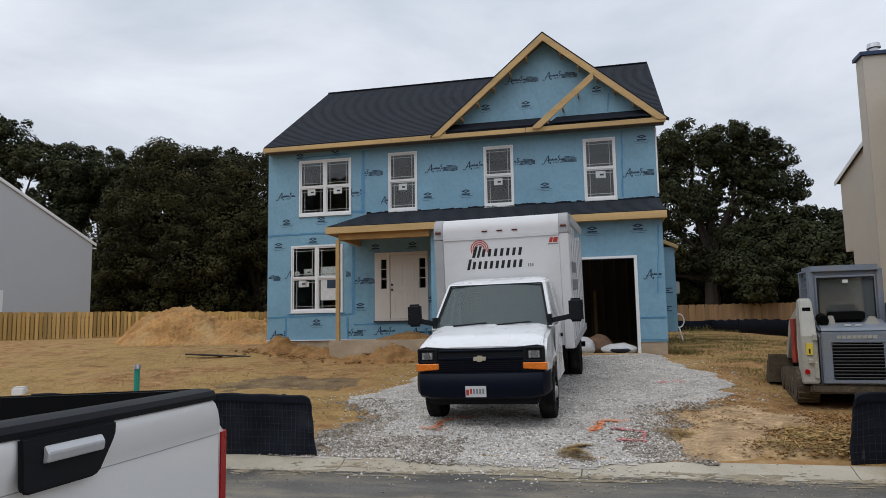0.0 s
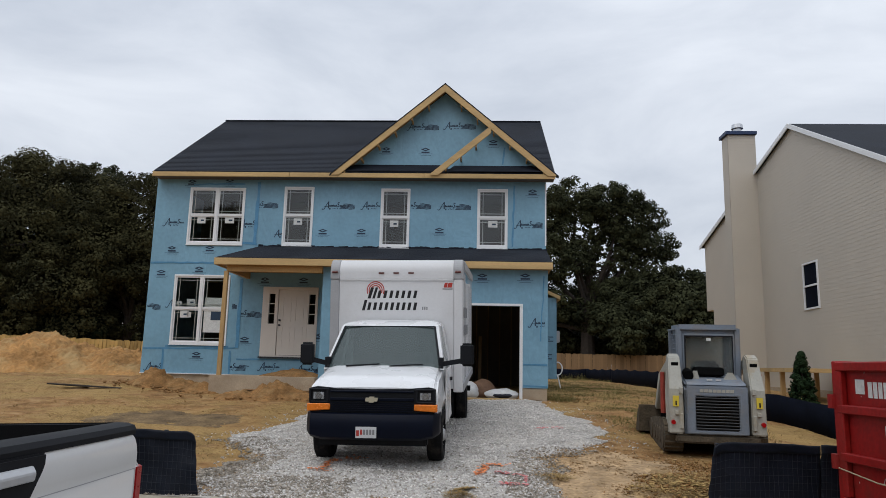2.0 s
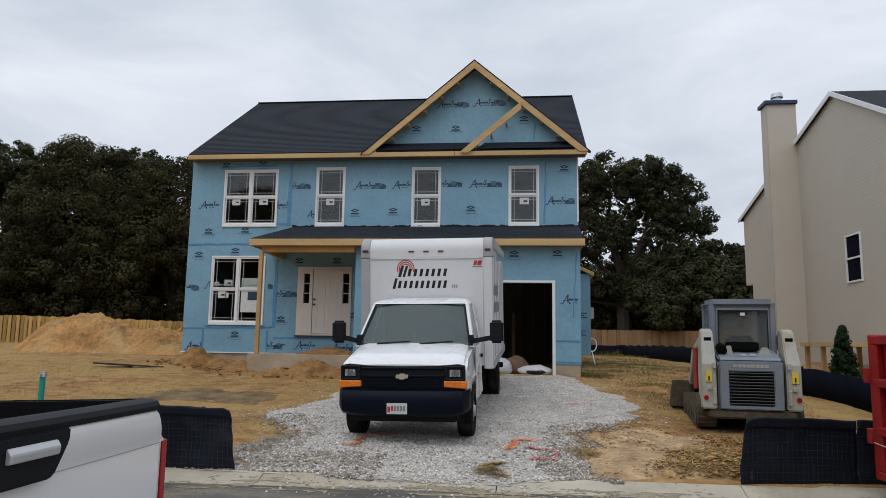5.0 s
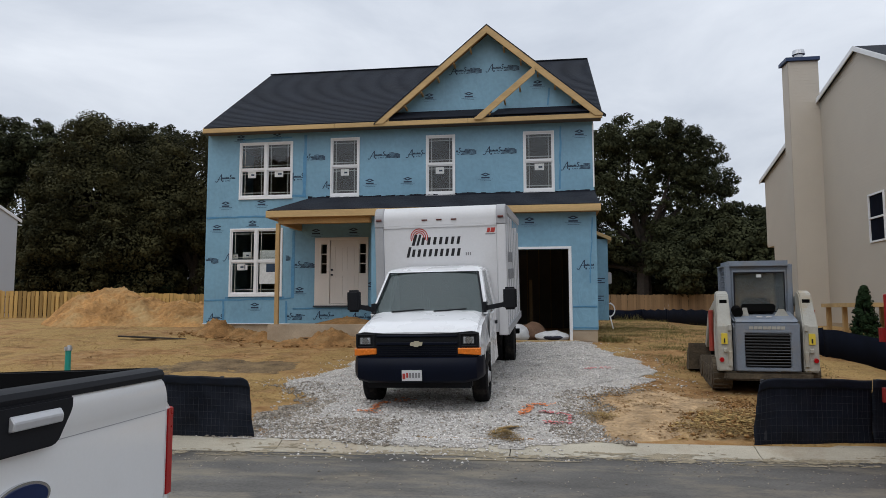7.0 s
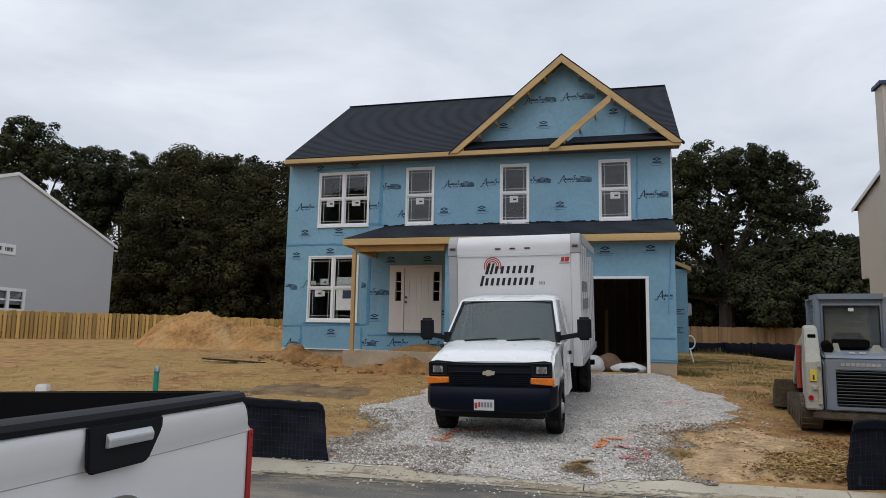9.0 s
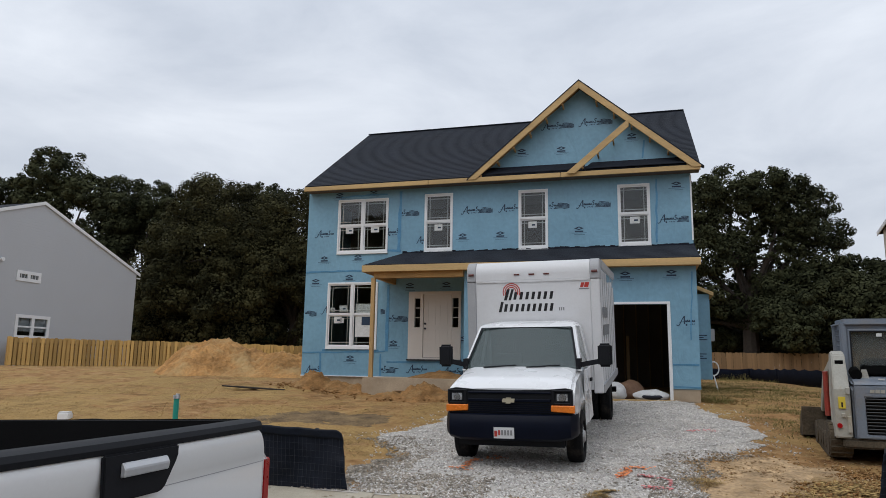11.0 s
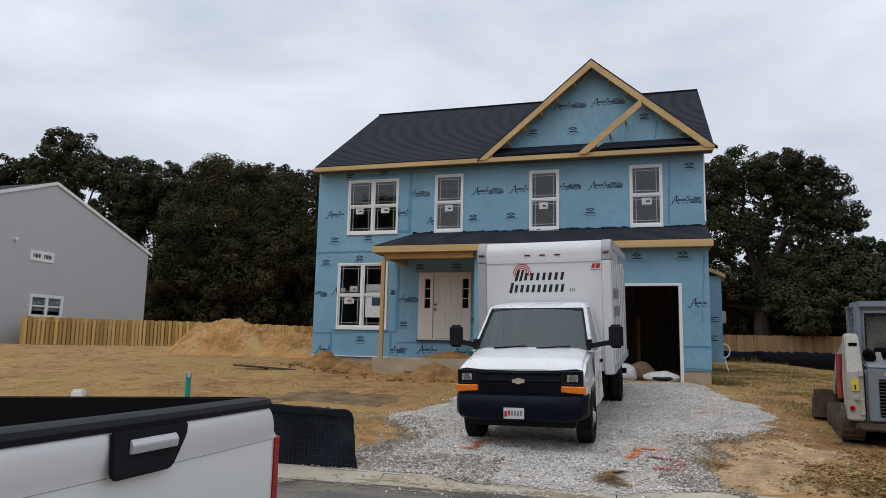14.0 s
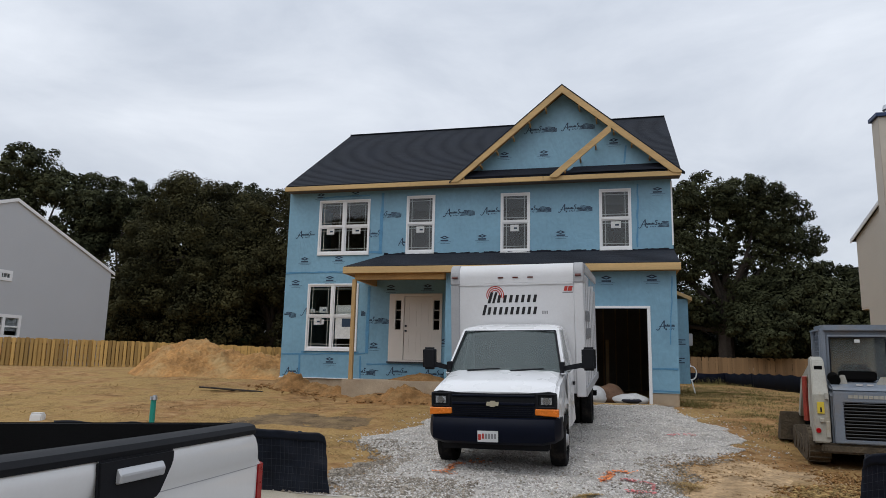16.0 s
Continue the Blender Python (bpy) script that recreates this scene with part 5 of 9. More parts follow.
T_OAK = lobed_tree(23, 14.6, ((-3.4, 0, 11.6, 2.6, 20), (-0.8, 0.3, 12.3, 2.4, 22), (1.6, -0.2, 12.1, 2.2, 20), (3.3, 0.2, 11.2, 2.3, 22), (4.5, 0, 9.5, 1.9, 20), (4.6, 0.1, 7.7, 1.6, 14), (2.0, -0.6, 10.6, 1.2, 10), (-2.2, 0.2, 9.8, 1.7, 14), (-0.4, 0.3, 9.0, 1.4, 12),
                              (-3.6, -0.8, 8.2, 2.6, 20), (-2.8, 0.6, 5.4, 2.5, 18), (-4.6, 0, 4.2, 2.0, 12), (-0.9, -0.8, 8.2, 1.7, 12), (1.6, 0.4, 5.4, 2.4, 18), (0.2, 0.2, 4.2, 1.8, 12), (3.9, -0.4, 5.8, 2.2, 18), (0.6, 1.2, 7.0, 1.6, 10), (-5.2, 0.4, 10.2, 2.4, 16)),
                   100000, 0.098, LEAF_DARK, 4.4, 0.5, ((0.6, 0, 9.9, 1.8, 80), (2.6, 0.3, 9.6, 2.0, 90), (2.4, -0.4, 8.0, 1.8, 80), (3.2, 0.2, 8.6, 1.3, 20)))
T_LOW = lobed_tree(51, 8.6, ((0, 0, 6.0, 2.5, 20), (-2.6, 0.2, 4.6, 2.4, 18), (2.7, 0, 4.5, 2.4, 18), (0.2, -1.9, 3.9, 2.3, 16), (-1.4, 1.5, 5.0, 2.3, 14), (1.8, 1.2, 3.4, 2.4, 14), (-3.4, -0.6, 2.9, 1.7, 12), (3.5, -0.6, 2.8, 1.7, 12)),
                   46000, 0.118, LEAF_DARK, 2.0, 0.24)
# Low filler crown in the shade-dark leaf colour.
T_SHADE = lobed_tree(61, 7.0, ((0, 0, 4.6, 2.6, 16), (-2.2, 0, 3.0, 2.5, 16), (2.2, 0.2, 3.0, 2.5, 16), (0, -1.6, 2.4, 2.4, 14), (-1.6, 0.6, 1.6, 2.2, 10), (1.8, -0.4, 1.5, 2.2, 10)),
                     13000, 0.2, LEAF_SHADE, 1.2, 0.2)

# woods beside and behind the house
plant(T_BROWN, -31.9, 50.5, 0, 1.03, "broad olive-brown tree standing before the woods")
plant(T_BROWN, -25.6, 52.5, 155, 0.98, "broad olive-brown tree standing before the woods")
for x, y, a, sc in ((-76, 61, 300, 1.02), (-67, 62, 250, 0.99), (-57.9, 60, 0, 1.06), (-52.0, 62.5, 130, 0.93), (-46.0, 60, 200, 0.86), (-40.4, 61.5, 40, 0.88), (-35.6, 64, 280, 0.88), (-27, 66, 100, 0.84), (-17, 66, 120, 0.78), (-88, 54, 20, 1.0)):
    plant(T_WOOD, x, y, a, sc, "tall dark green tree at the wood's edge with gaps of sky", "wood's edge")
plant(T_OAK, 8.5, 52.0, 0, 1.02, "spreading dark green oak with sky showing through its limbs")
for x, y, a, sc in ((3.4, 54.5, 0, 1.0), (11.6, 51.0, 60, 0.86), (15.4, 53.0, 130, 1.0), (21.0, 57, 230, 0.95), (28, 60, 20, 1.1)):
    plant(T_LOW, x, y, a, sc, "low dense dark green tree behind the yards", "low trees behind the yards")
# Added dark leaf masses that stand in for shade below the crowns.
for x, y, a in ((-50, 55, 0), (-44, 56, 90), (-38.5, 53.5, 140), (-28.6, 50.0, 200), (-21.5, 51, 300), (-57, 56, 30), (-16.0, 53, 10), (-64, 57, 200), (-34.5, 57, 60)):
    plant(T_SHADE, x, y, a, 0.62 if x > -30 else 1.25, "low leaf mass coloured blackish green for the shade under the woods", "low trees under the woods")
# Dark fillers added behind the fence, closing bright gaps under the oak.
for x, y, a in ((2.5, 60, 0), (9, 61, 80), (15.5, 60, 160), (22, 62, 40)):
    plant(T_SHADE, x, y, a, 0.95, "dense leaf mass coloured blackish green for shade beyond the back fence", "thicket beyond the fence")
for i in range(11):
    x = -58 + i * 9.5
    plant(T_SHADE, x, -38 - (i % 3) * 3, i * 47, 1.9, "dark green tree across the street", "trees across the street", 0.1)
plant(T_BROWN, -30.8, -38, 0, 1.36, "tall olive-brown tree across the street mirrored in the upper windows", "trees across the street", 0.1)
plant(T_WOOD, -36.6, -39, 60, 0.92, "tall dark green tree across the street mirrored in the upper windows", "trees across the street", 0.1)


# ---- vehicle materials ----
TRUCK_WHITE = material("white_van_paint", (0.76, 0.77, 0.785), 0.28, vary=0.02, scale=1.5, grain=60, bump=0.0, coat=0.6, dirt=(0.45, 0.42, 0.37), dirt_amount=0.22)
BOX_WHITE = material("white_box_panel", (0.66, 0.665, 0.68), 0.45, vary=0.03, scale=1.5, grain=30, bump=0.05, dirt=(0.42, 0.40, 0.37), dirt_amount=0.25)
BOX_GREY = material("grey_box_casting", (0.36, 0.365, 0.38), 0.5, vary=0.06, scale=3, bump=0.05)
PICKUP_WHITE = material("white_pickup_paint", (0.83, 0.835, 0.84), 0.22, vary=0.015, scale=1.5, grain=70, bump=0.0, coat=0.8, dirt=(0.5, 0.48, 0.44), dirt_amount=0.2)
BLACK_TRIM = material("black_plastic_trim", (0.009, 0.010, 0.013), 0.6, spec=0.2, vary=0.12, scale=4, grain=90, bump=0.15, depth=0.002)
BUMPER_NAVY = material("black_painted_bumper", (0.003, 0.005, 0.013), 0.5, spec=0.12, vary=0.15, scale=3, bump=0.05)
BED_LINER = material("black_bed_liner", (0.004, 0.004, 0.0045), 0.85, spec=0.15, vary=0.2, scale=6, grain=150, bump=0.5, depth=0.003)
RUBBER = material("tyre_rubber", (0.010, 0.010, 0.011), 0.9, spec=0.15, vary=0.2, scale=6, grain=60, bump=0.4, dirt=(0.12, 0.10, 0.08), dirt_amount=0.4)
STEEL_WHEEL = material("grey_steel_wheel", (0.42, 0.42, 0.42), 0.5, metal=0.4, vary=0.1, bump=0.1)
MARKER = material("dull_red_marker_lens", (0.10, 0.018, 0.014), 0.35, vary=0.1, bump=0.05)
CHROME = material("brushed_chrome", (0.62, 0.63, 0.65), 0.18, metal=1.0, vary=0.05, scale=5, bump=0.0)
SILVER = material("silver_plastic", (0.55, 0.56, 0.58), 0.4, metal=0.3, vary=0.05, bump=0.02)
GOLD = material("gold_badge", (0.62, 0.56, 0.42), 0.4, metal=0.5, vary=0.05, bump=0)
BADGE_BLUE = material("blue_badge", (0.008, 0.02, 0.075), 0.3, spec=0.25, vary=0.05, bump=0, coat=0.1)
AMBER = material("amber_lens", (0.80, 0.20, 0.015), 0.25, vary=0.12, scale=30, grain=120, bump=0.2, coat=0.6)
RED_LENS = material("red_lens", (0.36, 0.006, 0.008), 0.3, spec=0.25, vary=0.12, scale=30, grain=120, bump=0.1, coat=0.1)
LAMP_LENS = material("headlamp_lens", (0.48, 0.50, 0.52), 0.12, metal=0.5, vary=0.25, scale=25, grain=60, bump=0.2)
AUTO_GLASS = glass_material("tinted_hazed_auto_glass", (0.16, 0.205, 0.205))
# Less transmission: the opaque grey share imitates sky reflected in the windscreen.
AUTO_GLASS.node_tree.nodes["Principled BSDF"].inputs["Transmission Weight"].default_value = 0.72
SEAT = material("dark_seat_cloth", (0.014, 0.014, 0.015), 0.9, spec=0.1, vary=0.15, bump=0.2)
UNDER = material("dark_undercarriage", (0.006, 0.006, 0.006), 0.9, spec=0.05, vary=0.2, bump=0.3)
LETTER_BLACK = material("black_vinyl_letter", (0.012, 0.012, 0.014), 0.4, vary=0.05, bump=0)
LETTER_GREY = material("grey_vinyl_letter", (0.22, 0.22, 0.23), 0.4, vary=0.05, bump=0)
LETTER_RED = material("red_vinyl_letter", (0.42, 0.04, 0.03), 0.4, vary=0.05, bump=0)
LETTER_WHITE = material("white_stencil", (0.60, 0.58, 0.56), 0.6, vary=0.12, scale=12, bump=0.1)
PLATE = material("white_plate", (0.62, 0.63, 0.64), 0.4, vary=0.05, bump=0.05)
LOADER_GREY = material("blue_grey_loader_paint", (0.178, 0.207, 0.25), 0.5, vary=0.1, scale=2.5, grain=40, bump=0.08, dirt=(0.28, 0.23, 0.16), dirt_amount=0.45)
LOADER_PALE = material("pale_grey_loader_paint", (0.385, 0.375, 0.33), 0.55, vary=0.11, scale=2.5, grain=40, bump=0.08, dirt=(0.32, 0.24, 0.13), dirt_amount=1.0)
LOADER_DIRTY = material("mud_caked_paint", (0.34, 0.275, 0.18), 0.85, vary=0.25, scale=4, grain=25, bump=0.5, depth=0.01)
LOADER_RED = material("red_loader_paint", (0.32, 0.04, 0.025), 0.6, vary=0.2, scale=4, bump=0.1, dirt=(0.2, 0.12, 0.07), dirt_amount=0.9)
YELLOW = material("yellow_warning_label", (0.66, 0.50, 0.05), 0.5, vary=0.05, bump=0)
MUD_RUBBER = material("muddy_track_rubber", (0.085, 0.066, 0.043), 0.9, vary=0.35, scale=5, grain=30, bump=0.8, depth=0.02)
DUMP_RED = material("scuffed_red_steel", (0.265, 0.009, 0.008), 0.5, spec=0.22, vary=0.22, scale=1.6, grain=22, bump=0.14, dirt=(0.13, 0.022, 0.015), dirt_amount=0.8)
DUMP_DARK = material("rusty_dark_steel", (0.07, 0.025, 0.018), 0.7, vary=0.3, scale=3, bump=0.3)


def wheel(parent, x, y, r, w, side, rim=STEEL_WHEEL, dual=False):
    """A tyre with tread ribs and a dished rim; side is the way it faces along x."""
    prof = ((-0.5, 0.62), (-0.5, 0.90), (-0.42, 0.98), (-0.2, 1.0), (0.2, 1.0), (0.42, 0.98), (0.5, 0.90), (0.5, 0.62))
    n = 32
    bm = bmesh.new()
    rings = []
    for k in range(n):
        a = k * math.tau / n
        rings.append([(x + p[0] * w, y + math.cos(a) * r * p[1], r + math.sin(a) * r * p[1]) for p in prof])
    R = [[bm.verts.new(p) for p in ring] for ring in rings]
    for k in range(n):
        A, B = R[k], R[(k + 1) % n]
        for j in range(len(prof)):
            bm.faces.new((A[j], A[(j + 1) % len(prof)], B[(j + 1) % len(prof)], B[j]))
    t = part("wheel", bm, RUBBER, parent, "black rubber tyre on a steel rim")
    bm = bmesh.new()
    xo = x + side * w * (0.36 if not dual else 0.1)
    rod(bm, (xo - side * 0.06, y, r), (xo, y, r), r * 0.63, r * 0.61, 24)
    rod(bm, (xo, y, r), (xo + side * 0.05, y, r), r * 0.26, r * 0.2, 16)
    for k in range(8):
        a = k * math.tau / 8
        rod(bm, (xo, y + math.cos(a) * r * 0.38, r + math.sin(a) * r * 0.38), (xo + side * 0.02, y + math.cos(a) * r * 0.38, r + math.sin(a) * r * 0.38), 0.014, 0.012, 6)
    part("rim", bm, rim, t)
    return t


def letter_blocks(parent, x0, z0, h, widths, y, mat, slant=0.18, gap=0.018, name="letter_block", axis=None):
    """A row of plain slanted bars in the place of lettering."""
    x = x0
    for w in widths:
        if w > 0:
            bm = bmesh.new()
            prism(bm, [(x, z0), (x + w, z0), (x + w + slant * h, z0 + h), (x + slant * h, z0 + h)], "y" if axis is None else "x", y - 0.002, y + 0.002)
            part(name, bm, mat, parent)
        x += abs(w) + gap


# ---- box truck ----
def build_box_truck():
    tr = thing("box_truck", pose(-0.49, 11.40, 0.405, 3.8, -0.8, -1.2), "white box truck with black bumper parked on the gravel drive", "truck")
    # cab body with open wheel arch, outline from the side
    arch = [(0.88 + 0.47 * math.cos(a), 0.40 + 0.47 * math.sin(a)) for a in [math.pi * (1 - k / 12) for k in range(13)]]
    outline = [(0.10, 0.72), (0.30, 0.55)] + [p for p in arch if p[1] > 0.42] + [(1.5, 0.44), (2.52, 0.44), (2.55, 1.34), (1.10, 1.36), (0.85, 1.31), (0.45, 1.25), (0.22, 1.18), (0.13, 1.10)]
    bm = bmesh.new()
    vs = prism(bm, outline, "x", -0.975, 0.975)
    for v in vs:
        if v.co.y < 0.95:
            v.co.x *= 0.945 + 0.055 * v.co.y / 0.95
        if v.co.z > 1.1:
            v.co.x *= 1 - 0.07 * (v.co.z - 1.1) / 0.26
    soften(bm, 0.045, 3, 30)
    part("cab_body", bm, TRUCK_WHITE, tr, smooth=True)
    # bonnet panel with raised centre
    bm = bmesh.new()
    rows = []
    for y, z, hw in ((0.125, 1.115, 0.82), (0.21, 1.19, 0.84), (0.45, 1.265, 0.85), (0.80, 1.325, 0.86), (1.08, 1.378, 0.86)):
        rows.append([(-hw, y, z - 0.01), (-hw * 0.86, y, z + 0.016), (-hw * 0.4, y - 0.012, z + 0.03), (hw * 0.4, y - 0.012, z + 0.03), (hw * 0.86, y, z + 0.016), (hw, y, z - 0.01)])
    R = [[bm.verts.new(p) for p in r] for r in rows]
    for i in range(len(R) - 1):
        for k in range(5):
            bm.faces.new((R[i][k], R[i][k + 1], R[i + 1][k + 1], R[i + 1][k]))
    ext = bmesh.ops.extrude_face_region(bm, geom=bm.faces[:])
    for e in ext["geom"]:
        if isinstance(e, bmesh.types.BMVert):
            e.co.z -= 0.03
    part("bonnet", bm, TRUCK_WHITE, tr, smooth=True)
    # cowl
    bm = bmesh.new()
    bx(bm, -0.82, 0.82, 1.04, 1.18, 1.345, 1.385)
    soften(bm, 0.01, 1)
    part("cowl", bm, BLACK_TRIM, tr)
    # pillars, roof, back of cab
    lower, upper = 1.37, 2.0
    for s in (-1, 1):
        bm = bmesh.new()
        loft(bm, [[(s * 0.95, 1.02, lower - 0.03), (s * 0.885, 1.00, lower - 0.03), (s * 0.885, 1.10, lower - 0.03), (s * 0.955, 1.14, lower - 0.03)],
                  [(s * 0.805, 1.66, upper), (s * 0.745, 1.64, upper), (s * 0.745, 1.74, upper), (s * 0.81, 1.78, upper)]])
        part("windscreen_pillar", bm, TRUCK_WHITE, tr)
        bm = bmesh.new()
        loft(bm, [[(s * 0.955, 2.18, lower - 0.05), (s * 0.90, 2.18, lower - 0.05), (s * 0.90, 2.30, lower - 0.05), (s * 0.955, 2.30, lower - 0.05)],
                  [(s * 0.815, 2.18, upper), (s * 0.75, 2.18, upper), (s * 0.75, 2.30, upper), (s * 0.815, 2.30, upper)]])
        part("door_pillar", bm, TRUCK_WHITE, tr)
        bm = bmesh.new()
        q = [(s * 0.945, 1.13, lower - 0.02), (s * 0.945, 2.19, lower - 0.02), (s * 0.807, 2.19, upper), (s * 0.807, 1.74, upper)]
        V = [bm.verts.new(p) for p in q] + [bm.verts.new((p[0] - s * 0.008, p[1], p[2])) for p in q]
        for f in ((0, 1, 2, 3), (7, 6, 5, 4), (0, 4, 5, 1), (1, 5, 6, 2), (2, 6, 7, 3), (3, 7, 4, 0)):
            bm.faces.new([V[i] for i in f])
        g = part("side_window", bm, AUTO_GLASS, tr)
        g.visible_shadow = False
        bm = bmesh.new()
        wall_sheet(bm, 1.16, 2.22, 0.50, 1.335, s * 0.966 - 0.008, s * 0.966 + 0.008, [], "x")
        soften(bm, 0.006, 1)
        d = part("cab_door", bm, TRUCK_WHITE, tr)
        bm = bmesh.new()
        bx(bm, s * 0.985 - 0.02, s * 0.985 + 0.02, 2.0, 2.16, 1.10, 1.15)
        part("door_handle", bm, BLACK_TRIM, d)
        bm = bmesh.new()
        for k in range(5):
            bx(bm, s * 0.976 - 0.0015, s * 0.976 + 0.0015, 1.5, 1.75 + 0.03 * (k % 3), 0.72 + 0.06 * k, 0.745 + 0.06 * k)
        part("small_print_bar", bm, LETTER_GREY, d)
    bm = bmesh.new()
    loft(bm, [[(-0.82, 1.63, upper - 0.01), (0.82, 1.63, upper - 0.01), (0.82, 2.56, upper - 0.01), (-0.82, 2.56, upper - 0.01)],
              [(-0.78, 1.70, upper + 0.045), (0.78, 1.70, upper + 0.045), (0.78, 2.56, upper + 0.06), (-0.78, 2.56, upper + 0.06)],
              [(-0.60, 1.82, upper + 0.085), (0.60, 1.82, upper + 0.085), (0.60, 2.56, upper + 0.11), (-0.60, 2.56, upper + 0.11)]])
    soften(bm, 0.02, 2, 12)
    part("cab_roof", bm, TRUCK_WHITE, tr, smooth=True)
    bm = bmesh.new()
    loft(bm, [[(-0.955, 2.30, 1.30), (0.955, 2.30, 1.30), (0.955, 2.56, 1.30), (-0.955, 2.56, 1.30)], [(-0.815, 2.30, upper), (0.815, 2.30, upper), (0.815, 2.56, upper), (-0.815, 2.56, upper)]])
    part("cab_back", bm, TRUCK_WHITE, tr)
    # windscreen, slightly bowed
    bm = bmesh.new()
    rows = []
    for f in (0, 0.5, 1):
        hw = 0.895 + (0.755 - 0.895) * f
        y0, z0 = 1.03 + (1.655 - 1.03) * f, lower - 0.005 + (upper + 0.005 - lower) * f
        rows.append([(hw * u, y0 - 0.05 * (1 - u * u), z0) for u in (-1, -0.6, -0.2, 0.2, 0.6, 1)])
    R = [[bm.verts.new(p) for p in r] for r in rows]
    for i in range(2):
        for k in range(5):
            bm.faces.new((R[i][k], R[i][k + 1], R[i + 1][k + 1], R[i + 1][k]))
    ext = bmesh.ops.extrude_face_region(bm, geom=bm.faces[:])
    for e in ext["geom"]:
        if isinstance(e, bmesh.types.BMVert):
            e.co.y += 0.006
    g = part("windscreen", bm, AUTO_GLASS, tr, smooth=False)
    g.visible_shadow = False
    bm = bmesh.new()
    for s in (-1, 1):
        bar(bm, (s * 0.885, 0.995, lower), (s * 0.745, 1.62, upper), 0.03, 0.01)
    bar(bm, (-0.745, 1.615, upper + 0.003), (0.745, 1.615, upper + 0.003), 0.03, 0.012)
    part("windscreen_seal", bm, BLACK_TRIM, tr)
    bm = bmesh.new()
    bx(bm, -0.85, 0.85, 1.1, 1.45, 1.05, 1.36)
    soften(bm, 0.04)
    part("dashboard", bm, SEAT, tr)
    bm = bmesh.new()
    bx(bm, -0.74, 0.74, 2.25, 2.285, 1.0, 1.97)
    part("cab_lining", bm, SEAT, tr)
    bm = bmesh.new()
    bx(bm, -0.14, 0.12, 1.07, 1.18, 1.386, 1.39)
    part("paper_on_dashboard", bm, STICKER, tr)
    bm = bmesh.new()
    rod(bm, (0.42, 1.52, 1.42), (0.42, 1.50, 1.44), 0.19, 0.19, 20)
    part("steering_wheel", bm, SEAT, tr)
    for sx in (-0.42, 0.42):
        bm = bmesh.new()
        bx(bm, sx - 0.25, sx + 0.25, 1.72, 2.2, 0.75, 1.05)
        bx(bm, sx - 0.24, sx + 0.24, 2.08, 2.24, 1.0, 1.55)
        bx(bm, sx - 0.13, sx + 0.13, 2.12, 2.22, 1.56, 1.76)
        soften(bm, 0.03)
        part("seat", bm, SEAT, tr)
    for s, x0 in ((-1, -0.58), (1, 0.10)):
        bm = bmesh.new()
        bar(bm, (x0, 0.958, 1.392), (x0 + 0.52, 0.985, 1.422), 0.026, 0.022)
        part("wiper", bm, BLACK_TRIM, tr)
    # face: black grille panel, bars, lamps
    bm = bmesh.new()
    prism(bm, [(-0.90, 0.79), (0.90, 0.79), (0.90, 1.135), (0.80, 1.155), (0.5, 1.13), (0.0, 1.122), (-0.5, 1.13), (-0.80, 1.155), (-0.90, 1.135)], "y", 0.045, 0.14)
    soften(bm, 0.012, 2)
    part("face_panel", bm, BLACK_TRIM, tr, "black plastic grille surround")
    bm = bmesh.new()
    bx(bm, -0.60, 0.60, 0.02, 0.06, 0.965, 1.005)
    bx(bm, -0.60, 0.60, 0.02, 0.06, 1.080, 1.110)
    soften(bm, 0.008, 1)
    grille = part("grille", bm, BUMPER_NAVY, tr)
    for k in range(5):
        bm = bmesh.new()
        z = 0.815 + k * 0.028
        bx(bm, -0.58, 0.58, 0.035, 0.05, z, z + 0.012)
        part("grille_bar", bm, BUMPER_NAVY, grille)
    bm = bmesh.new()
    cx, cz = 0.0, 0.985
    pts = [(-0.115, 0.0), (-0.10, 0.035), (-0.045, 0.035), (-0.038, 0.055), (0.05, 0.055), (0.043, 0.035), (0.115, 0.035), (0.10, -0.035), (0.04, -0.035), (0.033, -0.055), (-0.05, -0.055), (-0.043, -0.035), (-0.108, -0.035)]
    prism(bm, [(cx + p[0] * 0.800, cz + p[1] * 0.75) for p in pts], "y", 0.0, 0.02)
    part("badge", bm, GOLD, grille, "plain gold maker's badge")
    for s in (-1, 1):
        bm = bmesh.new()
        x0, x1 = sorted((s * 0.62, s * 0.905))
        wall_sheet(bm, x0, x1, 0.935, 1.135, 0.02, 0.10, [(x0 + 0.03, x1 - 0.035, 0.955, 1.110)])
        soften(bm, 0.008, 1)
        hb = part("headlamp", bm, BLACK_TRIM, tr)
        bm = bmesh.new()
        bx(bm, x0 + 0.045, x1 - 0.05, 0.03, 0.07, 0.965, 1.100)
        soften(bm, 0.02, 2)
        part("lens", bm, LAMP_LENS, hb, "clear headlamp lens")
        bm = bmesh.new()
        c = (x0 + x1) / 2
        rod(bm, (c, 0.024, 1.032), (c, 0.035, 1.032), 0.05, 0.06, 16)
        part("bulb_housing", bm, CHROME, hb)
        bm = bmesh.new()
        xa, xb = sorted((s * 0.60, s * 0.93))
        prism(bm, [(xa, 0.815 if s < 0 else 0.835), (xb, 0.835 if s < 0 else 0.815), (xb, 0.922), (xa, 0.922)], "y", 0.018, 0.12)
        soften(bm, 0.01, 1)
        part("indicator", bm, AMBER, tr, "amber indicator lens")
    # bumper
    bm = bmesh.new()
    rings = []
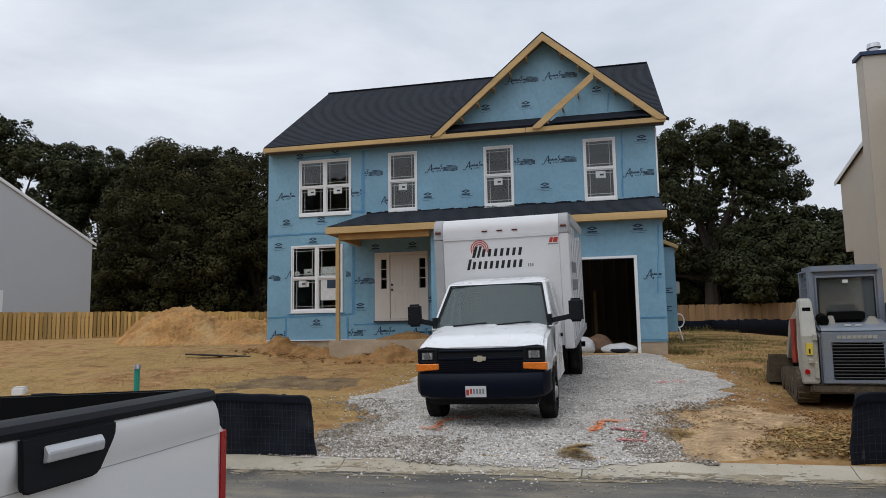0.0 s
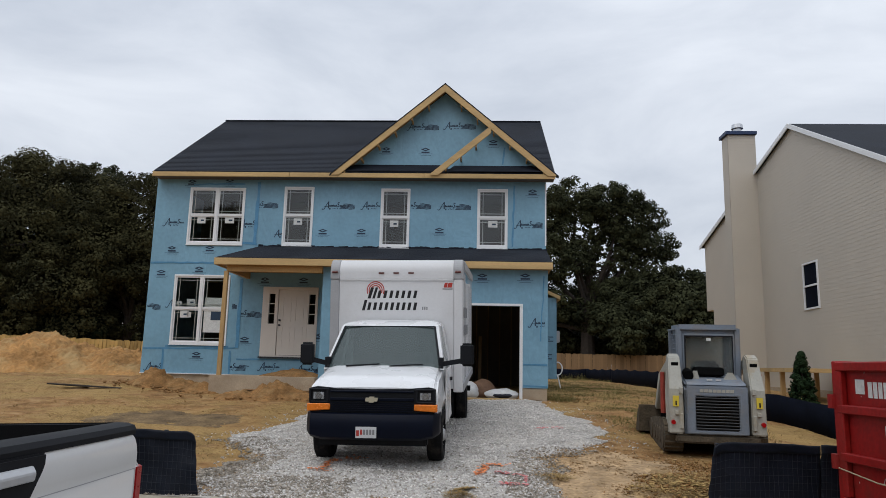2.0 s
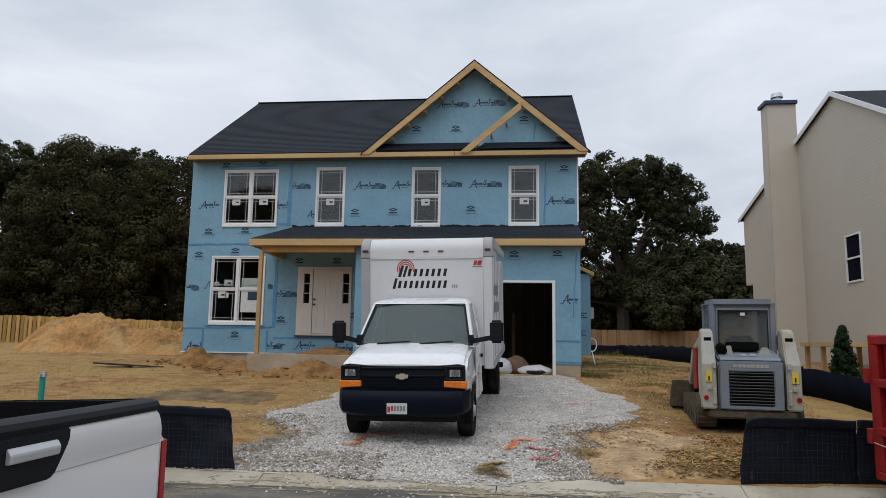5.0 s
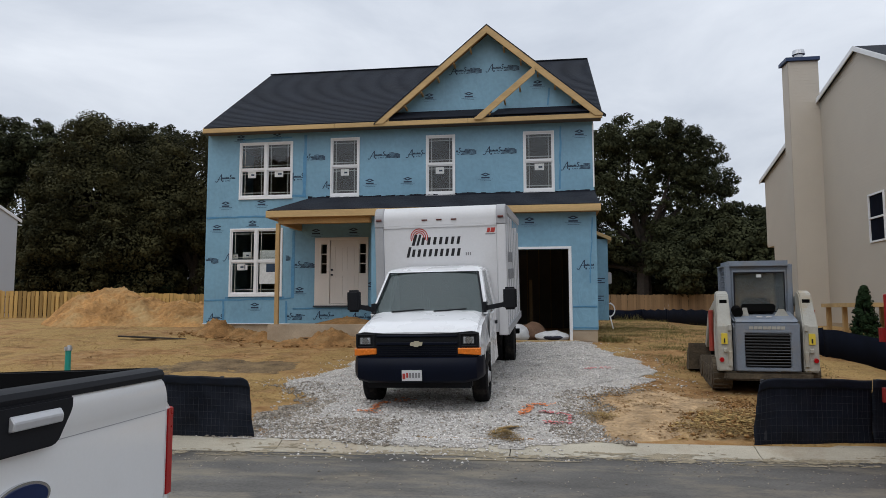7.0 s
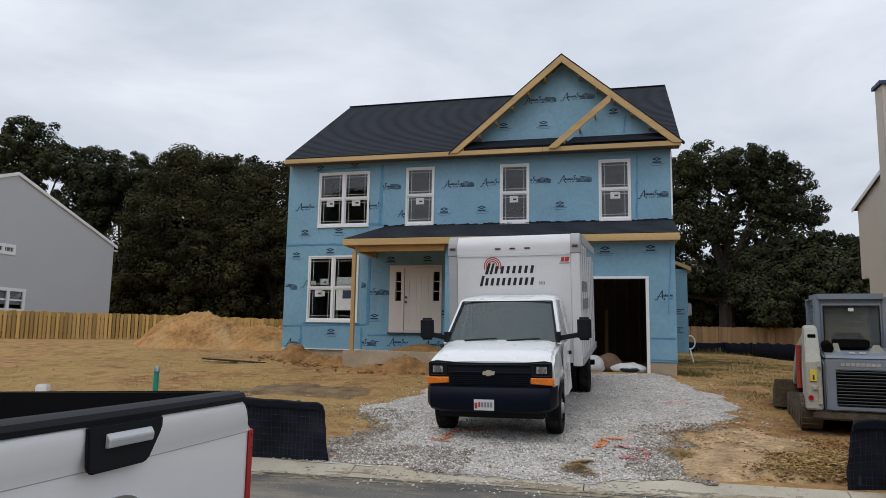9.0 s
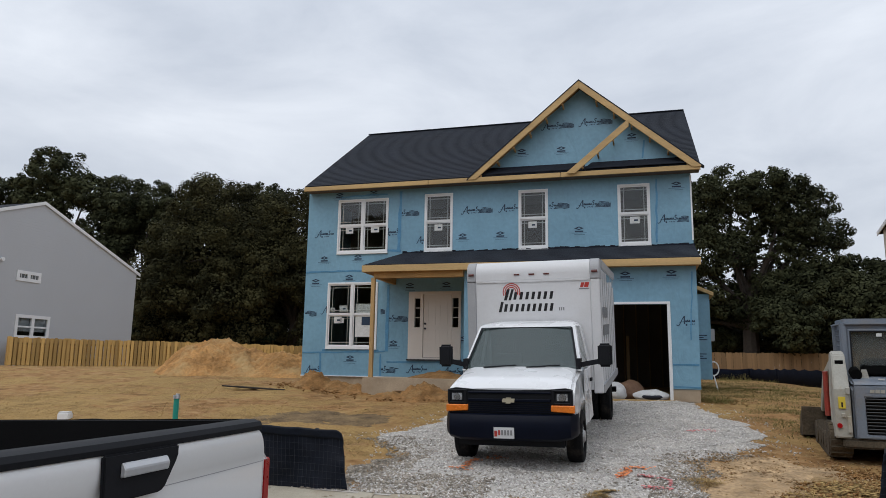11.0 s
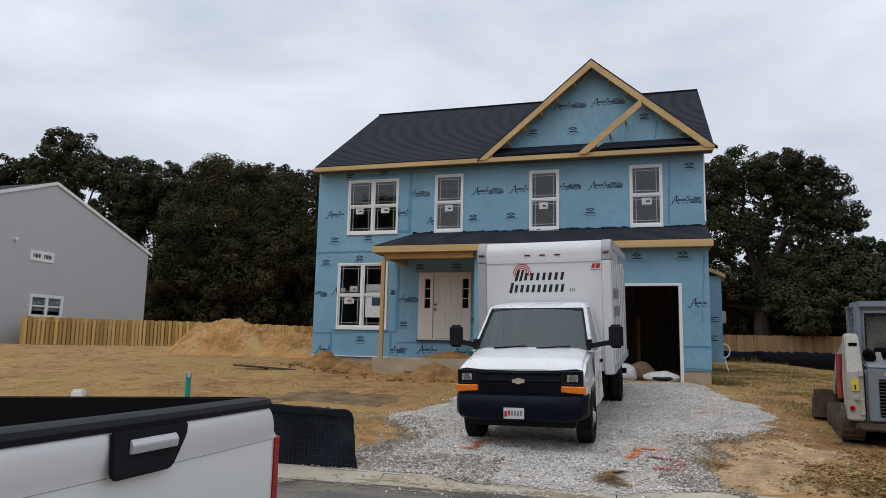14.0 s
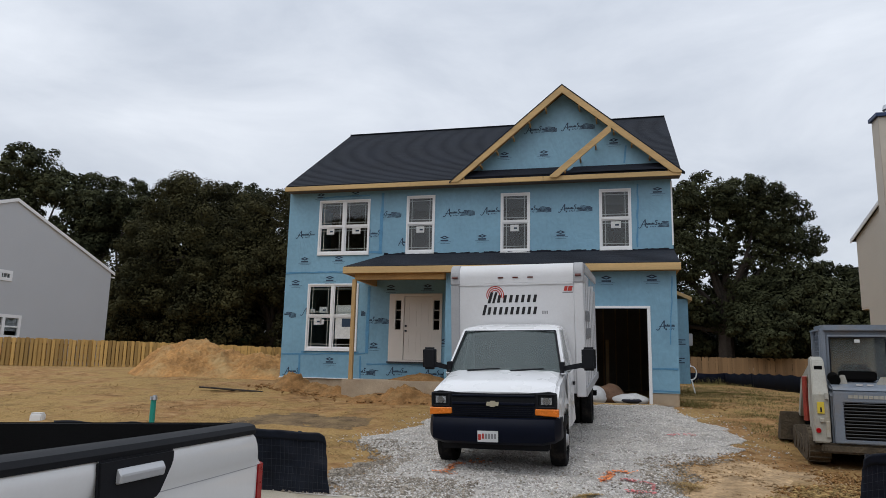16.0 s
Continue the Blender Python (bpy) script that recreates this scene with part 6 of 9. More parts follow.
    for x, yo, dz in ((-0.955, 0.34, 0.07), (-0.945, 0.20, 0.06), (-0.87, 0.07, 0.03), (-0.70, 0.02, 0.0), (-0.35, 0.0, 0.0), (0.35, 0.0, 0.0), (0.70, 0.02, 0.0), (0.87, 0.07, 0.03), (0.945, 0.20, 0.06), (0.955, 0.34, 0.07)):
        rings.append([(x, yo - 0.03, 0.43 + dz), (x, yo - 0.085, 0.47 + dz), (x, yo - 0.105, 0.58), (x, yo - 0.10, 0.68), (x, yo - 0.08, 0.74), (x, yo - 0.05, 0.785), (x, yo + 0.03, 0.795), (x, yo + 0.06, 0.43 + dz)])
    loft(bm, rings)
    part("front_bumper", bm, BUMPER_NAVY, tr, "black front bumper", smooth=True)
    # Black block added below the bumper for the shadow under the truck.
    bm = bmesh.new()
    bx(bm, -0.78, 0.78, 0.12, 0.30, 0.33, 0.50)
    soften(bm, 0.02)
    part("underside_shade_block", bm, BLACK_TRIM, tr)
    bm = bmesh.new()
    bx(bm, -0.195, 0.095, -0.125, -0.108, 0.475, 0.625)
    pl = part("number_plate", bm, PLATE, tr, "white number plate with plain bars")
    bm = bmesh.new()
    bx(bm, -0.185, -0.145, -0.129, -0.126, 0.50, 0.58)
    part("plate_emblem", bm, LETTER_RED, pl)
    for k in range(5):
        bm = bmesh.new()
        bx(bm, -0.13 + k * 0.043, -0.102 + k * 0.043, -0.129, -0.126, 0.52, 0.59)
        part("plate_bar", bm, LETTER_RED if k == 0 else LETTER_GREY, pl)
    # mirrors
    for s in (-1, 1):
        bm = bmesh.new()
        x0, x1 = sorted((s * 1.15 + 0.05, s * 1.36 + 0.05))
        bx(bm, x0, x1, 0.93, 1.06, 1.40, 1.75)
        soften(bm, 0.035, 3)
        mr = part("wing_mirror", bm, BLACK_TRIM, tr, "large black towing mirror")
        bm = bmesh.new()
        bar(bm, (s * 0.90, 1.08, 1.42), (s * 1.16 + 0.05, 1.0, 1.48), 0.06, 0.075)
        bx(bm, *sorted((s * 0.86, s * 0.93)), 1.02, 1.22, 1.36, 1.52)
        part("mirror_arm", bm, BLACK_TRIM, mr)
        bm = bmesh.new()
        bx(bm, x0 + 0.02, x1 - 0.02, 1.061, 1.066, 1.43, 1.72)
        part("mirror_glass", bm, CHROME, mr)
    # wheels and frame
    for s in (-1, 1):
        wheel(tr, s * 0.845, 0.88, 0.385, 0.235, s)
        wheel(tr, s * 1.00, 5.30, 0.385, 0.22, s, dual=True)
        wheel(tr, s * 0.75, 5.30, 0.385, 0.22, s, dual=True)
        bm = bmesh.new()
        bx(bm, s * 0.45 - 0.04, s * 0.45 + 0.04, 0.3, 7.0, 0.50, 0.72)
        part("chassis_rail", bm, UNDER, tr)
        bm = bmesh.new()
        bx(bm, *sorted((s * 0.68, s * 1.10)), 5.76, 5.775, 0.22, 0.80)
        part("mud_flap", bm, RUBBER, tr)
    bm = bmesh.new()
    rod(bm, (-0.75, 0.88, 0.385), (0.75, 0.88, 0.385), 0.05)
    part("axle", bm, UNDER, tr)
    bm = bmesh.new()
    rod(bm, (-0.9, 5.3, 0.385), (0.9, 5.3, 0.385), 0.07)
    part("axle", bm, UNDER, tr)
    bm = bmesh.new()
    bx(bm, -0.36, 0.36, 0.35, 1.6, 0.45, 0.66)
    soften(bm, 0.03, 1)
    part("engine_sump", bm, UNDER, tr)
    bm = bmesh.new()
    bx(bm, -0.7, 0.7, 2.8, 4.4, 0.42, 0.78)
    part("fuel_tank", bm, UNDER, tr)
    # cargo box
    B0, B1, Z0, Z1, HW = 2.60, 7.20, 0.84, 3.20, 1.205
    box = new("cargo_box")
    box.parent = tr
    box.location.x = -0.05
    bm = bmesh.new()
    bx(bm, -HW + 0.02, HW - 0.02, B0 + 0.03, B1, Z0 + 0.06, Z1 - 0.34)
    part("box_body", bm, BOX_WHITE, box)
    nose = [(B0 + 0.20 - 0.20 * math.cos(a), Z1 - 0.24 + 0.24 * math.sin(a)) for a in [k * math.pi / 2 / 8 for k in range(9)]]
    bm = bmesh.new()
    prism(bm, [(B0, Z1 - 0.345)] + nose + [(B1, Z1 + 0.0), (B1, Z1 - 0.345)], "x", -HW + 0.17, HW - 0.17)
    part("box_nose", bm, BOX_WHITE, box, "rounded white front edge of the box roof", smooth=True)
    for s in (-1, 1):
        a, b = sorted((s * (HW - 0.168), s * HW))
        bm = bmesh.new()
        prism(bm, [(B0 - 0.012, Z1 - 0.36)] + [(p[0] - 0.012, p[1] + 0.006) for p in nose] + [(B0 + 0.45, Z1 + 0.006), (B0 + 0.45, Z1 - 0.36)], "x", a, b)
        soften(bm, 0.012, 1)
        cst = part("corner_casting", bm, BOX_GREY, box, "grey corner casting")
        bm = bmesh.new()
        c = s * (HW - 0.085)
        rod(bm, (c - 0.05, B0 - 0.02, Z1 - 0.23), (c + 0.05, B0 - 0.02, Z1 - 0.23), 0.022, 0.022, 8)
        part("marker_lamp", bm, MARKER, cst)
        bm = bmesh.new()
        bx(bm, *sorted((s * (HW - 0.165), s * (HW - 0.002))), B0 - 0.004, B0 + 0.10, Z0, Z1 - 0.365)
        soften(bm, 0.015, 1)
        part("corner_post", bm, BOX_WHITE if s > 0 else BOX_GREY, box)
        bm = bmesh.new()
        bx(bm, *sorted((s * (HW - 0.03), s * (HW + 0.012))), B0 + 0.1, B1, Z0, Z0 + 0.14)
        bx(bm, *sorted((s * (HW - 0.03), s * (HW + 0.012))), B0 + 0.452, B1, Z1 - 0.14, Z1 + 0.005)
        part("side_rail", bm, BOX_GREY, box)
        bm = bmesh.new()
        k = 0
        y = B0 + 0.3
        while y < B1 - 0.1:
            bx(bm, *sorted((s * (HW - 0.019), s * (HW - 0.012))), y, y + 0.02, Z0 + 0.15, Z1 - 0.145)
            y += 0.6
        part("panel_seam", bm, BOX_GREY, box)
    for k in range(3):
        bm = bmesh.new()
        bx(bm, -0.32 + k * 0.27, -0.22 + k * 0.27, B0 - 0.012, B0 + 0.02, Z1 - 0.262, Z1 - 0.237)
        part("marker_lamp", bm, MARKER, box)
    bm = bmesh.new()
    bx(bm, -HW + 0.17, HW - 0.17, B0 + 0.012, B0 + 0.028, Z0 + 0.06, Z1 - 0.36)
    part("front_panel", bm, BOX_WHITE, box)
    bm = bmesh.new()
    bx(bm, -HW + 0.17, HW - 0.17, B0 - 0.004, B0 + 0.012, Z1 - 0.385, Z1 - 0.347)
    for k in range(8):
        x = -0.98 + k * 0.28
        bx(bm, x, x + 0.025, B0 - 0.012, B0 - 0.003, Z1 - 0.372, Z1 - 0.355)
    part("panel_strip", bm, BOX_WHITE, box)
    # company sign in plain blocks, with an arc mark
    sg = new("sign")
    sg.parent = tr
    sg.location.x = -0.05
    sg["label"] = "black company lettering shown as plain slanted blocks"
    FY = B0 + 0.010
    letter_blocks(sg, -0.52, 2.49, 0.20, (0.055, 0.045), FY, LETTER_BLACK, 0.3, 0.03)
    letter_blocks(sg, -0.345, 2.50, 0.135, (0.052,) * 7, FY, LETTER_BLACK, 0.2, 0.057)
    letter_blocks(sg, -0.62, 2.275, 0.19, (0.05,), FY, LETTER_BLACK, 0.25)
    letter_blocks(sg, -0.525, 2.285, 0.135, (0.052,) * 9, FY, LETTER_BLACK, 0.2, 0.052)
    letter_blocks(sg, 0.475, 2.288, 0.055, (0.02, 0.02, 0.02), FY, LETTER_GREY, 0.0, 0.018)
    for r, mt in ((0.075, LETTER_RED), (0.11, LETTER_RED), (0.145, LETTER_RED)):
        bm = bmesh.new()
        n = 20
        for k in range(n):
            a0, a1 = math.radians(-25 + 230 * k / n), math.radians(-25 + 230 * (k + 1) / n)
            pts = [(-0.375 + math.cos(a) * rr, 2.64 + math.sin(a) * rr) for a, rr in ((a0, r), (a1, r), (a1, r + 0.018), (a0, r + 0.018))]
            V = [bm.verts.new((p[0], FY - 0.001, p[1])) for p in pts]
            bm.faces.new(V)
        part("arc_mark", bm, mt, sg, fix=False)
    letter_blocks(sg, 0.86, 2.69, 0.085, (0.055, 0.075), FY, LETTER_RED, 0.25, 0.012)
    letter_blocks(sg, 0.84, 2.655, 0.018, (0.18,), FY, LETTER_GREY, 0.0)
    # faded side sign
    SX = HW - 0.011
    for y0, z0, h, ws in ((3.25, 2.15, 0.2, (0.16, 0.12, 0.12, 0.12)), (3.9, 2.15, 0.2, (0.12, 0.12, 0.12, 0.12)), (3.25, 1.82, 0.2, (0.1, 0.13, 0.13, 0.13, 0.13)), (4.1, 1.82, 0.2, (0.13, 0.13, 0.1, 0.13, 0.13)), (3.3, 1.3, 0.1, (0.3, 0.2, 0.4, 0.3))):
        letter_blocks(sg, y0, z0, h, ws, SX, LETTER_GREY, 0.15, 0.04, axis="x")
    bm = bmesh.new()
    bx(bm, -1.1, 1.1, 7.2, 7.5, 0.42, 0.52)
    part("rear_step", bm, UNDER, tr)
    bm = bmesh.new()
    bx(bm, -HW + 0.1, HW - 0.1, B1, B1 + 0.03, Z0 + 0.1, Z1 - 0.2)
    part("rear_door", bm, BOX_WHITE, tr)


build_box_truck()


# ---- pickup ----
def build_pickup():
    pk = thing("pickup", pose(-0.435, 3.57, STREET + 0.02, 0, 0, 0) @ Matrix.Diagonal((1, 1.04, 1, 1)), "white pickup truck with a black tailgate cap parked on the street", "pickup truck")
    # the bed rails fall slightly towards the cab
    dip = lambda x: 0.038 * max(0.0, -x - 0.08)
    # tailgate, its section swept across
    tg = new("tailgate")
    tg.parent = pk
    sec = [(-0.07, 0.82), (-0.004, 0.82), (0.0, 0.86), (0.0, 1.20), (0.0, 1.222), (0.002, 1.238), (0.012, 1.262), (0.021, 1.295), (0.028, 1.335), (0.028, 1.365), (0.016, 1.388), (-0.01, 1.396), (-0.07, 1.396)]
    bm = bmesh.new()
    ys = (-0.868, -0.7, -0.45, -0.2, 0.0, 0.2, 0.45, 0.7, 0.868)
    rings = []
    for y in ys:
        bow = -0.018 * (y / 0.8) ** 2
        rings.append([(x + bow, y * (1 - 0.115 * max(0, min(1, (z - 1.225) / 0.175)) ** 1.25), z) for x, z in sec])
    loft(bm, rings)
    part("tailgate_panel", bm, PICKUP_WHITE, tg, smooth=True)
    # Thin grey strip draws the shaded line of the pressed fold.
    bm = bmesh.new()
    loft(bm, [[(-0.018 * (y / 0.8) ** 2 + x, y, z) for x, z in ((-0.01, 1.2265), (0.0016, 1.2270), (0.0016, 1.2305), (-0.01, 1.231))] for y in ys])
    part("crease_shade_strip", bm, BOX_GREY, tg)
    bm = bmesh.new()
    rings = []
    for y in (-0.785, -0.765, -0.5, -0.25, 0.0, 0.25, 0.5, 0.765, 0.785):
        bow = -0.018 * (y / 0.8) ** 2
        rings.append([(x + bow, y, z) for x, z in ((-0.085, 1.375), (0.004, 1.378), (0.028, 1.382), (0.031, 1.402), (0.020, 1.421), (-0.01, 1.429), (-0.06, 1.43), (-0.085, 1.425))])
    loft(bm, rings)
    part("tailgate_cap", bm, BLACK_TRIM, tg, "black textured plastic cap", smooth=True)
    bm = bmesh.new()
    pts = [(-0.235, 1.384), (0.155, 1.384), (0.155, 1.345), (0.145, 1.322), (0.09, 1.238), (0.075, 1.227), (0.055, 1.222), (-0.195, 1.222), (-0.215, 1.228), (-0.226, 1.245), (-0.228, 1.30)]
    A = [bm.verts.new((0.026, y, z)) for y, z in pts]
    Bv = [bm.verts.new((0.042, -0.035 + (y + 0.035) * 0.98, z)) for y, z in pts]
    n = len(pts)
    for k in range(n):
        bm.faces.new((A[k], A[(k + 1) % n], Bv[(k + 1) % n], Bv[k]))
    bm.faces.new(Bv)
    bm.faces.new(A[::-1])
    soften(bm, 0.007, 2)
    hp = part("handle_bezel", bm, BLACK_TRIM, tg, "black handle surround")
    bm = bmesh.new()
    prism(bm, [(0.04, 1.300), (0.060, 1.304), (0.064, 1.330), (0.05, 1.352), (0.04, 1.350)], "y", -0.152, 0.076)
    soften(bm, 0.004, 1)
    part("tailgate_handle", bm, SILVER, hp, "satin silver handle")
    bm = bmesh.new()
    n = 32
    for r, x in ((1.0, 0.012),):
        rod(bm, (0.0, -0.035, 1.0), (x, -0.035, 1.0), 0.125, 0.125, n)
    for v in bm.verts:
        v.co.z = 1.06 + (v.co.z - 1.0) * 0.46
    em = part("badge", bm, CHROME, tg, "plain oval blue badge with bright rim")
    bm = bmesh.new()
    rod(bm, (0.010, -0.035, 1.0), (0.017, -0.035, 1.0), 0.112, 0.108, n)
    for v in bm.verts:
        v.co.z = 1.06 + (v.co.z - 1.0) * 0.44
    part("badge_field", bm, BADGE_BLUE, em)
    # bed sides with rounded rear corners
    for s in (-1, 1):
        side = new("bed_side")
        side.parent = pk
        rings = []
        for x, hw in ((-0.022, 0.890), (-0.028, 0.922), (-0.06, 0.955), (-0.13, 0.98), (-0.9, 0.99), (-2.42, 0.99)):
            inner = 0.872 if x > -0.1 else 0.80
            top_in = inner - 0.09 if x > -0.1 else 0.79
            rings.append([(x, s * inner, 0.62), (x, s * hw, 0.62), (x, s * (hw + 0.004), 0.9), (x, s * hw, 1.15), (x, s * (hw - 0.004), 1.23), (x - 0.006, s * max(inner - 0.05, hw - 0.038 - 0.05 * (x > -0.1)), 1.32 - dip(x)), (x - 0.02, s * max(top_in + 0.006, hw - 0.15), 1.395 - dip(x)), (x - 0.02, s * top_in, 1.395 - dip(x)), (x, s * inner, 1.23 - dip(x))])
        bm = bmesh.new()
        loft(bm, rings)
        part("bed_panel", bm, PICKUP_WHITE, side, smooth=True)
        bm = bmesh.new()
        loft(bm, [[(x, s * 0.78, 1.385 - dip(x)), (x, s * w, 1.386 - dip(x)), (x, s * (w - 0.01), 1.41 - dip(x)), (x, s * (w - 0.04), 1.425 - dip(x)), (x, s * 0.80, 1.428 - dip(x))] for x, w in ((-0.03, 0.815), (-0.12, 0.835), (-2.40, 0.85))])
        part("rail_cap", bm, BED_LINER, side, "black plastic bed rail cap")
        bm = bmesh.new()
        loft(bm, [[(x, s * 0.745, 0.84), (x, s * 0.779, 0.84), (x, s * 0.779, 1.424 - dip(x)), (x, s * 0.745, 1.424 - dip(x))] for x in (-0.09, -2.40)])
        part("bed_liner", bm, BED_LINER, side)
        lr = []
        for z in (0.84, 0.92, 1.15, 1.232):
            lr.append([(-0.014, s * 0.878, z), (-0.018, s * 0.925, z), (-0.05, s * 0.964, z), (-0.16, s * 0.992, z), (-0.16, s * 0.95, z), (-0.05, s * 0.876, z)])
        bm = bmesh.new()
        loft(bm, lr)
        part("tail_lamp", bm, RED_LENS, side, "red wraparound tail lamp")
    bm = bmesh.new()
    bx(bm, -2.45, -0.075, -0.74, 0.74, 0.78, 0.84)
    part("bed_floor", bm, BED_LINER, pk)
    bm = bmesh.new()
    bx(bm, -2.46, -2.40, -0.80, 0.80, 0.84, 1.33)
    part("bed_front", bm, BED_LINER, pk)
    bm = bmesh.new()
    bx(bm, -0.085, -0.07, -0.75, 0.75, 0.84, 1.35)
    part("tailgate_liner", bm, BED_LINER, tg)
    bm = bmesh.new()
    bx(bm, -0.1, 0.12, -0.9, 0.9, 0.52, 0.74)
    soften(bm, 0.03)
    part("rear_bumper", bm, CHROME, pk, "chrome rear bumper")
    # cab and bonnet
    arch = lambda c: [(c + 0.46 * math.cos(a), 0.42 + 0.46 * math.sin(a)) for a in [math.pi * k / 10 for k in range(11)]]
    bm = bmesh.new()
    out = [(-2.50, 0.45), (-2.50, 1.30), (-4.35, 1.30), (-4.5, 1.28), (-5.75, 1.14), (-5.9, 0.95), (-5.9, 0.5)] + [(p[0], p[1]) for p in arch(-5.05)[::-1] if p[1] > 0.46]
    prism(bm, [(y, z) for y, z in out], "y", -0.985, 0.985)
    soften(bm, 0.04)
    part("cab_body", bm, PICKUP_WHITE, pk)
    bm = bmesh.new()
    loft(bm, [[(-2.52, -0.95, 1.29), (-2.52, 0.95, 1.29), (-4.45, 0.92, 1.29), (-4.45, -0.92, 1.29)], [(-2.75, -0.72, 1.90), (-2.75, 0.72, 1.90), (-3.75, 0.70, 1.90), (-3.75, -0.70, 1.90)]])
    soften(bm, 0.05)
    part("cab_top", bm, PICKUP_WHITE, pk)
    for s in (-1, 1):
        bm = bmesh.new()
        loft(bm, [[(-2.72, s * 0.935, 1.34), (-4.2, s * 0.92, 1.34), (-4.2, s * 0.91, 1.34), (-2.72, s * 0.925, 1.34)], [(-2.85, s * 0.765, 1.82), (-3.72, s * 0.755, 1.82), (-3.72, s * 0.745, 1.82), (-2.85, s * 0.755, 1.82)]])
        part("side_window", bm, BLACK_TRIM, pk)
    bm = bmesh.new()
    loft(bm, [[(-2.53, -0.7, 1.36), (-2.53, 0.7, 1.36), (-2.51, 0.7, 1.36), (-2.51, -0.7, 1.36)], [(-2.71, -0.62, 1.82), (-2.71, 0.62, 1.82), (-2.69, 0.62, 1.82), (-2.69, -0.62, 1.82)]])
    part("rear_window", bm, BLACK_TRIM, pk)
    bm = bmesh.new()
    loft(bm, [[(-4.40, -0.85, 1.33), (-4.40, 0.85, 1.33), (-4.43, 0.85, 1.33), (-4.43, -0.85, 1.33)], [(-3.80, -0.66, 1.84), (-3.80, 0.66, 1.84), (-3.83, 0.66, 1.84), (-3.83, -0.66, 1.84)]])
    part("windscreen", bm, BLACK_TRIM, pk)
    for x in (-1.25, -5.05):
        for s in (-1, 1):
            w = wheel(pk, 0, 0, 0.40, 0.26, 1)
            w.matrix_basis = pose(x, s * 0.82, 0, 0, 0, 90 * s)
    bm = bmesh.new()
    bx(bm, -5.6, -0.3, -0.5, 0.5, 0.38, 0.55)
    part("chassis", bm, UNDER, pk)


build_pickup()


# ---- gravel drive ----
def in_drive(x, y):
    """How far inside the gravel a place lies; negative is outside."""
    k = kerb_line(x) + 0.42 - 0.20 * smooth_step(-1.8, -0.6, x) * (1 - smooth_step(0.4, 1.8, x)) + 0.12 * noise.noise((x * 2.3, 5.0, 1.0))
    if y < k:
        return -1
    knots = ((10.0, -2.7, 2.05), (11.2, -2.4, 2.05), (12.2, -2.3, 1.85), (12.9, -2.7, 1.95), (13.5, -3.3, 2.8), (14.2, -3.2, 3.2), (15.4, -2.9, 3.4), (17.0, -2.7, 3.25), (18.6, -2.5, 2.85), (20.4, -2.6, 2.5))
    a = b = None
    for (y0, a0, b0), (y1, a1, b1) in zip(knots, knots[1:]):
        if y0 <= y <= y1:
            f = (y - y0) / (y1 - y0)
            a, b = a0 + (a1 - a0) * f, b0 + (b1 - b0) * f
    if a is None:
        return -1
    w = 0.35 * noise.noise((x * 1.1, y * 1.1, 3.3)) + 0.22 * noise.noise((x * 3.1, y * 3.1, 8.1))
    return min(x - a, b - x, 20.5 - y) + w


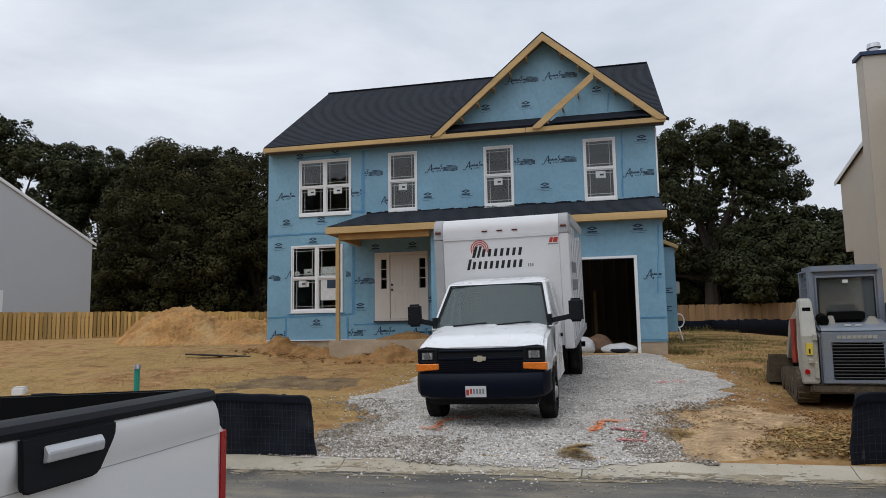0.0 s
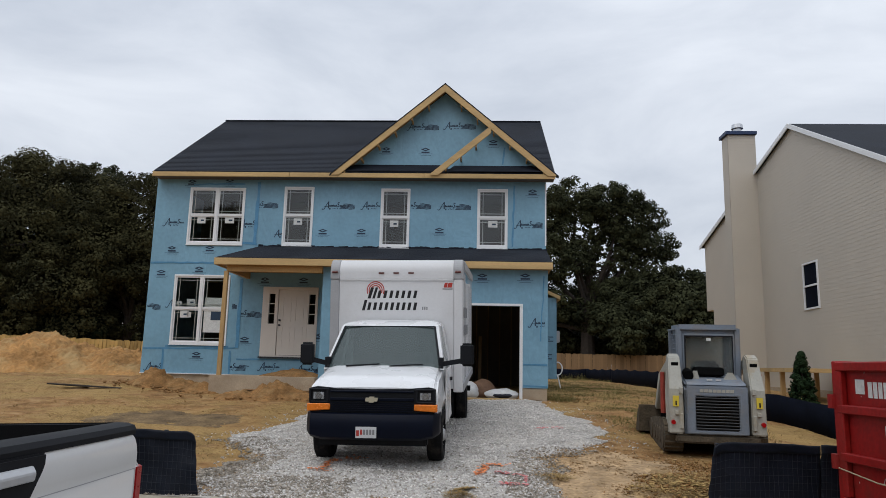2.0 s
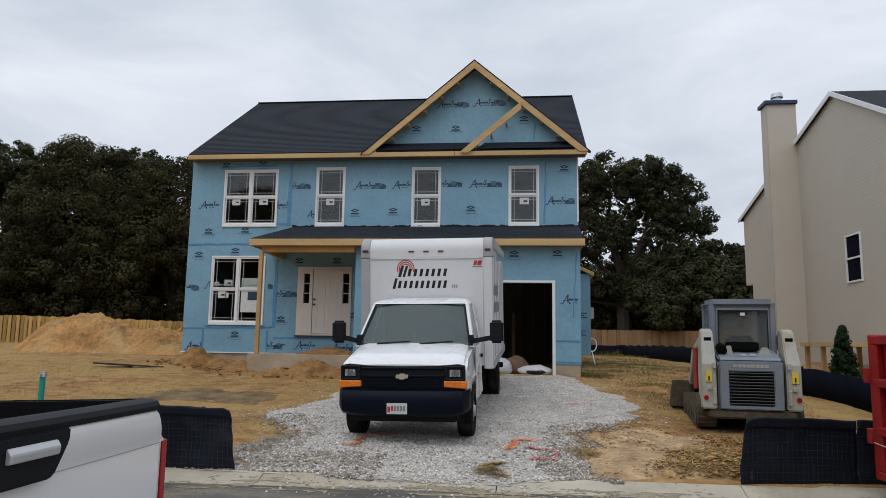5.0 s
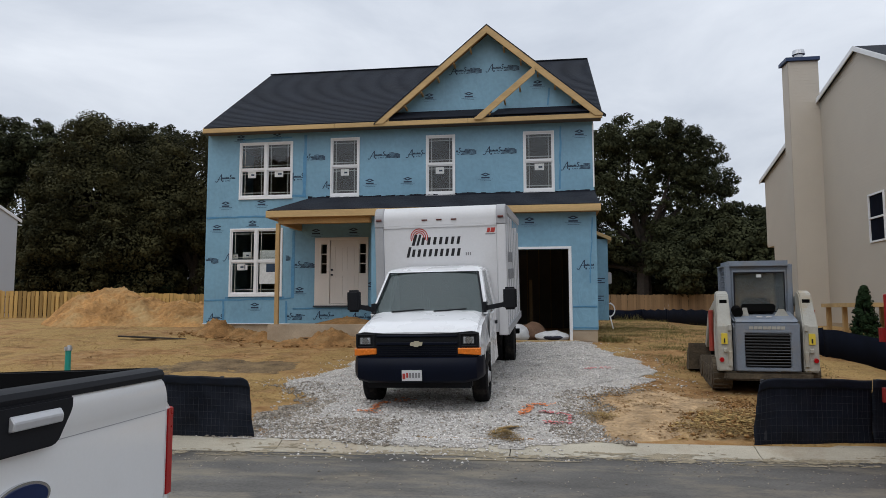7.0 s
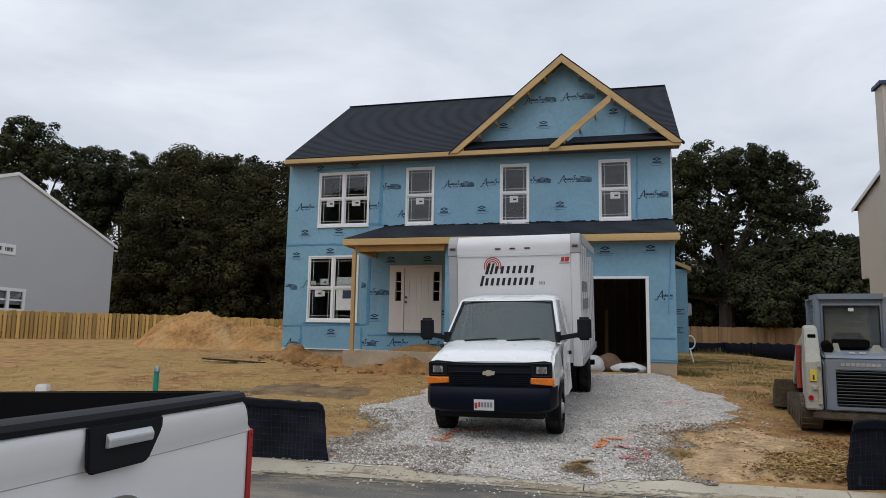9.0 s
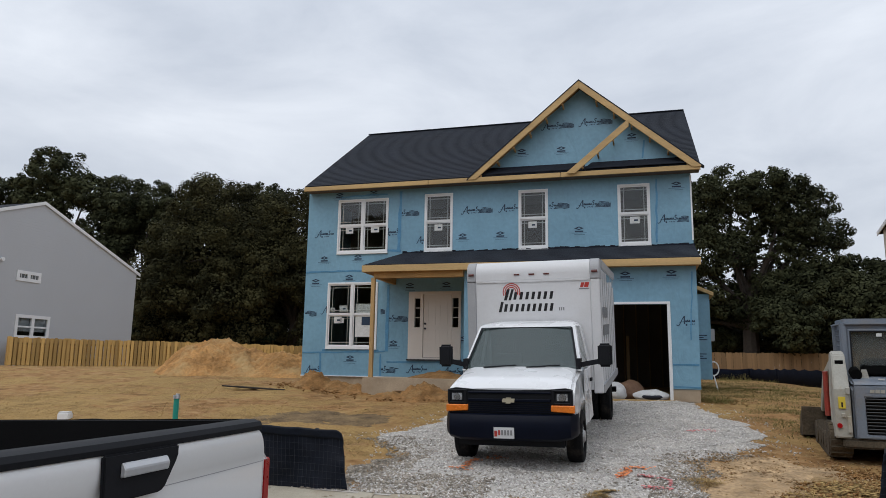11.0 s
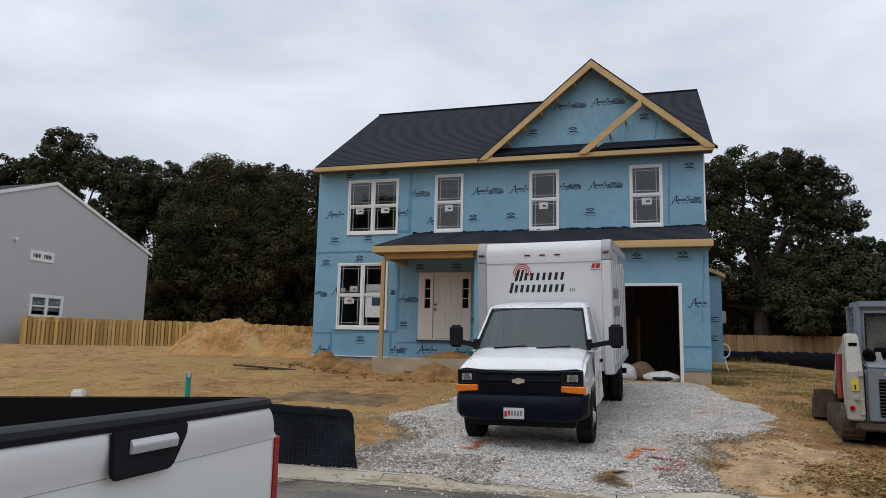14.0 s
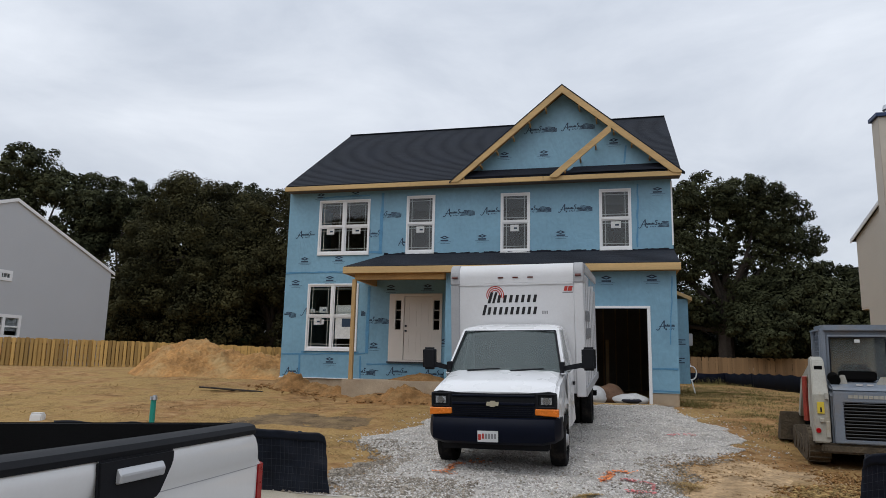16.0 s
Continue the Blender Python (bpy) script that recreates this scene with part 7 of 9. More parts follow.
def build_gravel():
    step = 0.11
    xs = np.arange(-5.2, 4.8, step)
    ys = np.arange(9.6, 20.5, step)
    idx, verts, faces = {}, [], []

    def vert(i, j):
        if (i, j) not in idx:
            x, y = xs[i], ys[j]
            d = in_drive(x, y)
            lift = 0.05 * smooth_step(-0.05, 0.5, d) - 0.03 * (d < 0.02) * (y > kerb_line(x) + 0.8)
            idx[i, j] = len(verts)
            e = y - kerb_line(x)
            z = rough_land(x, y) + 0.006 + lift + 0.012 * noise.noise((x * 5, y * 5, 2))
            f = smooth_step(0.5, 1.0, e)
            verts.append((x, y, z * f + (kerb_top(e) + 0.007) * (1 - f)))
        return idx[i, j]

    for i in range(len(xs) - 1):
        for j in range(len(ys) - 1):
            if in_drive(xs[i] + step / 2, ys[j] + step / 2) > 0:
                faces.append((vert(i, j), vert(i + 1, j), vert(i + 1, j + 1), vert(i, j + 1)))
    me = quads_mesh("gravel_drive", verts, faces, GRAVEL_BED)
    me.shade_smooth()
    tagged(new("gravel_drive", me), "pale crushed-stone driveway with ragged edges", "gravel", kind="stuff")
    # loose stones
    rs = np.random.RandomState(4)
    octa = np.array([(1, 0, 0), (-1, 0, 0), (0, 1, 0), (0, -1, 0), (0, 0, 1), (0, 0, -1)], float)
    tri = np.array([(0, 2, 4), (2, 1, 4), (1, 3, 4), (3, 0, 4), (2, 0, 5), (1, 2, 5), (3, 1, 5), (0, 3, 5)])
    for nm, mat, count, lo, hi, dark in (("gravel_stones", STONE, 44000, 0.008, 0.024, False), ("edge_stones", DARK_STONE, 11000, 0.009, 0.027, True)):
        V, F = [], []
        tries = 0
        while len(V) < count and tries < count * 14:
            tries += 1
            if dark:
                x, y = rs.uniform(-4.6, 4.4), rs.uniform(9.75, 13.5)
                d = in_drive(x, y)
                if not (-0.35 < d < 0.55) and not (d > 0 and rs.rand() < 0.06) and not (y < 10.9 and -2.6 < x < -0.6 and d > -0.3):
                    continue
                if y > 12.2 and rs.rand() < 0.6:
                    continue
            else:
                x, y = rs.uniform(-4.8, 4.6), 9.3 + 11.1 * rs.rand() ** 1.5
                d = in_drive(x, y)
                if d < 0.0 and not (d > -0.6 and rs.rand() < 0.05) and not (y < kerb_line(x) + 0.46 and -1.7 < x < 1.6 and rs.rand() < 0.10 * math.exp(-abs(y - kerb_line(x) - 0.3) * 3)):
                    continue
            r = rs.uniform(lo, hi) * (1.25 if rs.rand() < 0.08 else 1)
            s = np.array([rs.uniform(0.6, 1.6), rs.uniform(0.6, 1.3), rs.uniform(0.35, 0.75)]) * r
            p = octa * s * rs.uniform(0.65, 1.3, (6, 1)) + rs.normal(size=(6, 3)) * r * 0.18
            a = rs.uniform(0, 6.28)
            c_, s_ = math.cos(a), math.sin(a)
            tlt = rs.uniform(-0.6, 0.6)
            p = np.stack([p[:, 0] * c_ - p[:, 1] * s_, p[:, 0] * s_ + p[:, 1] * c_, p[:, 2] + p[:, 0] * tlt], 1)
            k = kerb_line(x)
            e = y - k
            if e > 0.62:
                f = smooth_step(0.5, 1.0, e)
                g = (rough_land(x, y) + 0.006 + 0.05 * smooth_step(-0.05, 0.5, d)) * f + (kerb_top(e) + 0.007) * (1 - f)
            else:
                g = kerb_top(e) + 0.006
            V.append(p + np.array([x, y, g + r * 0.12]))
            F.append(tri + 6 * (len(V) - 1))
        ob = new(nm, quads_mesh(nm, np.concatenate(V), np.concatenate(F), mat))
        tagged(ob, "loose crushed stones scattered over drive and kerb" if not dark else "brownish stones along the drive's edge", "gravel", kind="stuff")


build_gravel()


def build_straw():
    """Short straw and dead grass over the soil."""
    rs = np.random.RandomState(9)
    V = []
    n = 0
    while n < 42000:
        x = rs.uniform(-15, 9)
        y = 10.2 + 14 * rs.rand() ** 1.4
        if y < kerb_line(x) + 0.5 or in_drive(x, y) > -0.1 or (y > 20.1 and -6.4 < x < 2.9) or (y > 21.9 and -9.3 < x < 3.0):
            continue
        if noise.noise((x * 0.5, y * 0.5, 6.0)) + 0.5 * noise.noise((x * 1.7, y * 1.7, 2.0)) < -0.05:
            continue
        g = rough_land(x, y)
        a = rs.uniform(0, 6.28)
        L = rs.uniform(0.04, 0.13)
        lean = rs.uniform(0.05, 0.7)
        d = np.array([math.cos(a), math.sin(a), 0])
        sd = np.array([-d[1], d[0], 0]) * rs.uniform(0.003, 0.006)
        b = np.array([x, y, g - 0.005])
        t = b + d * L * (1 - lean * 0.3) + np.array([0, 0, L * lean * 0.6])
        V.append(np.stack([b - sd, b + sd, t + sd * 0.4, t - sd * 0.4]))
        n += 1
    me = quads_mesh("straw", np.concatenate(V), np.arange(n * 4).reshape(-1, 4), STRAW)
    tagged(new("straw", me), "loose yellow straw and dead grass over the yard", "straw", kind="stuff")


build_straw()

TAN_SOIL = material("tan_crumbled_soil", (0.37, 0.245, 0.12), 0.95, vary=0.3, scale=4.0, grain=24, bump=1.0, depth=0.04, dirt=(0.46, 0.34, 0.19), dirt_amount=0.7, spec=0.2)
PALE_CLAY = material("pale_bare_clay", (0.44, 0.305, 0.175), 0.95, vary=0.36, scale=3.2, grain=18, bump=1.0, depth=0.035, dirt=(0.33, 0.21, 0.10), dirt_amount=0.9, spec=0.2)
DAMP_SOIL = material("damp_dark_soil", (0.17, 0.115, 0.062), 0.95, vary=0.4, scale=2.5, grain=20, bump=0.8, depth=0.03, dirt=(0.30, 0.21, 0.10), dirt_amount=0.8, spec=0.2)


def heap(name, humps, mat, label, res=0.12, seed=1, category="soil mound"):
    """A heap of soil from rounded humps (x, y, radius, height) on the land."""
    x0, x1 = min(h[0] - 1.2 * h[2] for h in humps), max(h[0] + 1.2 * h[2] for h in humps)
    y0, y1 = min(h[1] - 1.2 * h[2] for h in humps), max(h[1] + 1.2 * h[2] for h in humps)
    xs, ys = np.arange(x0, x1 + res, res), np.arange(y0, y1 + res, res)
    verts = []
    for y in ys:
        for x in xs:
            z = 0
            for hx, hy, r, h in humps:
                q = math.hypot(x - hx, y - hy) / r
                q += 0.16 * noise.noise((x * 0.9 / r * 2, y * 0.9 / r * 2, seed))
                if q < 1:
                    z = max(z, h * math.tanh(1.25 * (1 - q)) / math.tanh(1.25))
            n = noise.noise((x * 2.5, y * 2.5, seed + 3)) * 0.11 + noise.noise((x * 6, y * 6, seed + 5)) * 0.11 + noise.noise((x * 15, y * 15, seed + 7)) * 0.07
            z = z + n * min(1, z * 2.5) if z > 0 else -0.30
            verts.append((x, y, land(x, y) - 0.03 + z))
    m = len(xs)
    faces = [(j * m + i, j * m + i + 1, (j + 1) * m + i + 1, (j + 1) * m + i) for j in range(len(ys) - 1) for i in range(m - 1)]
    me = quads_mesh(name, verts, faces, mat)
    me.shade_smooth()
    return tagged(new(name, me), label, category)


heap("soil_mound", [(-14.6, 25.5, 2.5, 1.36), (-13.3, 25.6, 2.2, 1.05), (-11.8, 25.9, 2.3, 0.92), (-9.8, 26.4, 2.6, 0.98)], EARTH, "long heap of bare tan excavated clay", 0.055, 2)
heap("soil_mound", [(-8.3, 21.1, 0.75, 0.47), (-7.5, 21.15, 0.65, 0.29), (-6.6, 20.5, 0.7, 0.27)], BROWN_SOIL, "low ridge of dug brown soil along the foundation", 0.04, 4)
heap("soil_mound", [(-4.3, 19.6, 0.95, 0.43), (-5.2, 19.5, 0.75, 0.22), (-3.4, 19.5, 0.75, 0.21)], BROWN_SOIL, "low ridge of dug brown soil before the porch", 0.04, 6)
heap("soil_mound", [(3.45, 10.95, 0.55, 0.10), (3.9, 11.3, 0.6, 0.11), (3.7, 11.9, 0.6, 0.09)], TAN_SOIL, "lumps of brown soil and straw beside the drive", 0.04, 9)
heap("clay_patch", [(2.75, 12.9, 1.2, 0.062), (2.75, 11.5, 1.1, 0.062), (3.3, 12.2, 1.2, 0.06), (2.5, 10.9, 0.7, 0.06)], PALE_CLAY, "scraped patch of pale bare clay beside the drive", 0.05, 17, "soil")
heap("damp_patch", [(-5.7, 15.7, 1.5, 0.05), (-4.5, 15.9, 1.1, 0.05)], DAMP_SOIL, "trampled dark grey-brown patch of damp soil", 0.06, 15, "soil")
porch_soil = heap("soil_mound", [(-4.3, 21.1, 0.9, 0.2)], BROWN_SOIL, "clay spilt on the porch slab", 0.06, 12)
porch_soil.location.z = 1.50 - land(-4.3, 21.1) + 0.03


def build_clods():
    """Broken lumps of clay round the mounds, along the foundation and on the bare patches."""
    rs = np.random.RandomState(21)
    octa = np.array([(1, 0, 0), (-1, 0, 0), (0, 1, 0), (0, -1, 0), (0, 0, 1), (0, 0, -1)], float)
    tri = np.array([(0, 2, 4), (2, 1, 4), (1, 3, 4), (3, 0, 4), (2, 0, 5), (1, 2, 5), (3, 1, 5), (0, 3, 5)])
    V, F = [], []
    spots = ((-8.3, 20.9, 0.9, 0.5, 0.05, 320), (-6.8, 20.3, 0.9, 0.5, 0.05, 120), (-4.5, 19.2, 1.3, 0.5, 0.05, 160), (-5.0, 17.5, 2.2, 1.5, 0.018, 110),
             (3.75, 11.3, 0.55, 0.6, 0.04, 360), (4.4, 12.4, 0.8, 0.6, 0.03, 240), (-3.6, 12.6, 0.9, 1.2, 0.014, 80), (2.9, 12.2, 1.1, 1.5, 0.018, 260), (-9.5, 16.5, 4.0, 2.5, 0.014, 70), (5.5, 17.0, 2.0, 3.0, 0.02, 200), (3.4, 21.2, 0.6, 0.7, 0.03, 160))
    for cx, cy, sx, sy, r0, n in spots:
        for _ in range(n):
            x, y = cx + rs.normal() * sx * 0.6, cy + rs.normal() * sy * 0.6
            if y < kerb_line(x) + 0.7 or in_drive(x, y) > 0.1 or (y > 20.05 and -6.4 < x < 2.9):
                continue
            r = r0 * rs.uniform(0.2, 1.0) ** 1.5 + 0.008
            p = octa * r * rs.uniform(0.6, 1.3, (6, 1)) * np.array([1.2, 1, 0.7]) + rs.normal(size=(6, 3)) * r * 0.15
            V.append(p + np.array([x, y, rough_land(x, y) + r * 0.15 + (0.05 if r0 > 0.04 else 0)]))
            F.append(tri + 6 * (len(V) - 1))
    ob = new("clods", quads_mesh("clods", np.concatenate(V), np.concatenate(F), BROWN_SOIL))
    tagged(ob, "broken clods of brown soil strewn over the yard", "soil", kind="stuff")
    # crumbs lying on the scraped clay and the loose soil before the loader
    for mat, cat, label, seed, spots in (
            (PALE_CLAY, "soil", "crumbs of pale clay lying on the scraped patch", 31, ((2.8, 12.1, 1.5, 1.9, 0.017, 0.042, 1300), (3.3, 11.6, 1.2, 1.2, 0.024, 0.045, 400))),
            (BROWN_SOIL, "soil", "crumbs of dark soil and litter before the loader", 33, ((3.8, 11.25, 0.75, 0.75, 0.030, 0.085, 800), (2.9, 11.9, 1.4, 1.6, 0.012, 0.046, 220), (4.5, 12.3, 1.1, 0.6, 0.03, 0.02, 420))),
            (STRAW, "straw", "broken chips of straw before the loader", 35, ((3.8, 11.2, 0.75, 0.7, 0.03, 0.10, 800), (2.6, 11.6, 1.2, 1.4, 0.014, 0.05, 160)))):
        rs = np.random.RandomState(seed)
        V, F = [], []
        for cx, cy, sx, sy, r0, lift, n in spots:
            for _ in range(n):
                x, y = cx + rs.normal() * sx * 0.55, cy + rs.normal() * sy * 0.55
                if y < kerb_line(x) + 0.62 or in_drive(x, y) > 0.15:
                    continue
                r = r0 * rs.uniform(0.2, 1.0) ** 1.5 + 0.006
                a = rs.uniform(0, 6.28)
                flat = np.array([1.9, 0.6, 0.35]) if cat == "straw" else np.array([1.2, 1, 0.7])
                p = octa * r * rs.uniform(0.6, 1.3, (6, 1)) * flat + rs.normal(size=(6, 3)) * r * 0.12
                p = p @ np.array([(math.cos(a), math.sin(a), 0), (-math.sin(a), math.cos(a), 0), (0, 0, 1)])
                q = math.hypot((x - cx) / sx, (y - cy) / sy)
                V.append(p + np.array([x, y, rough_land(x, y) + lift * max(0.0, 1 - 0.55 * q * q) + r * 0.15]))
                F.append(tri + 6 * (len(V) - 1))
        tagged(new("crumbs", quads_mesh("crumbs", np.concatenate(V), np.concatenate(F), mat)), label, cat, kind="stuff")
    rs = np.random.RandomState(22)
    # silt dried in the gutter and on the kerb before the drive
    V, F, idx = [], [], {}
    st = 0.012
    for i in range(int(13 / st)):
        for j in range(int(0.62 / st)):
            x, e = -5 + i * st, -0.30 + j * st
            m = 0.9 * noise.noise((x * 0.8, e * 5.0, 3.0)) + 0.6 * noise.noise((x * 4, e * 16, 6.0)) + 0.5 * noise.noise((x * 17, e * 30, 2.0)) - abs(e + 0.05) * 1.6
            if m > -0.06:
                q = []
                for di, dj in ((0, 0), (1, 0), (1, 1), (0, 1)):
                    kx = (i + di, j + dj)
                    if kx not in idx:
                        xx, ee = -5 + kx[0] * st, -0.30 + kx[1] * st
                        kk = kerb_line(xx)
                        zr = STREET + 0.06 * max(0, min(1, -ee / (kk - 5.0))) if ee < 0 else kerb_top(ee)
                        idx[kx] = len(V)
                        V.append((xx, kk + ee, zr + 0.0045 + 0.002 * noise.noise((xx * 9, ee * 9, 1))))
                    q.append(idx[kx])
                F.append(q)
    me = quads_mesh("washed_soil", V, F, SILT)
    me.shade_smooth()
    tagged(new("washed_soil", me), "thin film of tan silt dried along the gutter", "soil", kind="stuff")
    # crumbs and small stones on the street
    V, F = [], []
    for _ in range(2600):
        x = rs.normal() * 3.0 + 0.8
        e = -abs(rs.normal()) * 0.5 if rs.rand() < 0.6 else rs.uniform(-3.2, 0.55)
        if noise.noise((x * 0.9, e * 1.5, 11.0)) < -0.15:
            continue
        kk = kerb_line(x)
        r = rs.uniform(0.004, 0.013) * (1.6 if rs.rand() < 0.05 else 1)
        zr = STREET + 0.06 * max(0, min(1, -e / (kk - 5.0))) if e < 0 else kerb_top(e)
        p = octa * r * rs.uniform(0.6, 1.3, (6, 1)) * np.array([1.2, 1, 0.6]) + rs.normal(size=(6, 3)) * r * 0.15
        V.append(p + np.array([x, kk + e, zr + r * 0.3]))
        F.append(tri + 6 * (len(V) - 1))
    ob = new("street_crumbs", quads_mesh("street_crumbs", np.concatenate(V), np.concatenate(F), DARK_STONE))
    tagged(ob, "small stones and crumbs of soil on street and kerb", "stones", kind="stuff")


build_clods()


# ---- silt fences ----
def wire_silt_fence(ax, ay, bx_, by, top, label, seed, free=1):
    """Wire mesh backed with black fabric on stakes, the fabric sagging between them."""
    f = thing("silt_fence", Matrix(), label, "silt fence")
    L = math.hypot(bx_ - ax, by - ay)
    d = Vector(((bx_ - ax) / L, (by - ay) / L, 0))
    nr = Vector((d.y, -d.x, 0))
    g = max(STREET + 0.08, land(ax, ay))

    def at(s, v, off):
        """A place on the cloth: s along it, v up it, off towards the street."""
        end = max(0.0, 1 - min(s / 0.16, 1.0)) if free < 0 else max(0.0, 1 - min((L - s) / 0.16, 1.0))
        s2 = s + (1 - v) * 0.03 * end * free + 0.02 * end * noise.noise((v * 5, seed, 4)) - 0.05 * end * free * v * v
        p = Vector((ax, ay, 0)) + d * s2
        tz = top + 0.03 * noise.noise((s * 1.9, seed, 0)) - 0.025 * abs(math.sin(s * 1.75 + seed)) - 0.05 * end ** 2
        o = 0.05 * noise.noise((s * 1.7, v * 1.6, seed)) + 0.022 * noise.noise((s * 6 + v * 4, v * 3, seed + 2)) + 0.012 * noise.noise((s * 15, v * 9, seed)) - 0.05 * v * v
        q = p - nr * (o - off)
        return Vector((q.x, q.y, g - 0.03 + (tz - g + 0.03) * v))

    def sheet(name, v0, v1, m, off, label=""):
        n = max(8, int(L / 0.045))
        verts = [at(L * i / n, v0 + (v1 - v0) * j / m, off) for i in range(n + 1) for j in range(m + 1)]
        faces = [(i * (m + 1) + j, (i + 1) * (m + 1) + j, (i + 1) * (m + 1) + j + 1, i * (m + 1) + j + 1) for i in range(n) for j in range(m)]
        me = quads_mesh(name, verts, faces, SILT_FABRIC)
        me.shade_smooth()
        o = new(name, me)
        o.parent = f
        sol = o.modifiers.new("thickness", "SOLIDIFY")
        sol.thickness = 0.006
        if label:
            o["label"] = label

    sheet("fabric", 0.0, 1.0, 18, 0.0)
    sheet("folded_edge", 0.86, 1.005, 4, 0.014)
    bm = bmesh.new()
    ns = max(3, int(L / 0.22))
    for k in range(1, 8):
        for i in range(ns):
            bar(bm, at(L * i / ns, 0.86 * k / 8, 0.012), at(L * (i + 1) / ns, 0.86 * k / 8, 0.012), 0.0025, 0.0025)
    nk = int(L / 0.06)
    for k in range(1, nk):
        for j in range(4):
            bar(bm, at(L * k / nk, 0.03 + 0.21 * j, 0.012), at(L * k / nk, 0.24 + 0.21 * j, 0.012), 0.0025, 0.0025, (d.x, d.y, 0))
    part("wire_mesh", bm, WIRE, f, "thin wire mesh")
    for k in range(int(L / 1.8) + 1):
        p = Vector((ax, ay, 0)) + d * min(L - 0.12, 0.12 + k * 1.8) - nr * 0.03
        bm = bmesh.new()
        bar(bm, p + Vector((0, 0, g - 0.2)), p + Vector((0, 0, top - 0.02)), 0.04, 0.04, (d.x, d.y, 0))
        part("stake", bm, WIRE, f)


wire_silt_fence(-6.6, 10.02, -2.45, 10.12, 1.03, "black wire-backed silt fence beside the kerb", 1.0)
wire_silt_fence(3.84, 10.40, 5.25, 10.62, 1.04, "black wire-backed silt fence beside the kerb", 5.0, -1)
wire_silt_fence(5.25, 10.62, 9.5, 10.80, 1.04, "black wire-backed silt fence beside the kerb", 7.0)


def fabric_fence(pts, h, label):
    f = thing("silt_fence", Matrix(), label, "silt fence")
    for (ax, ay), (bx_, by) in zip(pts, pts[1:]):
        L = math.hypot(bx_ - ax, by - ay)
        n = max(2, int(L / 0.25))
        verts, faces = [], []
        for i in range(n + 1):
            x, y = ax + (bx_ - ax) * i / n, ay + (by - ay) * i / n
            g = land(x, y)
            w = 0.012 * noise.noise((x * 1.3, y * 1.3, 1))
            hh = h - 0.06 * abs(math.sin(i * 0.42)) + 0.03 * noise.noise((x, y, 4))
            verts += [(x + w, y + w, g - 0.05), (x - w, y + w, g + hh * 0.5), (x, y, g + hh)]
        for i in range(n):
            for j in range(2):
                a = i * 3 + j
                faces.append((a, a + 3, a + 4, a + 1))
        o = new("fabric", quads_mesh("fabric", verts, faces, SILT_FAR))
        o.parent = f
        sol = o.modifiers.new("thickness", "SOLIDIFY")
        sol.thickness = 0.008
        for k in range(int(L / 2.2) + 1):
            x, y = ax + (bx_ - ax) * min(1, k * 2.2 / L), ay + (by - ay) * min(1, k * 2.2 / L)
            bm = bmesh.new()
            bx(bm, x + 0.02, x + 0.05, y + 0.02, y + 0.05, land(x, y) - 0.1, land(x, y) + h - 0.05)
            part("stake", bm, STUD, f)


fabric_fence([(8.7, 12.2), (8.25, 16.4), (7.88, 19.0), (7.75, 28.8), (7.6, 38.0), (7.2, 44.0), (3.2, 45.0)], 0.66, "long dark navy silt fence along the plot line")


# ---- small things in the yard ----
def standpipe(x, y, z):
    t = thing("standpipe", pose(x, y, land(x, y)), "teal plastic service pipe with a metal cap", "pipe")
    g = land(x, y)
    bm = bmesh.new()
    rod(bm, (0, 0, -0.2), (0, 0, z - g - 0.07), 0.055, 0.055, 14)
    part("pipe", bm, material("teal_pipe", (0.01, 0.27, 0.22), 0.4, vary=0.06, bump=0.03), t)
    bm = bmesh.new()
    rod(bm, (0, 0, z - g - 0.09), (0, 0, z - g - 0.02), 0.075, 0.07, 10)
    rod(bm, (0.02, 0, z - g - 0.02), (0.02, 0, z - g + 0.01), 0.04, 0.035, 8)
    part("cap", bm, METAL_CAP, t, "dull metal cap")


standpipe(-8.0, 14.1, 1.19)
t = thing("meter_box", pose(-10.6, 13.9, land(-10.6, 13.9), 0, 0, 20), "pale plastic meter box standing in the grass", "box")
bm = bmesh.new()
bx(bm, -0.12, 0.12, -0.11, 0.11, -0.1, 0.13)
soften(bm, 0.02)
part("body", bm, VINYL, t)
bm = bmesh.new()
bx(bm, -0.10, 0.10, -0.09, 0.09, 0.13, 0.15)
part("lid", bm, STICKER, t)

for x, y, a, L in ((-9.4, 19.8, 12, 1.5), (-10.1, 19.9, 5, 1.1)):
    t = thing("scrap_board", pose(x, y, land(x, y) + 0.06, 0, 3, a), "dark weathered scrap board lying in the straw", "board")
    bm = bmesh.new()
    bx(bm, -L / 2, L / 2, -0.07, 0.07, -0.02, 0.02)
    soften(bm, 0.006, 1)
    part("plank", bm, BARK, t)


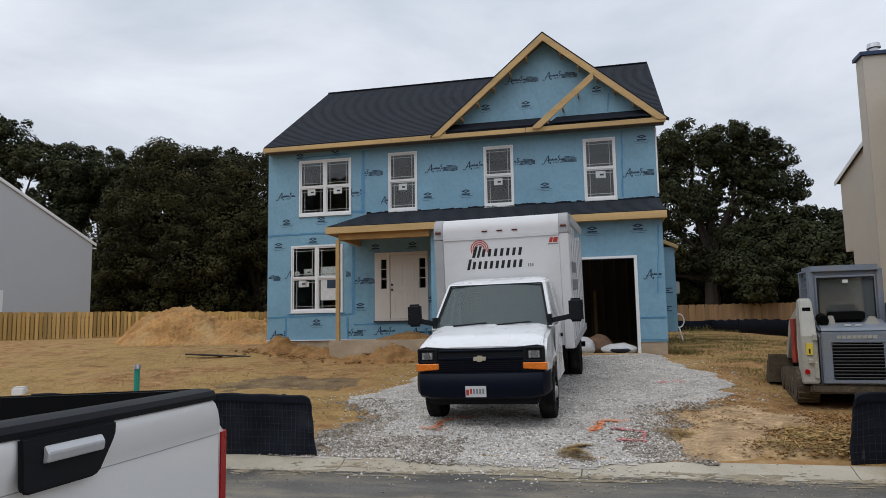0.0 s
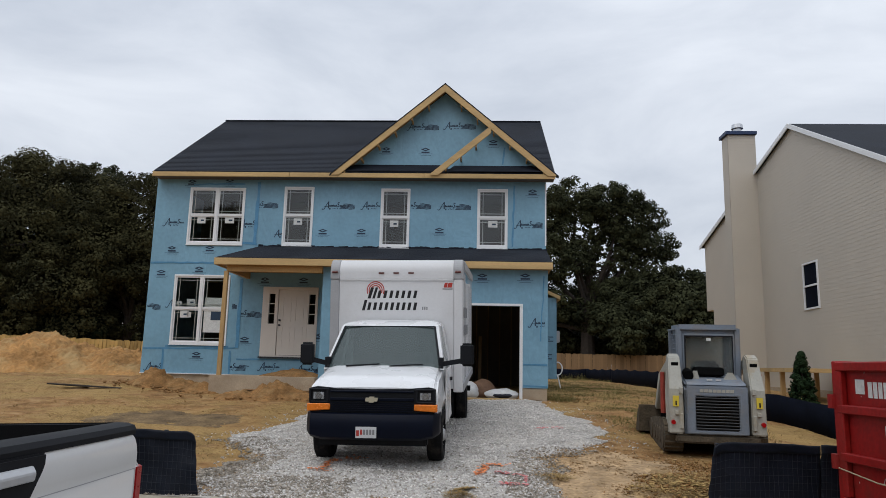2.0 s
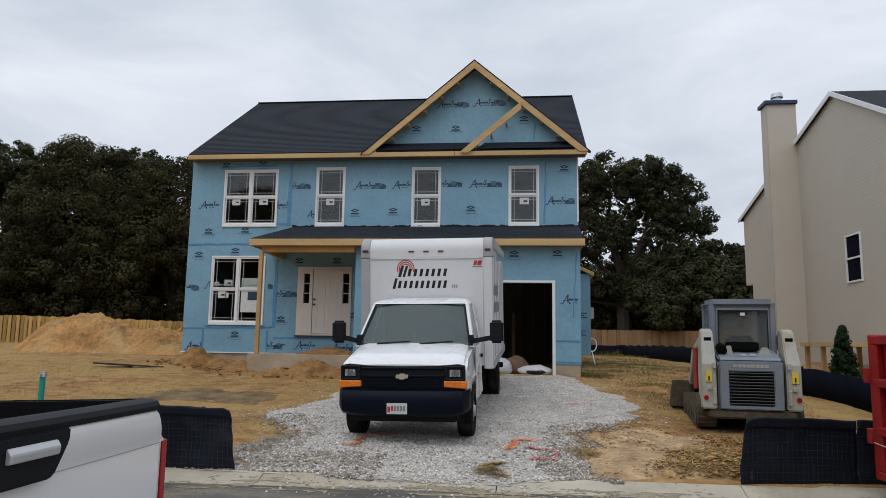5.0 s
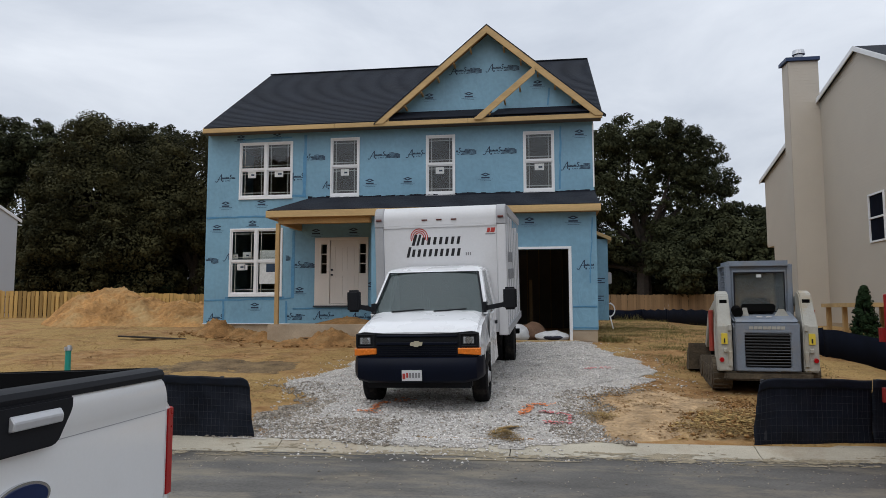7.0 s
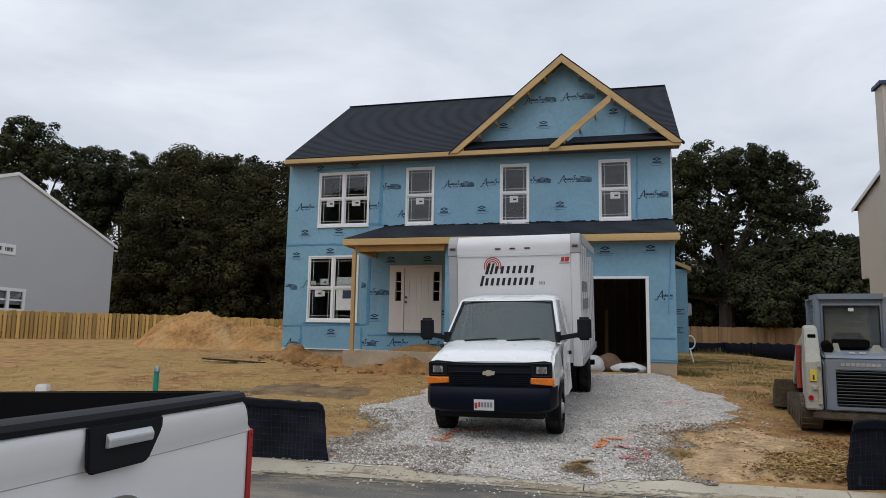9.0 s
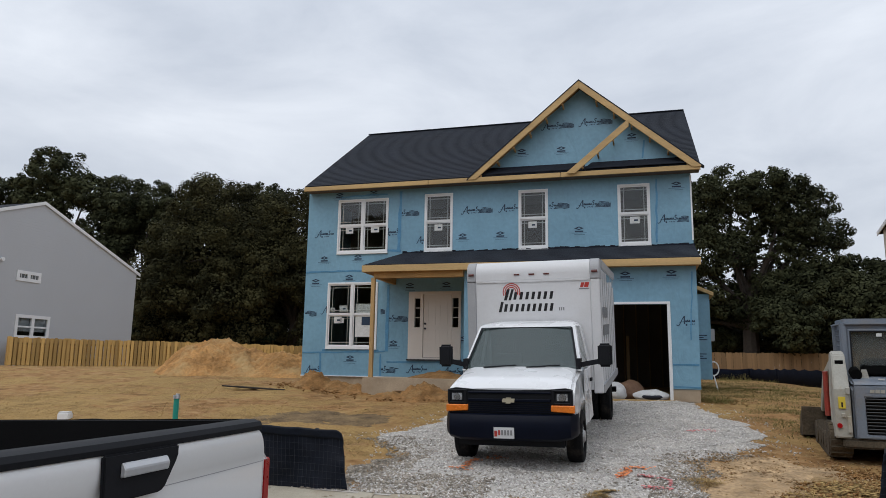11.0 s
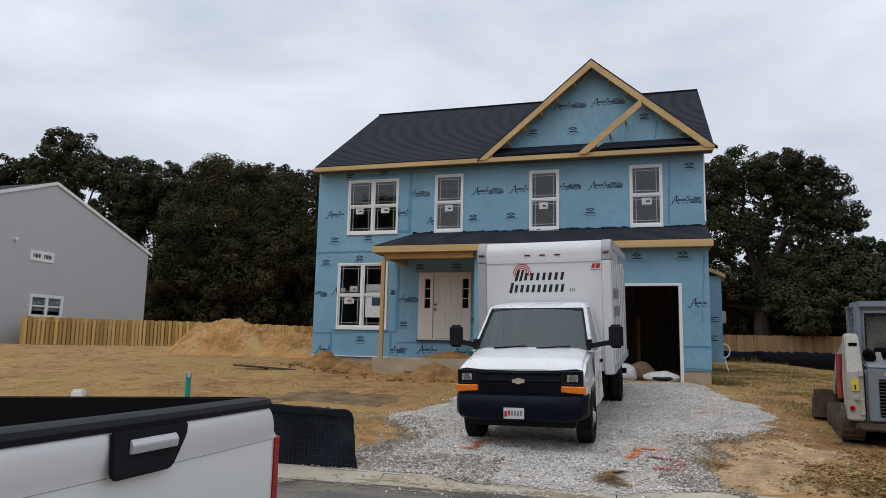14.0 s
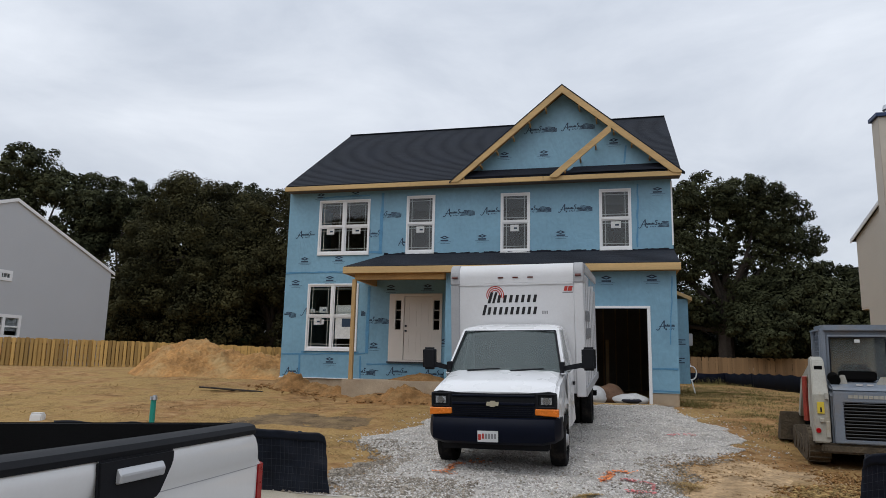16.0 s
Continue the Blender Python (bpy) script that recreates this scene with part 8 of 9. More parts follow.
def paint_mark(name, strokes, mat, label):
    """Sprayed marks lying on the stones."""
    V, F = [], []
    rs = np.random.RandomState(len(label) + int(abs(strokes[0][0]) * 100))
    for ax, ay, bx_, by, w, dens in strokes:
        for _ in range(int(dens * 0.6)):
            f = rs.rand()
            x = ax + (bx_ - ax) * f + rs.normal() * w * 0.42
            y = ay + (by - ay) * f + rs.normal() * w * 0.42
            r = rs.uniform(0.012, 0.03)
            z = rough_land(x, y) + 0.082 + rs.uniform(-0.012, 0.012)
            a = rs.uniform(0, 6.28)
            pts = []
            for k in range(5):
                t_ = a + k * 1.2566
                rr = r * rs.uniform(0.6, 1.2)
                pts.append((x + math.cos(t_) * rr, y + math.sin(t_) * rr, z + rs.uniform(-0.008, 0.008)))
            F.append([len(V) + k for k in range(5)])
            V += pts
    ob = new(name, quads_mesh(name, V, F, mat))
    tagged(ob, label, "paint mark", kind="stuff")


paint_mark("paint_mark", [(-1.18, 11.3, -1.10, 12.0, 0.08, 150), (-1.35, 11.25, -0.98, 11.27, 0.05, 40)], PAINT_ORANGE, "sprayed orange utility mark on the gravel")
paint_mark("paint_mark", [(-0.95, 12.0, -0.72, 12.25, 0.12, 60)], PAINT_ORANGE, "faint sprayed orange mark on the gravel")
paint_mark("paint_mark", [(1.02, 11.25, 1.12, 11.95, 0.09, 170), (1.12, 11.95, 1.45, 11.95, 0.06, 60)], PAINT_ORANGE, "sprayed orange utility mark beside the pink lines")
paint_mark("paint_mark", [(1.2, 11.45, 1.68, 11.45, 0.05, 80), (1.3, 10.9, 1.66, 10.9, 0.06, 60), (1.64, 10.9, 1.68, 11.45, 0.04, 40)], PAINT_PINK, "sprayed pink utility lines on the gravel")
paint_mark("paint_mark", [(2.1, 15.3, 2.6, 15.5, 0.08, 90)], PAINT_PINK, "faint pink mark on the far gravel")
def blades(name, spots, mat, label, seed, category="grass"):
    """Short blades strewn in round patches (x, y, rx, ry, count, length, rise, lift)."""
    rs = np.random.RandomState(seed)
    V = []
    for cx, cy, rx, ry, n, size, rise, lift in spots:
        for _ in range(n):
            a, q = rs.uniform(0, 6.28), math.sqrt(rs.rand()) * rs.uniform(0.6, 1.1)
            x, y = cx + math.cos(a) * q * rx, cy + math.sin(a) * q * ry
            if lift < 0.03 and (in_drive(x, y) > 0 or y < kerb_line(x) + 0.5):
                continue
            if noise.noise((x * 1.3, y * 1.3, seed)) < -0.22:
                continue
            d = rs.uniform(0, 6.28)
            L = size * rs.uniform(0.5, 1.3)
            b = np.array([x, y, rough_land(x, y) + lift * (1 - 0.8 * q * q)])
            e = b + np.array([math.cos(d) * L, math.sin(d) * L, rise * rs.uniform(0.2, 1.2)])
            s = np.array([-math.sin(d), math.cos(d), 0]) * rs.uniform(0.003, 0.006)
            V.append(np.stack([b - s, b + s, e + s * 0.4, e - s * 0.4]))
    tagged(new(name, quads_mesh(name, np.concatenate(V), np.arange(len(V) * 4).reshape(-1, 4), mat)), label, category, kind="stuff")


blades("grass_tuft", [(0.98, 10.52, 0.40, 0.32, 3200, 0.07, 0.015, 0.09)], STRAW, "flattened dead grass in the mouth of the drive", 77)
blades("straw_pile", [(3.6, 11.0, 0.6, 0.5, 700, 0.09, 0.02, 0.11), (3.9, 11.6, 0.7, 0.6, 450, 0.08, 0.02, 0.09), (2.15, 11.5, 0.3, 0.3, 350, 0.08, 0.03, 0.07)], STRAW, "broken straw over the soil lumps beside the drive", 78, "straw")
blades("thin_grass", [(5.2, 17.5, 1.9, 3.2, 11000, 0.06, 0.05, 0.0), (5.0, 24.0, 2.6, 4.0, 9000, 0.07, 0.06, 0.0), (4.0, 30.0, 3.5, 6.0, 7000, 0.09, 0.07, 0.0), (-4.6, 12.3, 1.5, 1.0, 1300, 0.06, 0.03, 0.0), (6.5, 40.0, 4.0, 4.0, 3000, 0.12, 0.12, 0.0)], THIN_GRASS, "thin olive grass between drive and loader", 79)
blades("thin_grass", [(3.15, 20.9, 0.5, 0.45, 500, 0.12, 0.14, 0.0), (6.6, 44.0, 1.6, 1.0, 500, 0.2, 0.35, 0.0)], THIN_GRASS, "weeds growing by the garage corner", 80)


# ---- things in the garage mouth ----
BAG_WHITE = material("white_woven_bag", (0.60, 0.61, 0.62), 0.7, vary=0.08, scale=8, bump=0.3, depth=0.02)
BROWN_PAPER = material("brown_paper_roll", (0.16, 0.09, 0.055), 0.8, vary=0.2, scale=5, bump=0.2)
DARK_CLOTH = material("dark_blue_cloth", (0.015, 0.017, 0.03), 0.9, vary=0.2, bump=0.3)


def sack(name, x, y, sx, sy, sz, mat, label, seed, cat="sack"):
    t = thing(name, pose(x, y, 1.045), label, cat)
    bm = bmesh.new()
    bmesh.ops.create_icosphere(bm, subdivisions=3, radius=1)
    for v in bm.verts:
        n = 1 + 0.16 * noise.noise(v.co * 1.6 + Vector((seed, 0, 0))) + 0.06 * noise.noise(v.co * 5 + Vector((0, seed, 0)))
        v.co = Vector((v.co.x * sx * n, v.co.y * sy * n, max(0, (v.co.z + 0.72)) * sz * n * 0.62))
    part("body", bm, mat, t, smooth=True)
    return t


sack("insulation_bag", 0.60, 20.8, 0.36, 0.3, 0.42, BAG_WHITE, "half-open white insulation bag on the garage floor", 3)
sack("paper_bundle", 1.02, 21.1, 0.40, 0.3, 0.46, BROWN_PAPER, "slumped brown paper bundle on the garage floor", 7, "bundle")
b = sack("insulation_bag", 1.58, 20.75, 0.46, 0.28, 0.26, BAG_WHITE, "white bag with dark cloth spilling out", 11)
bm = bmesh.new()
bmesh.ops.create_icosphere(bm, subdivisions=2, radius=1)
for v in bm.verts:
    n = 1 + 0.15 * noise.noise(v.co * 2)
    v.co = Vector((v.co.x * 0.28 * n + 0.02, v.co.y * 0.14 * n - 0.19, 0.10 + v.co.z * 0.075 * n))
part("cloth", bm, DARK_CLOTH, b, "dark cloth in the mouth of the bag", smooth=True)

# meter and hose on the side bay
t = thing("electric_meter", pose(HX1 + 0.70, 26.2, 3.0), "grey electric meter box on the blue side wall", "meter")
bm = bmesh.new()
bx(bm, -0.02, 0.14, -0.15, 0.15, -0.2, 0.2)
soften(bm, 0.02)
part("body", bm, BOX_GREY, t)
t = thing("coiled_conduit", pose(HX1 + 0.74, 25.9, 1.9), "loop of white conduit by the side wall", "conduit")
bm = bmesh.new()
for k in range(20):
    a0, a1 = k * math.tau / 20, (k + 1) * math.tau / 20
    rod(bm, (0.16 * math.cos(a0), 0, 0.22 * math.sin(a0)), (0.16 * math.cos(a1), 0, 0.22 * math.sin(a1)), 0.022, 0.022, 6)
rod(bm, (-0.15, 0, -0.1), (-0.2, 0.1, 0.9), 0.022, 0.022, 6)
rod(bm, (0, 0, -0.22), (0.1, -0.2, -0.75), 0.022, 0.022, 6)
part("loop", bm, VINYL, t)


# ---- compact track loader ----
# Pale, slightly frosted tint imitates the sky reflected in the cab window.
HAZED_GLASS = glass_material("hazed_loader_glass", (0.40, 0.45, 0.45), 0.16)
HAZED_GLASS.node_tree.nodes["Principled BSDF"].inputs["Transmission Weight"].default_value = 0.9
LOUVRE = material("black_louvre", (0.03, 0.032, 0.036), 0.55, vary=0.15, bump=0.1)


def build_loader():
    g = 0.56
    ld = thing("track_loader", pose(4.84, 13.15, g, 1.5, 0, -6.0) @ Matrix.Diagonal((0.93, 1, 1, 1)), "grey compact track loader with dirty tracks, seen from behind", "loader")
    # tracks
    for s in (-1, 1):
        tk = new("track")
        tk.parent = ld
        prof = []
        for c, r, a0, a1 in (((0.40, 0.27), 0.26, 90, 270), ((1.80, 0.22), 0.21, 270, 450)):
            for k in range(9):
                a = math.radians(a0 + (a1 - a0) * k / 8)
                prof.append((c[0] + r * math.cos(a), c[1] + r * math.sin(a)))
        bm = bmesh.new()
        xa, xb = sorted((s * 0.54, s * 0.86))
        prism(bm, prof, "x", xa, xb)
        part("belt", bm, MUD_RUBBER, tk, "rubber track caked with mud")
        per = []
        for (a, b), (c, d) in zip(prof, prof[1:] + prof[:1]):
            L = math.hypot(c - a, d - b)
            n = max(1, int(L / 0.11))
            for k in range(n):
                per.append((a + (c - a) * k / n, b + (d - b) * k / n, (d - b) / L, -(c - a) / L))
        bm = bmesh.new()
        for y, z, ny, nz in per:
            bar(bm, (xa + 0.01, y - ny * 0.02, z - nz * 0.02), (xb - 0.01, y - ny * 0.02, z - nz * 0.02), 0.05, 0.06, (0, ny, nz))
        part("tread", bm, MUD_RUBBER, tk)
        bm = bmesh.new()
        for y in (0.40, 0.72, 1.02, 1.32, 1.80):
            rod(bm, (s * 0.80, y, 0.24), (s * 0.875, y, 0.24), 0.13 if y not in (0.40, 1.80) else 0.19, None, 14)
        part("roller", bm, MUD_RUBBER, tk)
    # body
    bm = bmesh.new()
    prism(bm, [(0.02, 0.26), (0.10, 0.22), (1.9, 0.25), (1.9, 0.75), (1.1, 0.95), (0.75, 1.16), (0.12, 1.12), (0.0, 1.05)], "x", -0.53, 0.53)
    soften(bm, 0.03)
    part("body", bm, LOADER_GREY, ld)
    # Dark mud colour here carries the shade low between the tracks.
    bm = bmesh.new()
    bx(bm, -0.70, 0.70, -0.045, 0.10, 0.19, 0.335)
    soften(bm, 0.03)
    part("rear_counterweight", bm, MUD_RUBBER, ld, "rear counterweight coloured dark for the shade between the tracks")
    bm = bmesh.new()
    wall_sheet(bm, -0.51, 0.51, 0.34, 1.10, -0.06, 0.03, [(-0.36, 0.36, 0.40, 0.94)])
    soften(bm, 0.015, 2)
    rd = part("rear_door", bm, LOADER_GREY, ld, "blue-grey engine door with louvres")
    bm = bmesh.new()
    bx(bm, -0.36, 0.36, -0.005, 0.01, 0.40, 0.94)
    part("louvre_back", bm, UNDER, rd)
    for k in range(11):
        bm = bmesh.new()
        z = 0.425 + k * 0.048
        bar(bm, (-0.355, -0.035, z), (0.355, -0.035, z), 0.045, 0.012, (0, 0.6, 0.8))
        part("louvre", bm, LOUVRE, rd)
    letter_blocks(rd, -0.29, 1.005, 0.048, (0.06,) * 8, -0.063, LOADER_PALE, 0.1, 0.012)
    bm = bmesh.new()
    prism(bm, [(-0.02, 1.10), (0.05, 1.16), (0.62, 1.30), (0.62, 1.10)], "x", -0.52, 0.52)
    soften(bm, 0.03)
    part("engine_hood", bm, LOADER_GREY, ld)
    for x in (-0.13, 0.02):
        bm = bmesh.new()
        bx(bm, x, x + 0.09, 0.10, 0.12, 1.19, 1.21)
        part("hood_label", bm, LETTER_WHITE, ld)
    bm = bmesh.new()
    rod(bm, (-0.42, 0.18, 1.26), (-0.42, 0.36, 1.30), 0.085, 0.085, 14)
    part("exhaust", bm, UNDER, ld)
    bm = bmesh.new()
    bx(bm, -0.30, 0.22, 0.30, 0.55, 1.26, 1.40)
    soften(bm, 0.02)
    part("intake", bm, UNDER, ld)
    for s in (-1, 1):
        bm = bmesh.new()
        prism(bm, [(0.18, 1.20), (0.42, 1.20), (0.34, 1.32), (0.26, 1.32)], "y", 0.24, 0.27) if s > 0 else prism(bm, [(-0.36, 1.18), (-0.22, 1.18), (-0.26, 1.34), (-0.33, 1.34)], "y", 0.24, 0.27)
        part("lifting_eye", bm, LOADER_PALE, ld)
    # arm towers
    for s in (-1, 1):
        tw = new("arm_tower")
        tw.parent = ld
        xa, xb = sorted((s * 0.56, s * 0.80))
        bm = bmesh.new()
        prism(bm, [(-0.05, 0.34), (0.34, 0.30), (0.42, 0.95), (0.46, 1.58), (0.34, 1.62), (0.20, 1.56), (-0.03, 1.05)], "x", xa, xb)
        for v in bm.verts:
            if v.co.z > 1.2:
                v.co.x = (v.co.x - s * 0.68) * 0.82 + s * 0.665
        soften(bm, 0.02, 2)
        part("tower_plate", bm, LOADER_PALE, tw, "pale grey arm tower")
        bm = bmesh.new()
        c = s * 0.665
        bar(bm, (c, 0.135, 1.475), (c, 0.145, 1.40), 0.12, 0.012, (0, 1, 0))
        part("tower_slot", bm, UNDER, tw)
        bm = bmesh.new()
        bx(bm, s * 0.69 - 0.05, s * 0.69 + 0.05, -0.062, -0.035, 0.77, 0.94)
        part("warning_label", bm, YELLOW, tw, "yellow warning label")
        bm = bmesh.new()
        bx(bm, s * 0.69 - 0.012, s * 0.69 + 0.012, -0.066, -0.063, 0.79, 0.86)
        part("label_bar", bm, LETTER_BLACK, tw)
        bm = bmesh.new()
        c = s * 0.74
        rod(bm, (c, -0.085, 0.52), (c, -0.045, 0.52), 0.035, 0.04, 12)
        part("rear_lamp", bm, RED_LENS, tw, "round red rear lamp")
        for x, z0, z1 in ((s * 0.60, 0.42, 0.66), (s * 0.60, 0.98, 1.08), (s * 0.68, 0.64, 0.70)):
            bm = bmesh.new()
            bx(bm, x - 0.03, x + 0.03, -0.085, -0.035, z0, z1)
            soften(bm, 0.008, 1)
            part("hinge_block", bm, LOADER_PALE, tw)
        bm = bmesh.new()
        prism(bm, [(0.36, 1.60), (0.30, 1.45), (1.6, 1.12), (2.15, 0.55), (2.28, 0.60), (1.72, 1.24)], "x", *sorted((s * 0.60, s * 0.72)))
        soften(bm, 0.012, 1)
        part("lift_arm", bm, LOADER_PALE, tw)
        bm = bmesh.new()
        rod(bm, (s * 0.74, 0.55, 0.72), (s * 0.70, 1.45, 1.10), 0.045, 0.03, 10)
        rod(bm, (s * 0.84, 0.42, 1.30), (s * 0.82, 0.50, 0.62), 0.04, 0.05, 8)
        part("ram", bm, LOADER_RED, tw, "red-painted hydraulic ram")
    # cab
    cb = new("cab")
    cb.parent = ld
    zb, zt = 1.15, 2.06
    for x in (-0.505, 0.505):
        for y0, y1 in ((0.50, 0.62), (1.30, 1.40)):
            bm = bmesh.new()
            bx(bm, x - 0.055, x + 0.055, y0, y1, zb, zt)
            soften(bm, 0.02)
            part("cab_post", bm, LOADER_GREY, cb)
    bm = bmesh.new()
    bx(bm, -0.565, 0.565, 0.46, 1.50, zt - 0.10, zt + 0.06)
    soften(bm, 0.07, 4)
    part("cab_roof", bm, LOADER_GREY, cb)
    bm = bmesh.new()
    wall_sheet(bm, -0.45, 0.45, zb, zt - 0.10, 0.49, 0.54, [(-0.415, 0.415, zb + 0.12, zt - 0.14)])
    soften(bm, 0.012, 1)
    part("rear_window_frame", bm, LOADER_GREY, cb)
    bm = bmesh.new()
    bx(bm, -0.42, 0.42, 0.545, 0.552, zb + 0.13, zt - 0.15)
    gl = part("rear_window", bm, HAZED_GLASS, cb, "rear window with a pale haze in place of reflected sky")
    gl.visible_shadow = False
    bm = bmesh.new()
    wall_sheet(bm, -0.425, 0.425, zb + 0.11, zt - 0.13, 0.482, 0.489, [(-0.405, 0.405, zb + 0.13, zt - 0.15)])
    part("window_seal", bm, BLACK_TRIM, cb)
    bm = bmesh.new()
    bx(bm, -0.04, 0.04, 0.475, 0.481, zt - 0.22, zt - 0.17)
    part("label", bm, STICKER, cb)
    for s in (-1, 1):
        bm = bmesh.new()
        for k in range(6):
            y = 0.66 + k * 0.105
            bx(bm, s * 0.505 - 0.008, s * 0.505 + 0.008, y, y + 0.012, zb + 0.1, zt - 0.1)
        for k in range(9):
            z = zb + 0.12 + k * 0.085
            bx(bm, s * 0.505 - 0.007, s * 0.505 + 0.007, 0.62, 1.30, z, z + 0.012)
        part("side_screen", bm, LOADER_GREY, cb, "steel side mesh")
        bm = bmesh.new()
        bx(bm, s * 0.505 - 0.03, s * 0.505 + 0.03, 0.62, 1.30, 0.95, zb + 0.12)
        part("side_panel", bm, LOADER_GREY, cb)
    bm = bmesh.new()
    bx(bm, -0.25, 0.25, 0.78, 0.90, 1.0, 1.50)
    bx(bm, -0.28, 0.28, 0.75, 1.25, 0.95, 1.1)
    soften(bm, 0.05)
    part("seat", bm, SEAT, cb)
    # bucket
    bk = new("bucket")
    bk.parent = ld
    bm = bmesh.new()
    sec = [(2.25, 0.62), (2.30, 0.12), (2.95, 0.04), (2.95, 0.06), (2.34, 0.16), (2.30, 0.62)]
    prism(bm, sec, "x", -1.05, 1.05)
    for s in (-1, 1):
        prism(bm, [(2.27, 0.60), (2.31, 0.13), (2.92, 0.05), (2.60, 0.45)], "x", *sorted((s * 1.01, s * 1.045)))
    part("bucket_shell", bm, MUD_RUBBER, bk, "worn muddy steel bucket")
    bm = bmesh.new()
    bx(bm, -0.62, 0.62, 2.12, 2.245, 0.25, 0.62)
    part("quick_coupler", bm, UNDER, bk)


build_loader()


# ---- roll-off skip ----
def build_skip():
    yaw = 5.0
    sk = thing("rolloff_skip", pose(5.30, 8.80, STREET + 0.03, 0, 0, yaw), "scuffed red steel roll-off skip standing on the street by the kerb", "skip")
    L, HWD, Z0, Z1 = 6.4, 1.19, 0.30, 1.86
    # shell
    bm = bmesh.new()
    bx(bm, 0.06, L, HWD - 0.12, HWD - 0.08, Z0, Z1 - 0.05)
    part("side_plate", bm, DUMP_RED, sk)
    bm = bmesh.new()
    bx(bm, 0.06, L, -HWD + 0.08, -HWD + 0.12, Z0, Z1 - 0.05)
    part("side_plate", bm, DUMP_RED, sk)
    bm = bmesh.new()
    bx(bm, 0.06, L, -HWD + 0.13, HWD - 0.13, Z0 - 0.02, Z0 + 0.03)
    part("floor_plate", bm, DUMP_DARK, sk)
    bm = bmesh.new()
    bx(bm, L - 0.05, L, -HWD + 0.08, HWD - 0.08, Z0, Z1 - 0.05)
    part("front_plate", bm, DUMP_RED, sk)
    for s in (-1, 1):
        bm = bmesh.new()
        bx(bm, -0.02, L + 0.02, *sorted((s * (HWD - 0.17), s * HWD)), Z1 - 0.10, Z1)
        soften(bm, 0.012, 1)
        part("top_rail", bm, DUMP_RED, sk)
        bm = bmesh.new()
        bx(bm, 0.05, L, *sorted((s * (HWD - 0.14), s * (HWD - 0.01))), Z0 - 0.05, Z0 + 0.10)
        soften(bm, 0.012, 1)
        part("bottom_rail", bm, DUMP_RED, sk)
        for k in range(10):
            x = 0.62 + k * 0.62
            bm = bmesh.new()
            bx(bm, x, x + 0.13, *sorted((s * (HWD - 0.085), s * (HWD - 0.012))), Z0 + 0.102, Z1 - 0.102)
            soften(bm, 0.012, 1)
            part("side_rib", bm, DUMP_RED, sk)
        bm = bmesh.new()
        bx(bm, -0.03, 0.22, *sorted((s * (HWD - 0.10), s * (HWD + 0.005))), Z0 - 0.05, Z1 + 0.006)
        soften(bm, 0.012, 1)
        part("corner_post", bm, DUMP_RED, sk)
        bm = bmesh.new()
        bx(bm, 0.1, L, *sorted((s * 0.50, s * 0.56)), 0.10, Z0 - 0.02)
        part("skid_rail", bm, DUMP_DARK, sk)
        for x in (0.35, L - 0.5):
            w = new("roller_wheel")
            w.parent = sk
            bm = bmesh.new()
            rod(bm, (x, s * 0.70, 0.10), (x, s * 0.95, 0.10), 0.13, 0.13, 18)
            part("drum", bm, DUMP_DARK, w)
            bm = bmesh.new()
            bx(bm, x - 0.12, x + 0.12, *sorted((s * 0.66, s * 0.695)), 0.08, Z0 - 0.04)
            bx(bm, x - 0.12, x + 0.12, *sorted((s * 0.955, s * 0.985)), 0.08, Z0 - 0.04)
            part("bracket", bm, DUMP_DARK, w)
    # end door
    dr = new("end_door")
    dr.parent = sk
    bm = bmesh.new()
    bx(bm, 0.02, 0.06, -HWD + 0.11, HWD - 0.11, Z0 - 0.02, Z1 - 0.04)
    part("door_plate", bm, DUMP_RED, dr)
    for z0, z1 in ((Z1 - 0.11, Z1 - 0.005), (1.27, 1.37), (0.74, 0.84), (Z0 - 0.04, Z0 + 0.05)):
        bm = bmesh.new()
        bx(bm, -0.06, 0.018, -HWD + 0.12, HWD - 0.11, z0, z1)
        soften(bm, 0.012, 1)
        part("door_rail", bm, DUMP_RED, dr)
    for y in (-HWD + 0.16, HWD - 0.16):
        bm = bmesh.new()
        bx(bm, -0.055, 0.017, y - 0.05, y + 0.05, Z0 + 0.052, Z1 - 0.112)
        soften(bm, 0.01, 1)
        part("door_stile", bm, DUMP_RED, dr)
    for z in (1.55, 1.02, 0.55):
        bm = bmesh.new()
        bx(bm, -0.075, 0.10, -HWD - 0.03, -HWD + 0.13, z - 0.13, z + 0.13)
        soften(bm, 0.012, 1)
        hg = part("hinge", bm, DUMP_RED, dr)
        bm = bmesh.new()
        rod(bm, (-0.04, -HWD - 0.035, z - 0.19), (-0.04, -HWD - 0.035, z + 0.19), 0.03, 0.03, 10)
        part("hinge_pin", bm, DUMP_RED, hg)
    for z in (1.40, 0.72):
        bm = bmesh.new()
        rod(bm, (-0.02, HWD + 0.02, z - 0.08), (-0.02, HWD + 0.02, z + 0.08), 0.06, 0.06, 10)
        part("latch", bm, DUMP_RED, dr)
    bm = bmesh.new()
    pts = [(-0.075, HWD - 0.1, 0.66), (-0.085, 0.4, 0.60), (-0.085, -0.2, 0.60), (-0.075, -HWD + 0.2, 0.45)]
    for a, b in zip(pts, pts[1:]):
        rod(bm, a, b, 0.008, 0.008, 6)
    part("chain", bm, LOADER_DIRTY, dr)
    # stencilled sign as plain blocks, read along the door from the kerb side
    sg = new("stencil")
    sg.parent = dr
    sg["label"] = "worn white stencilled company words shown as plain blocks"

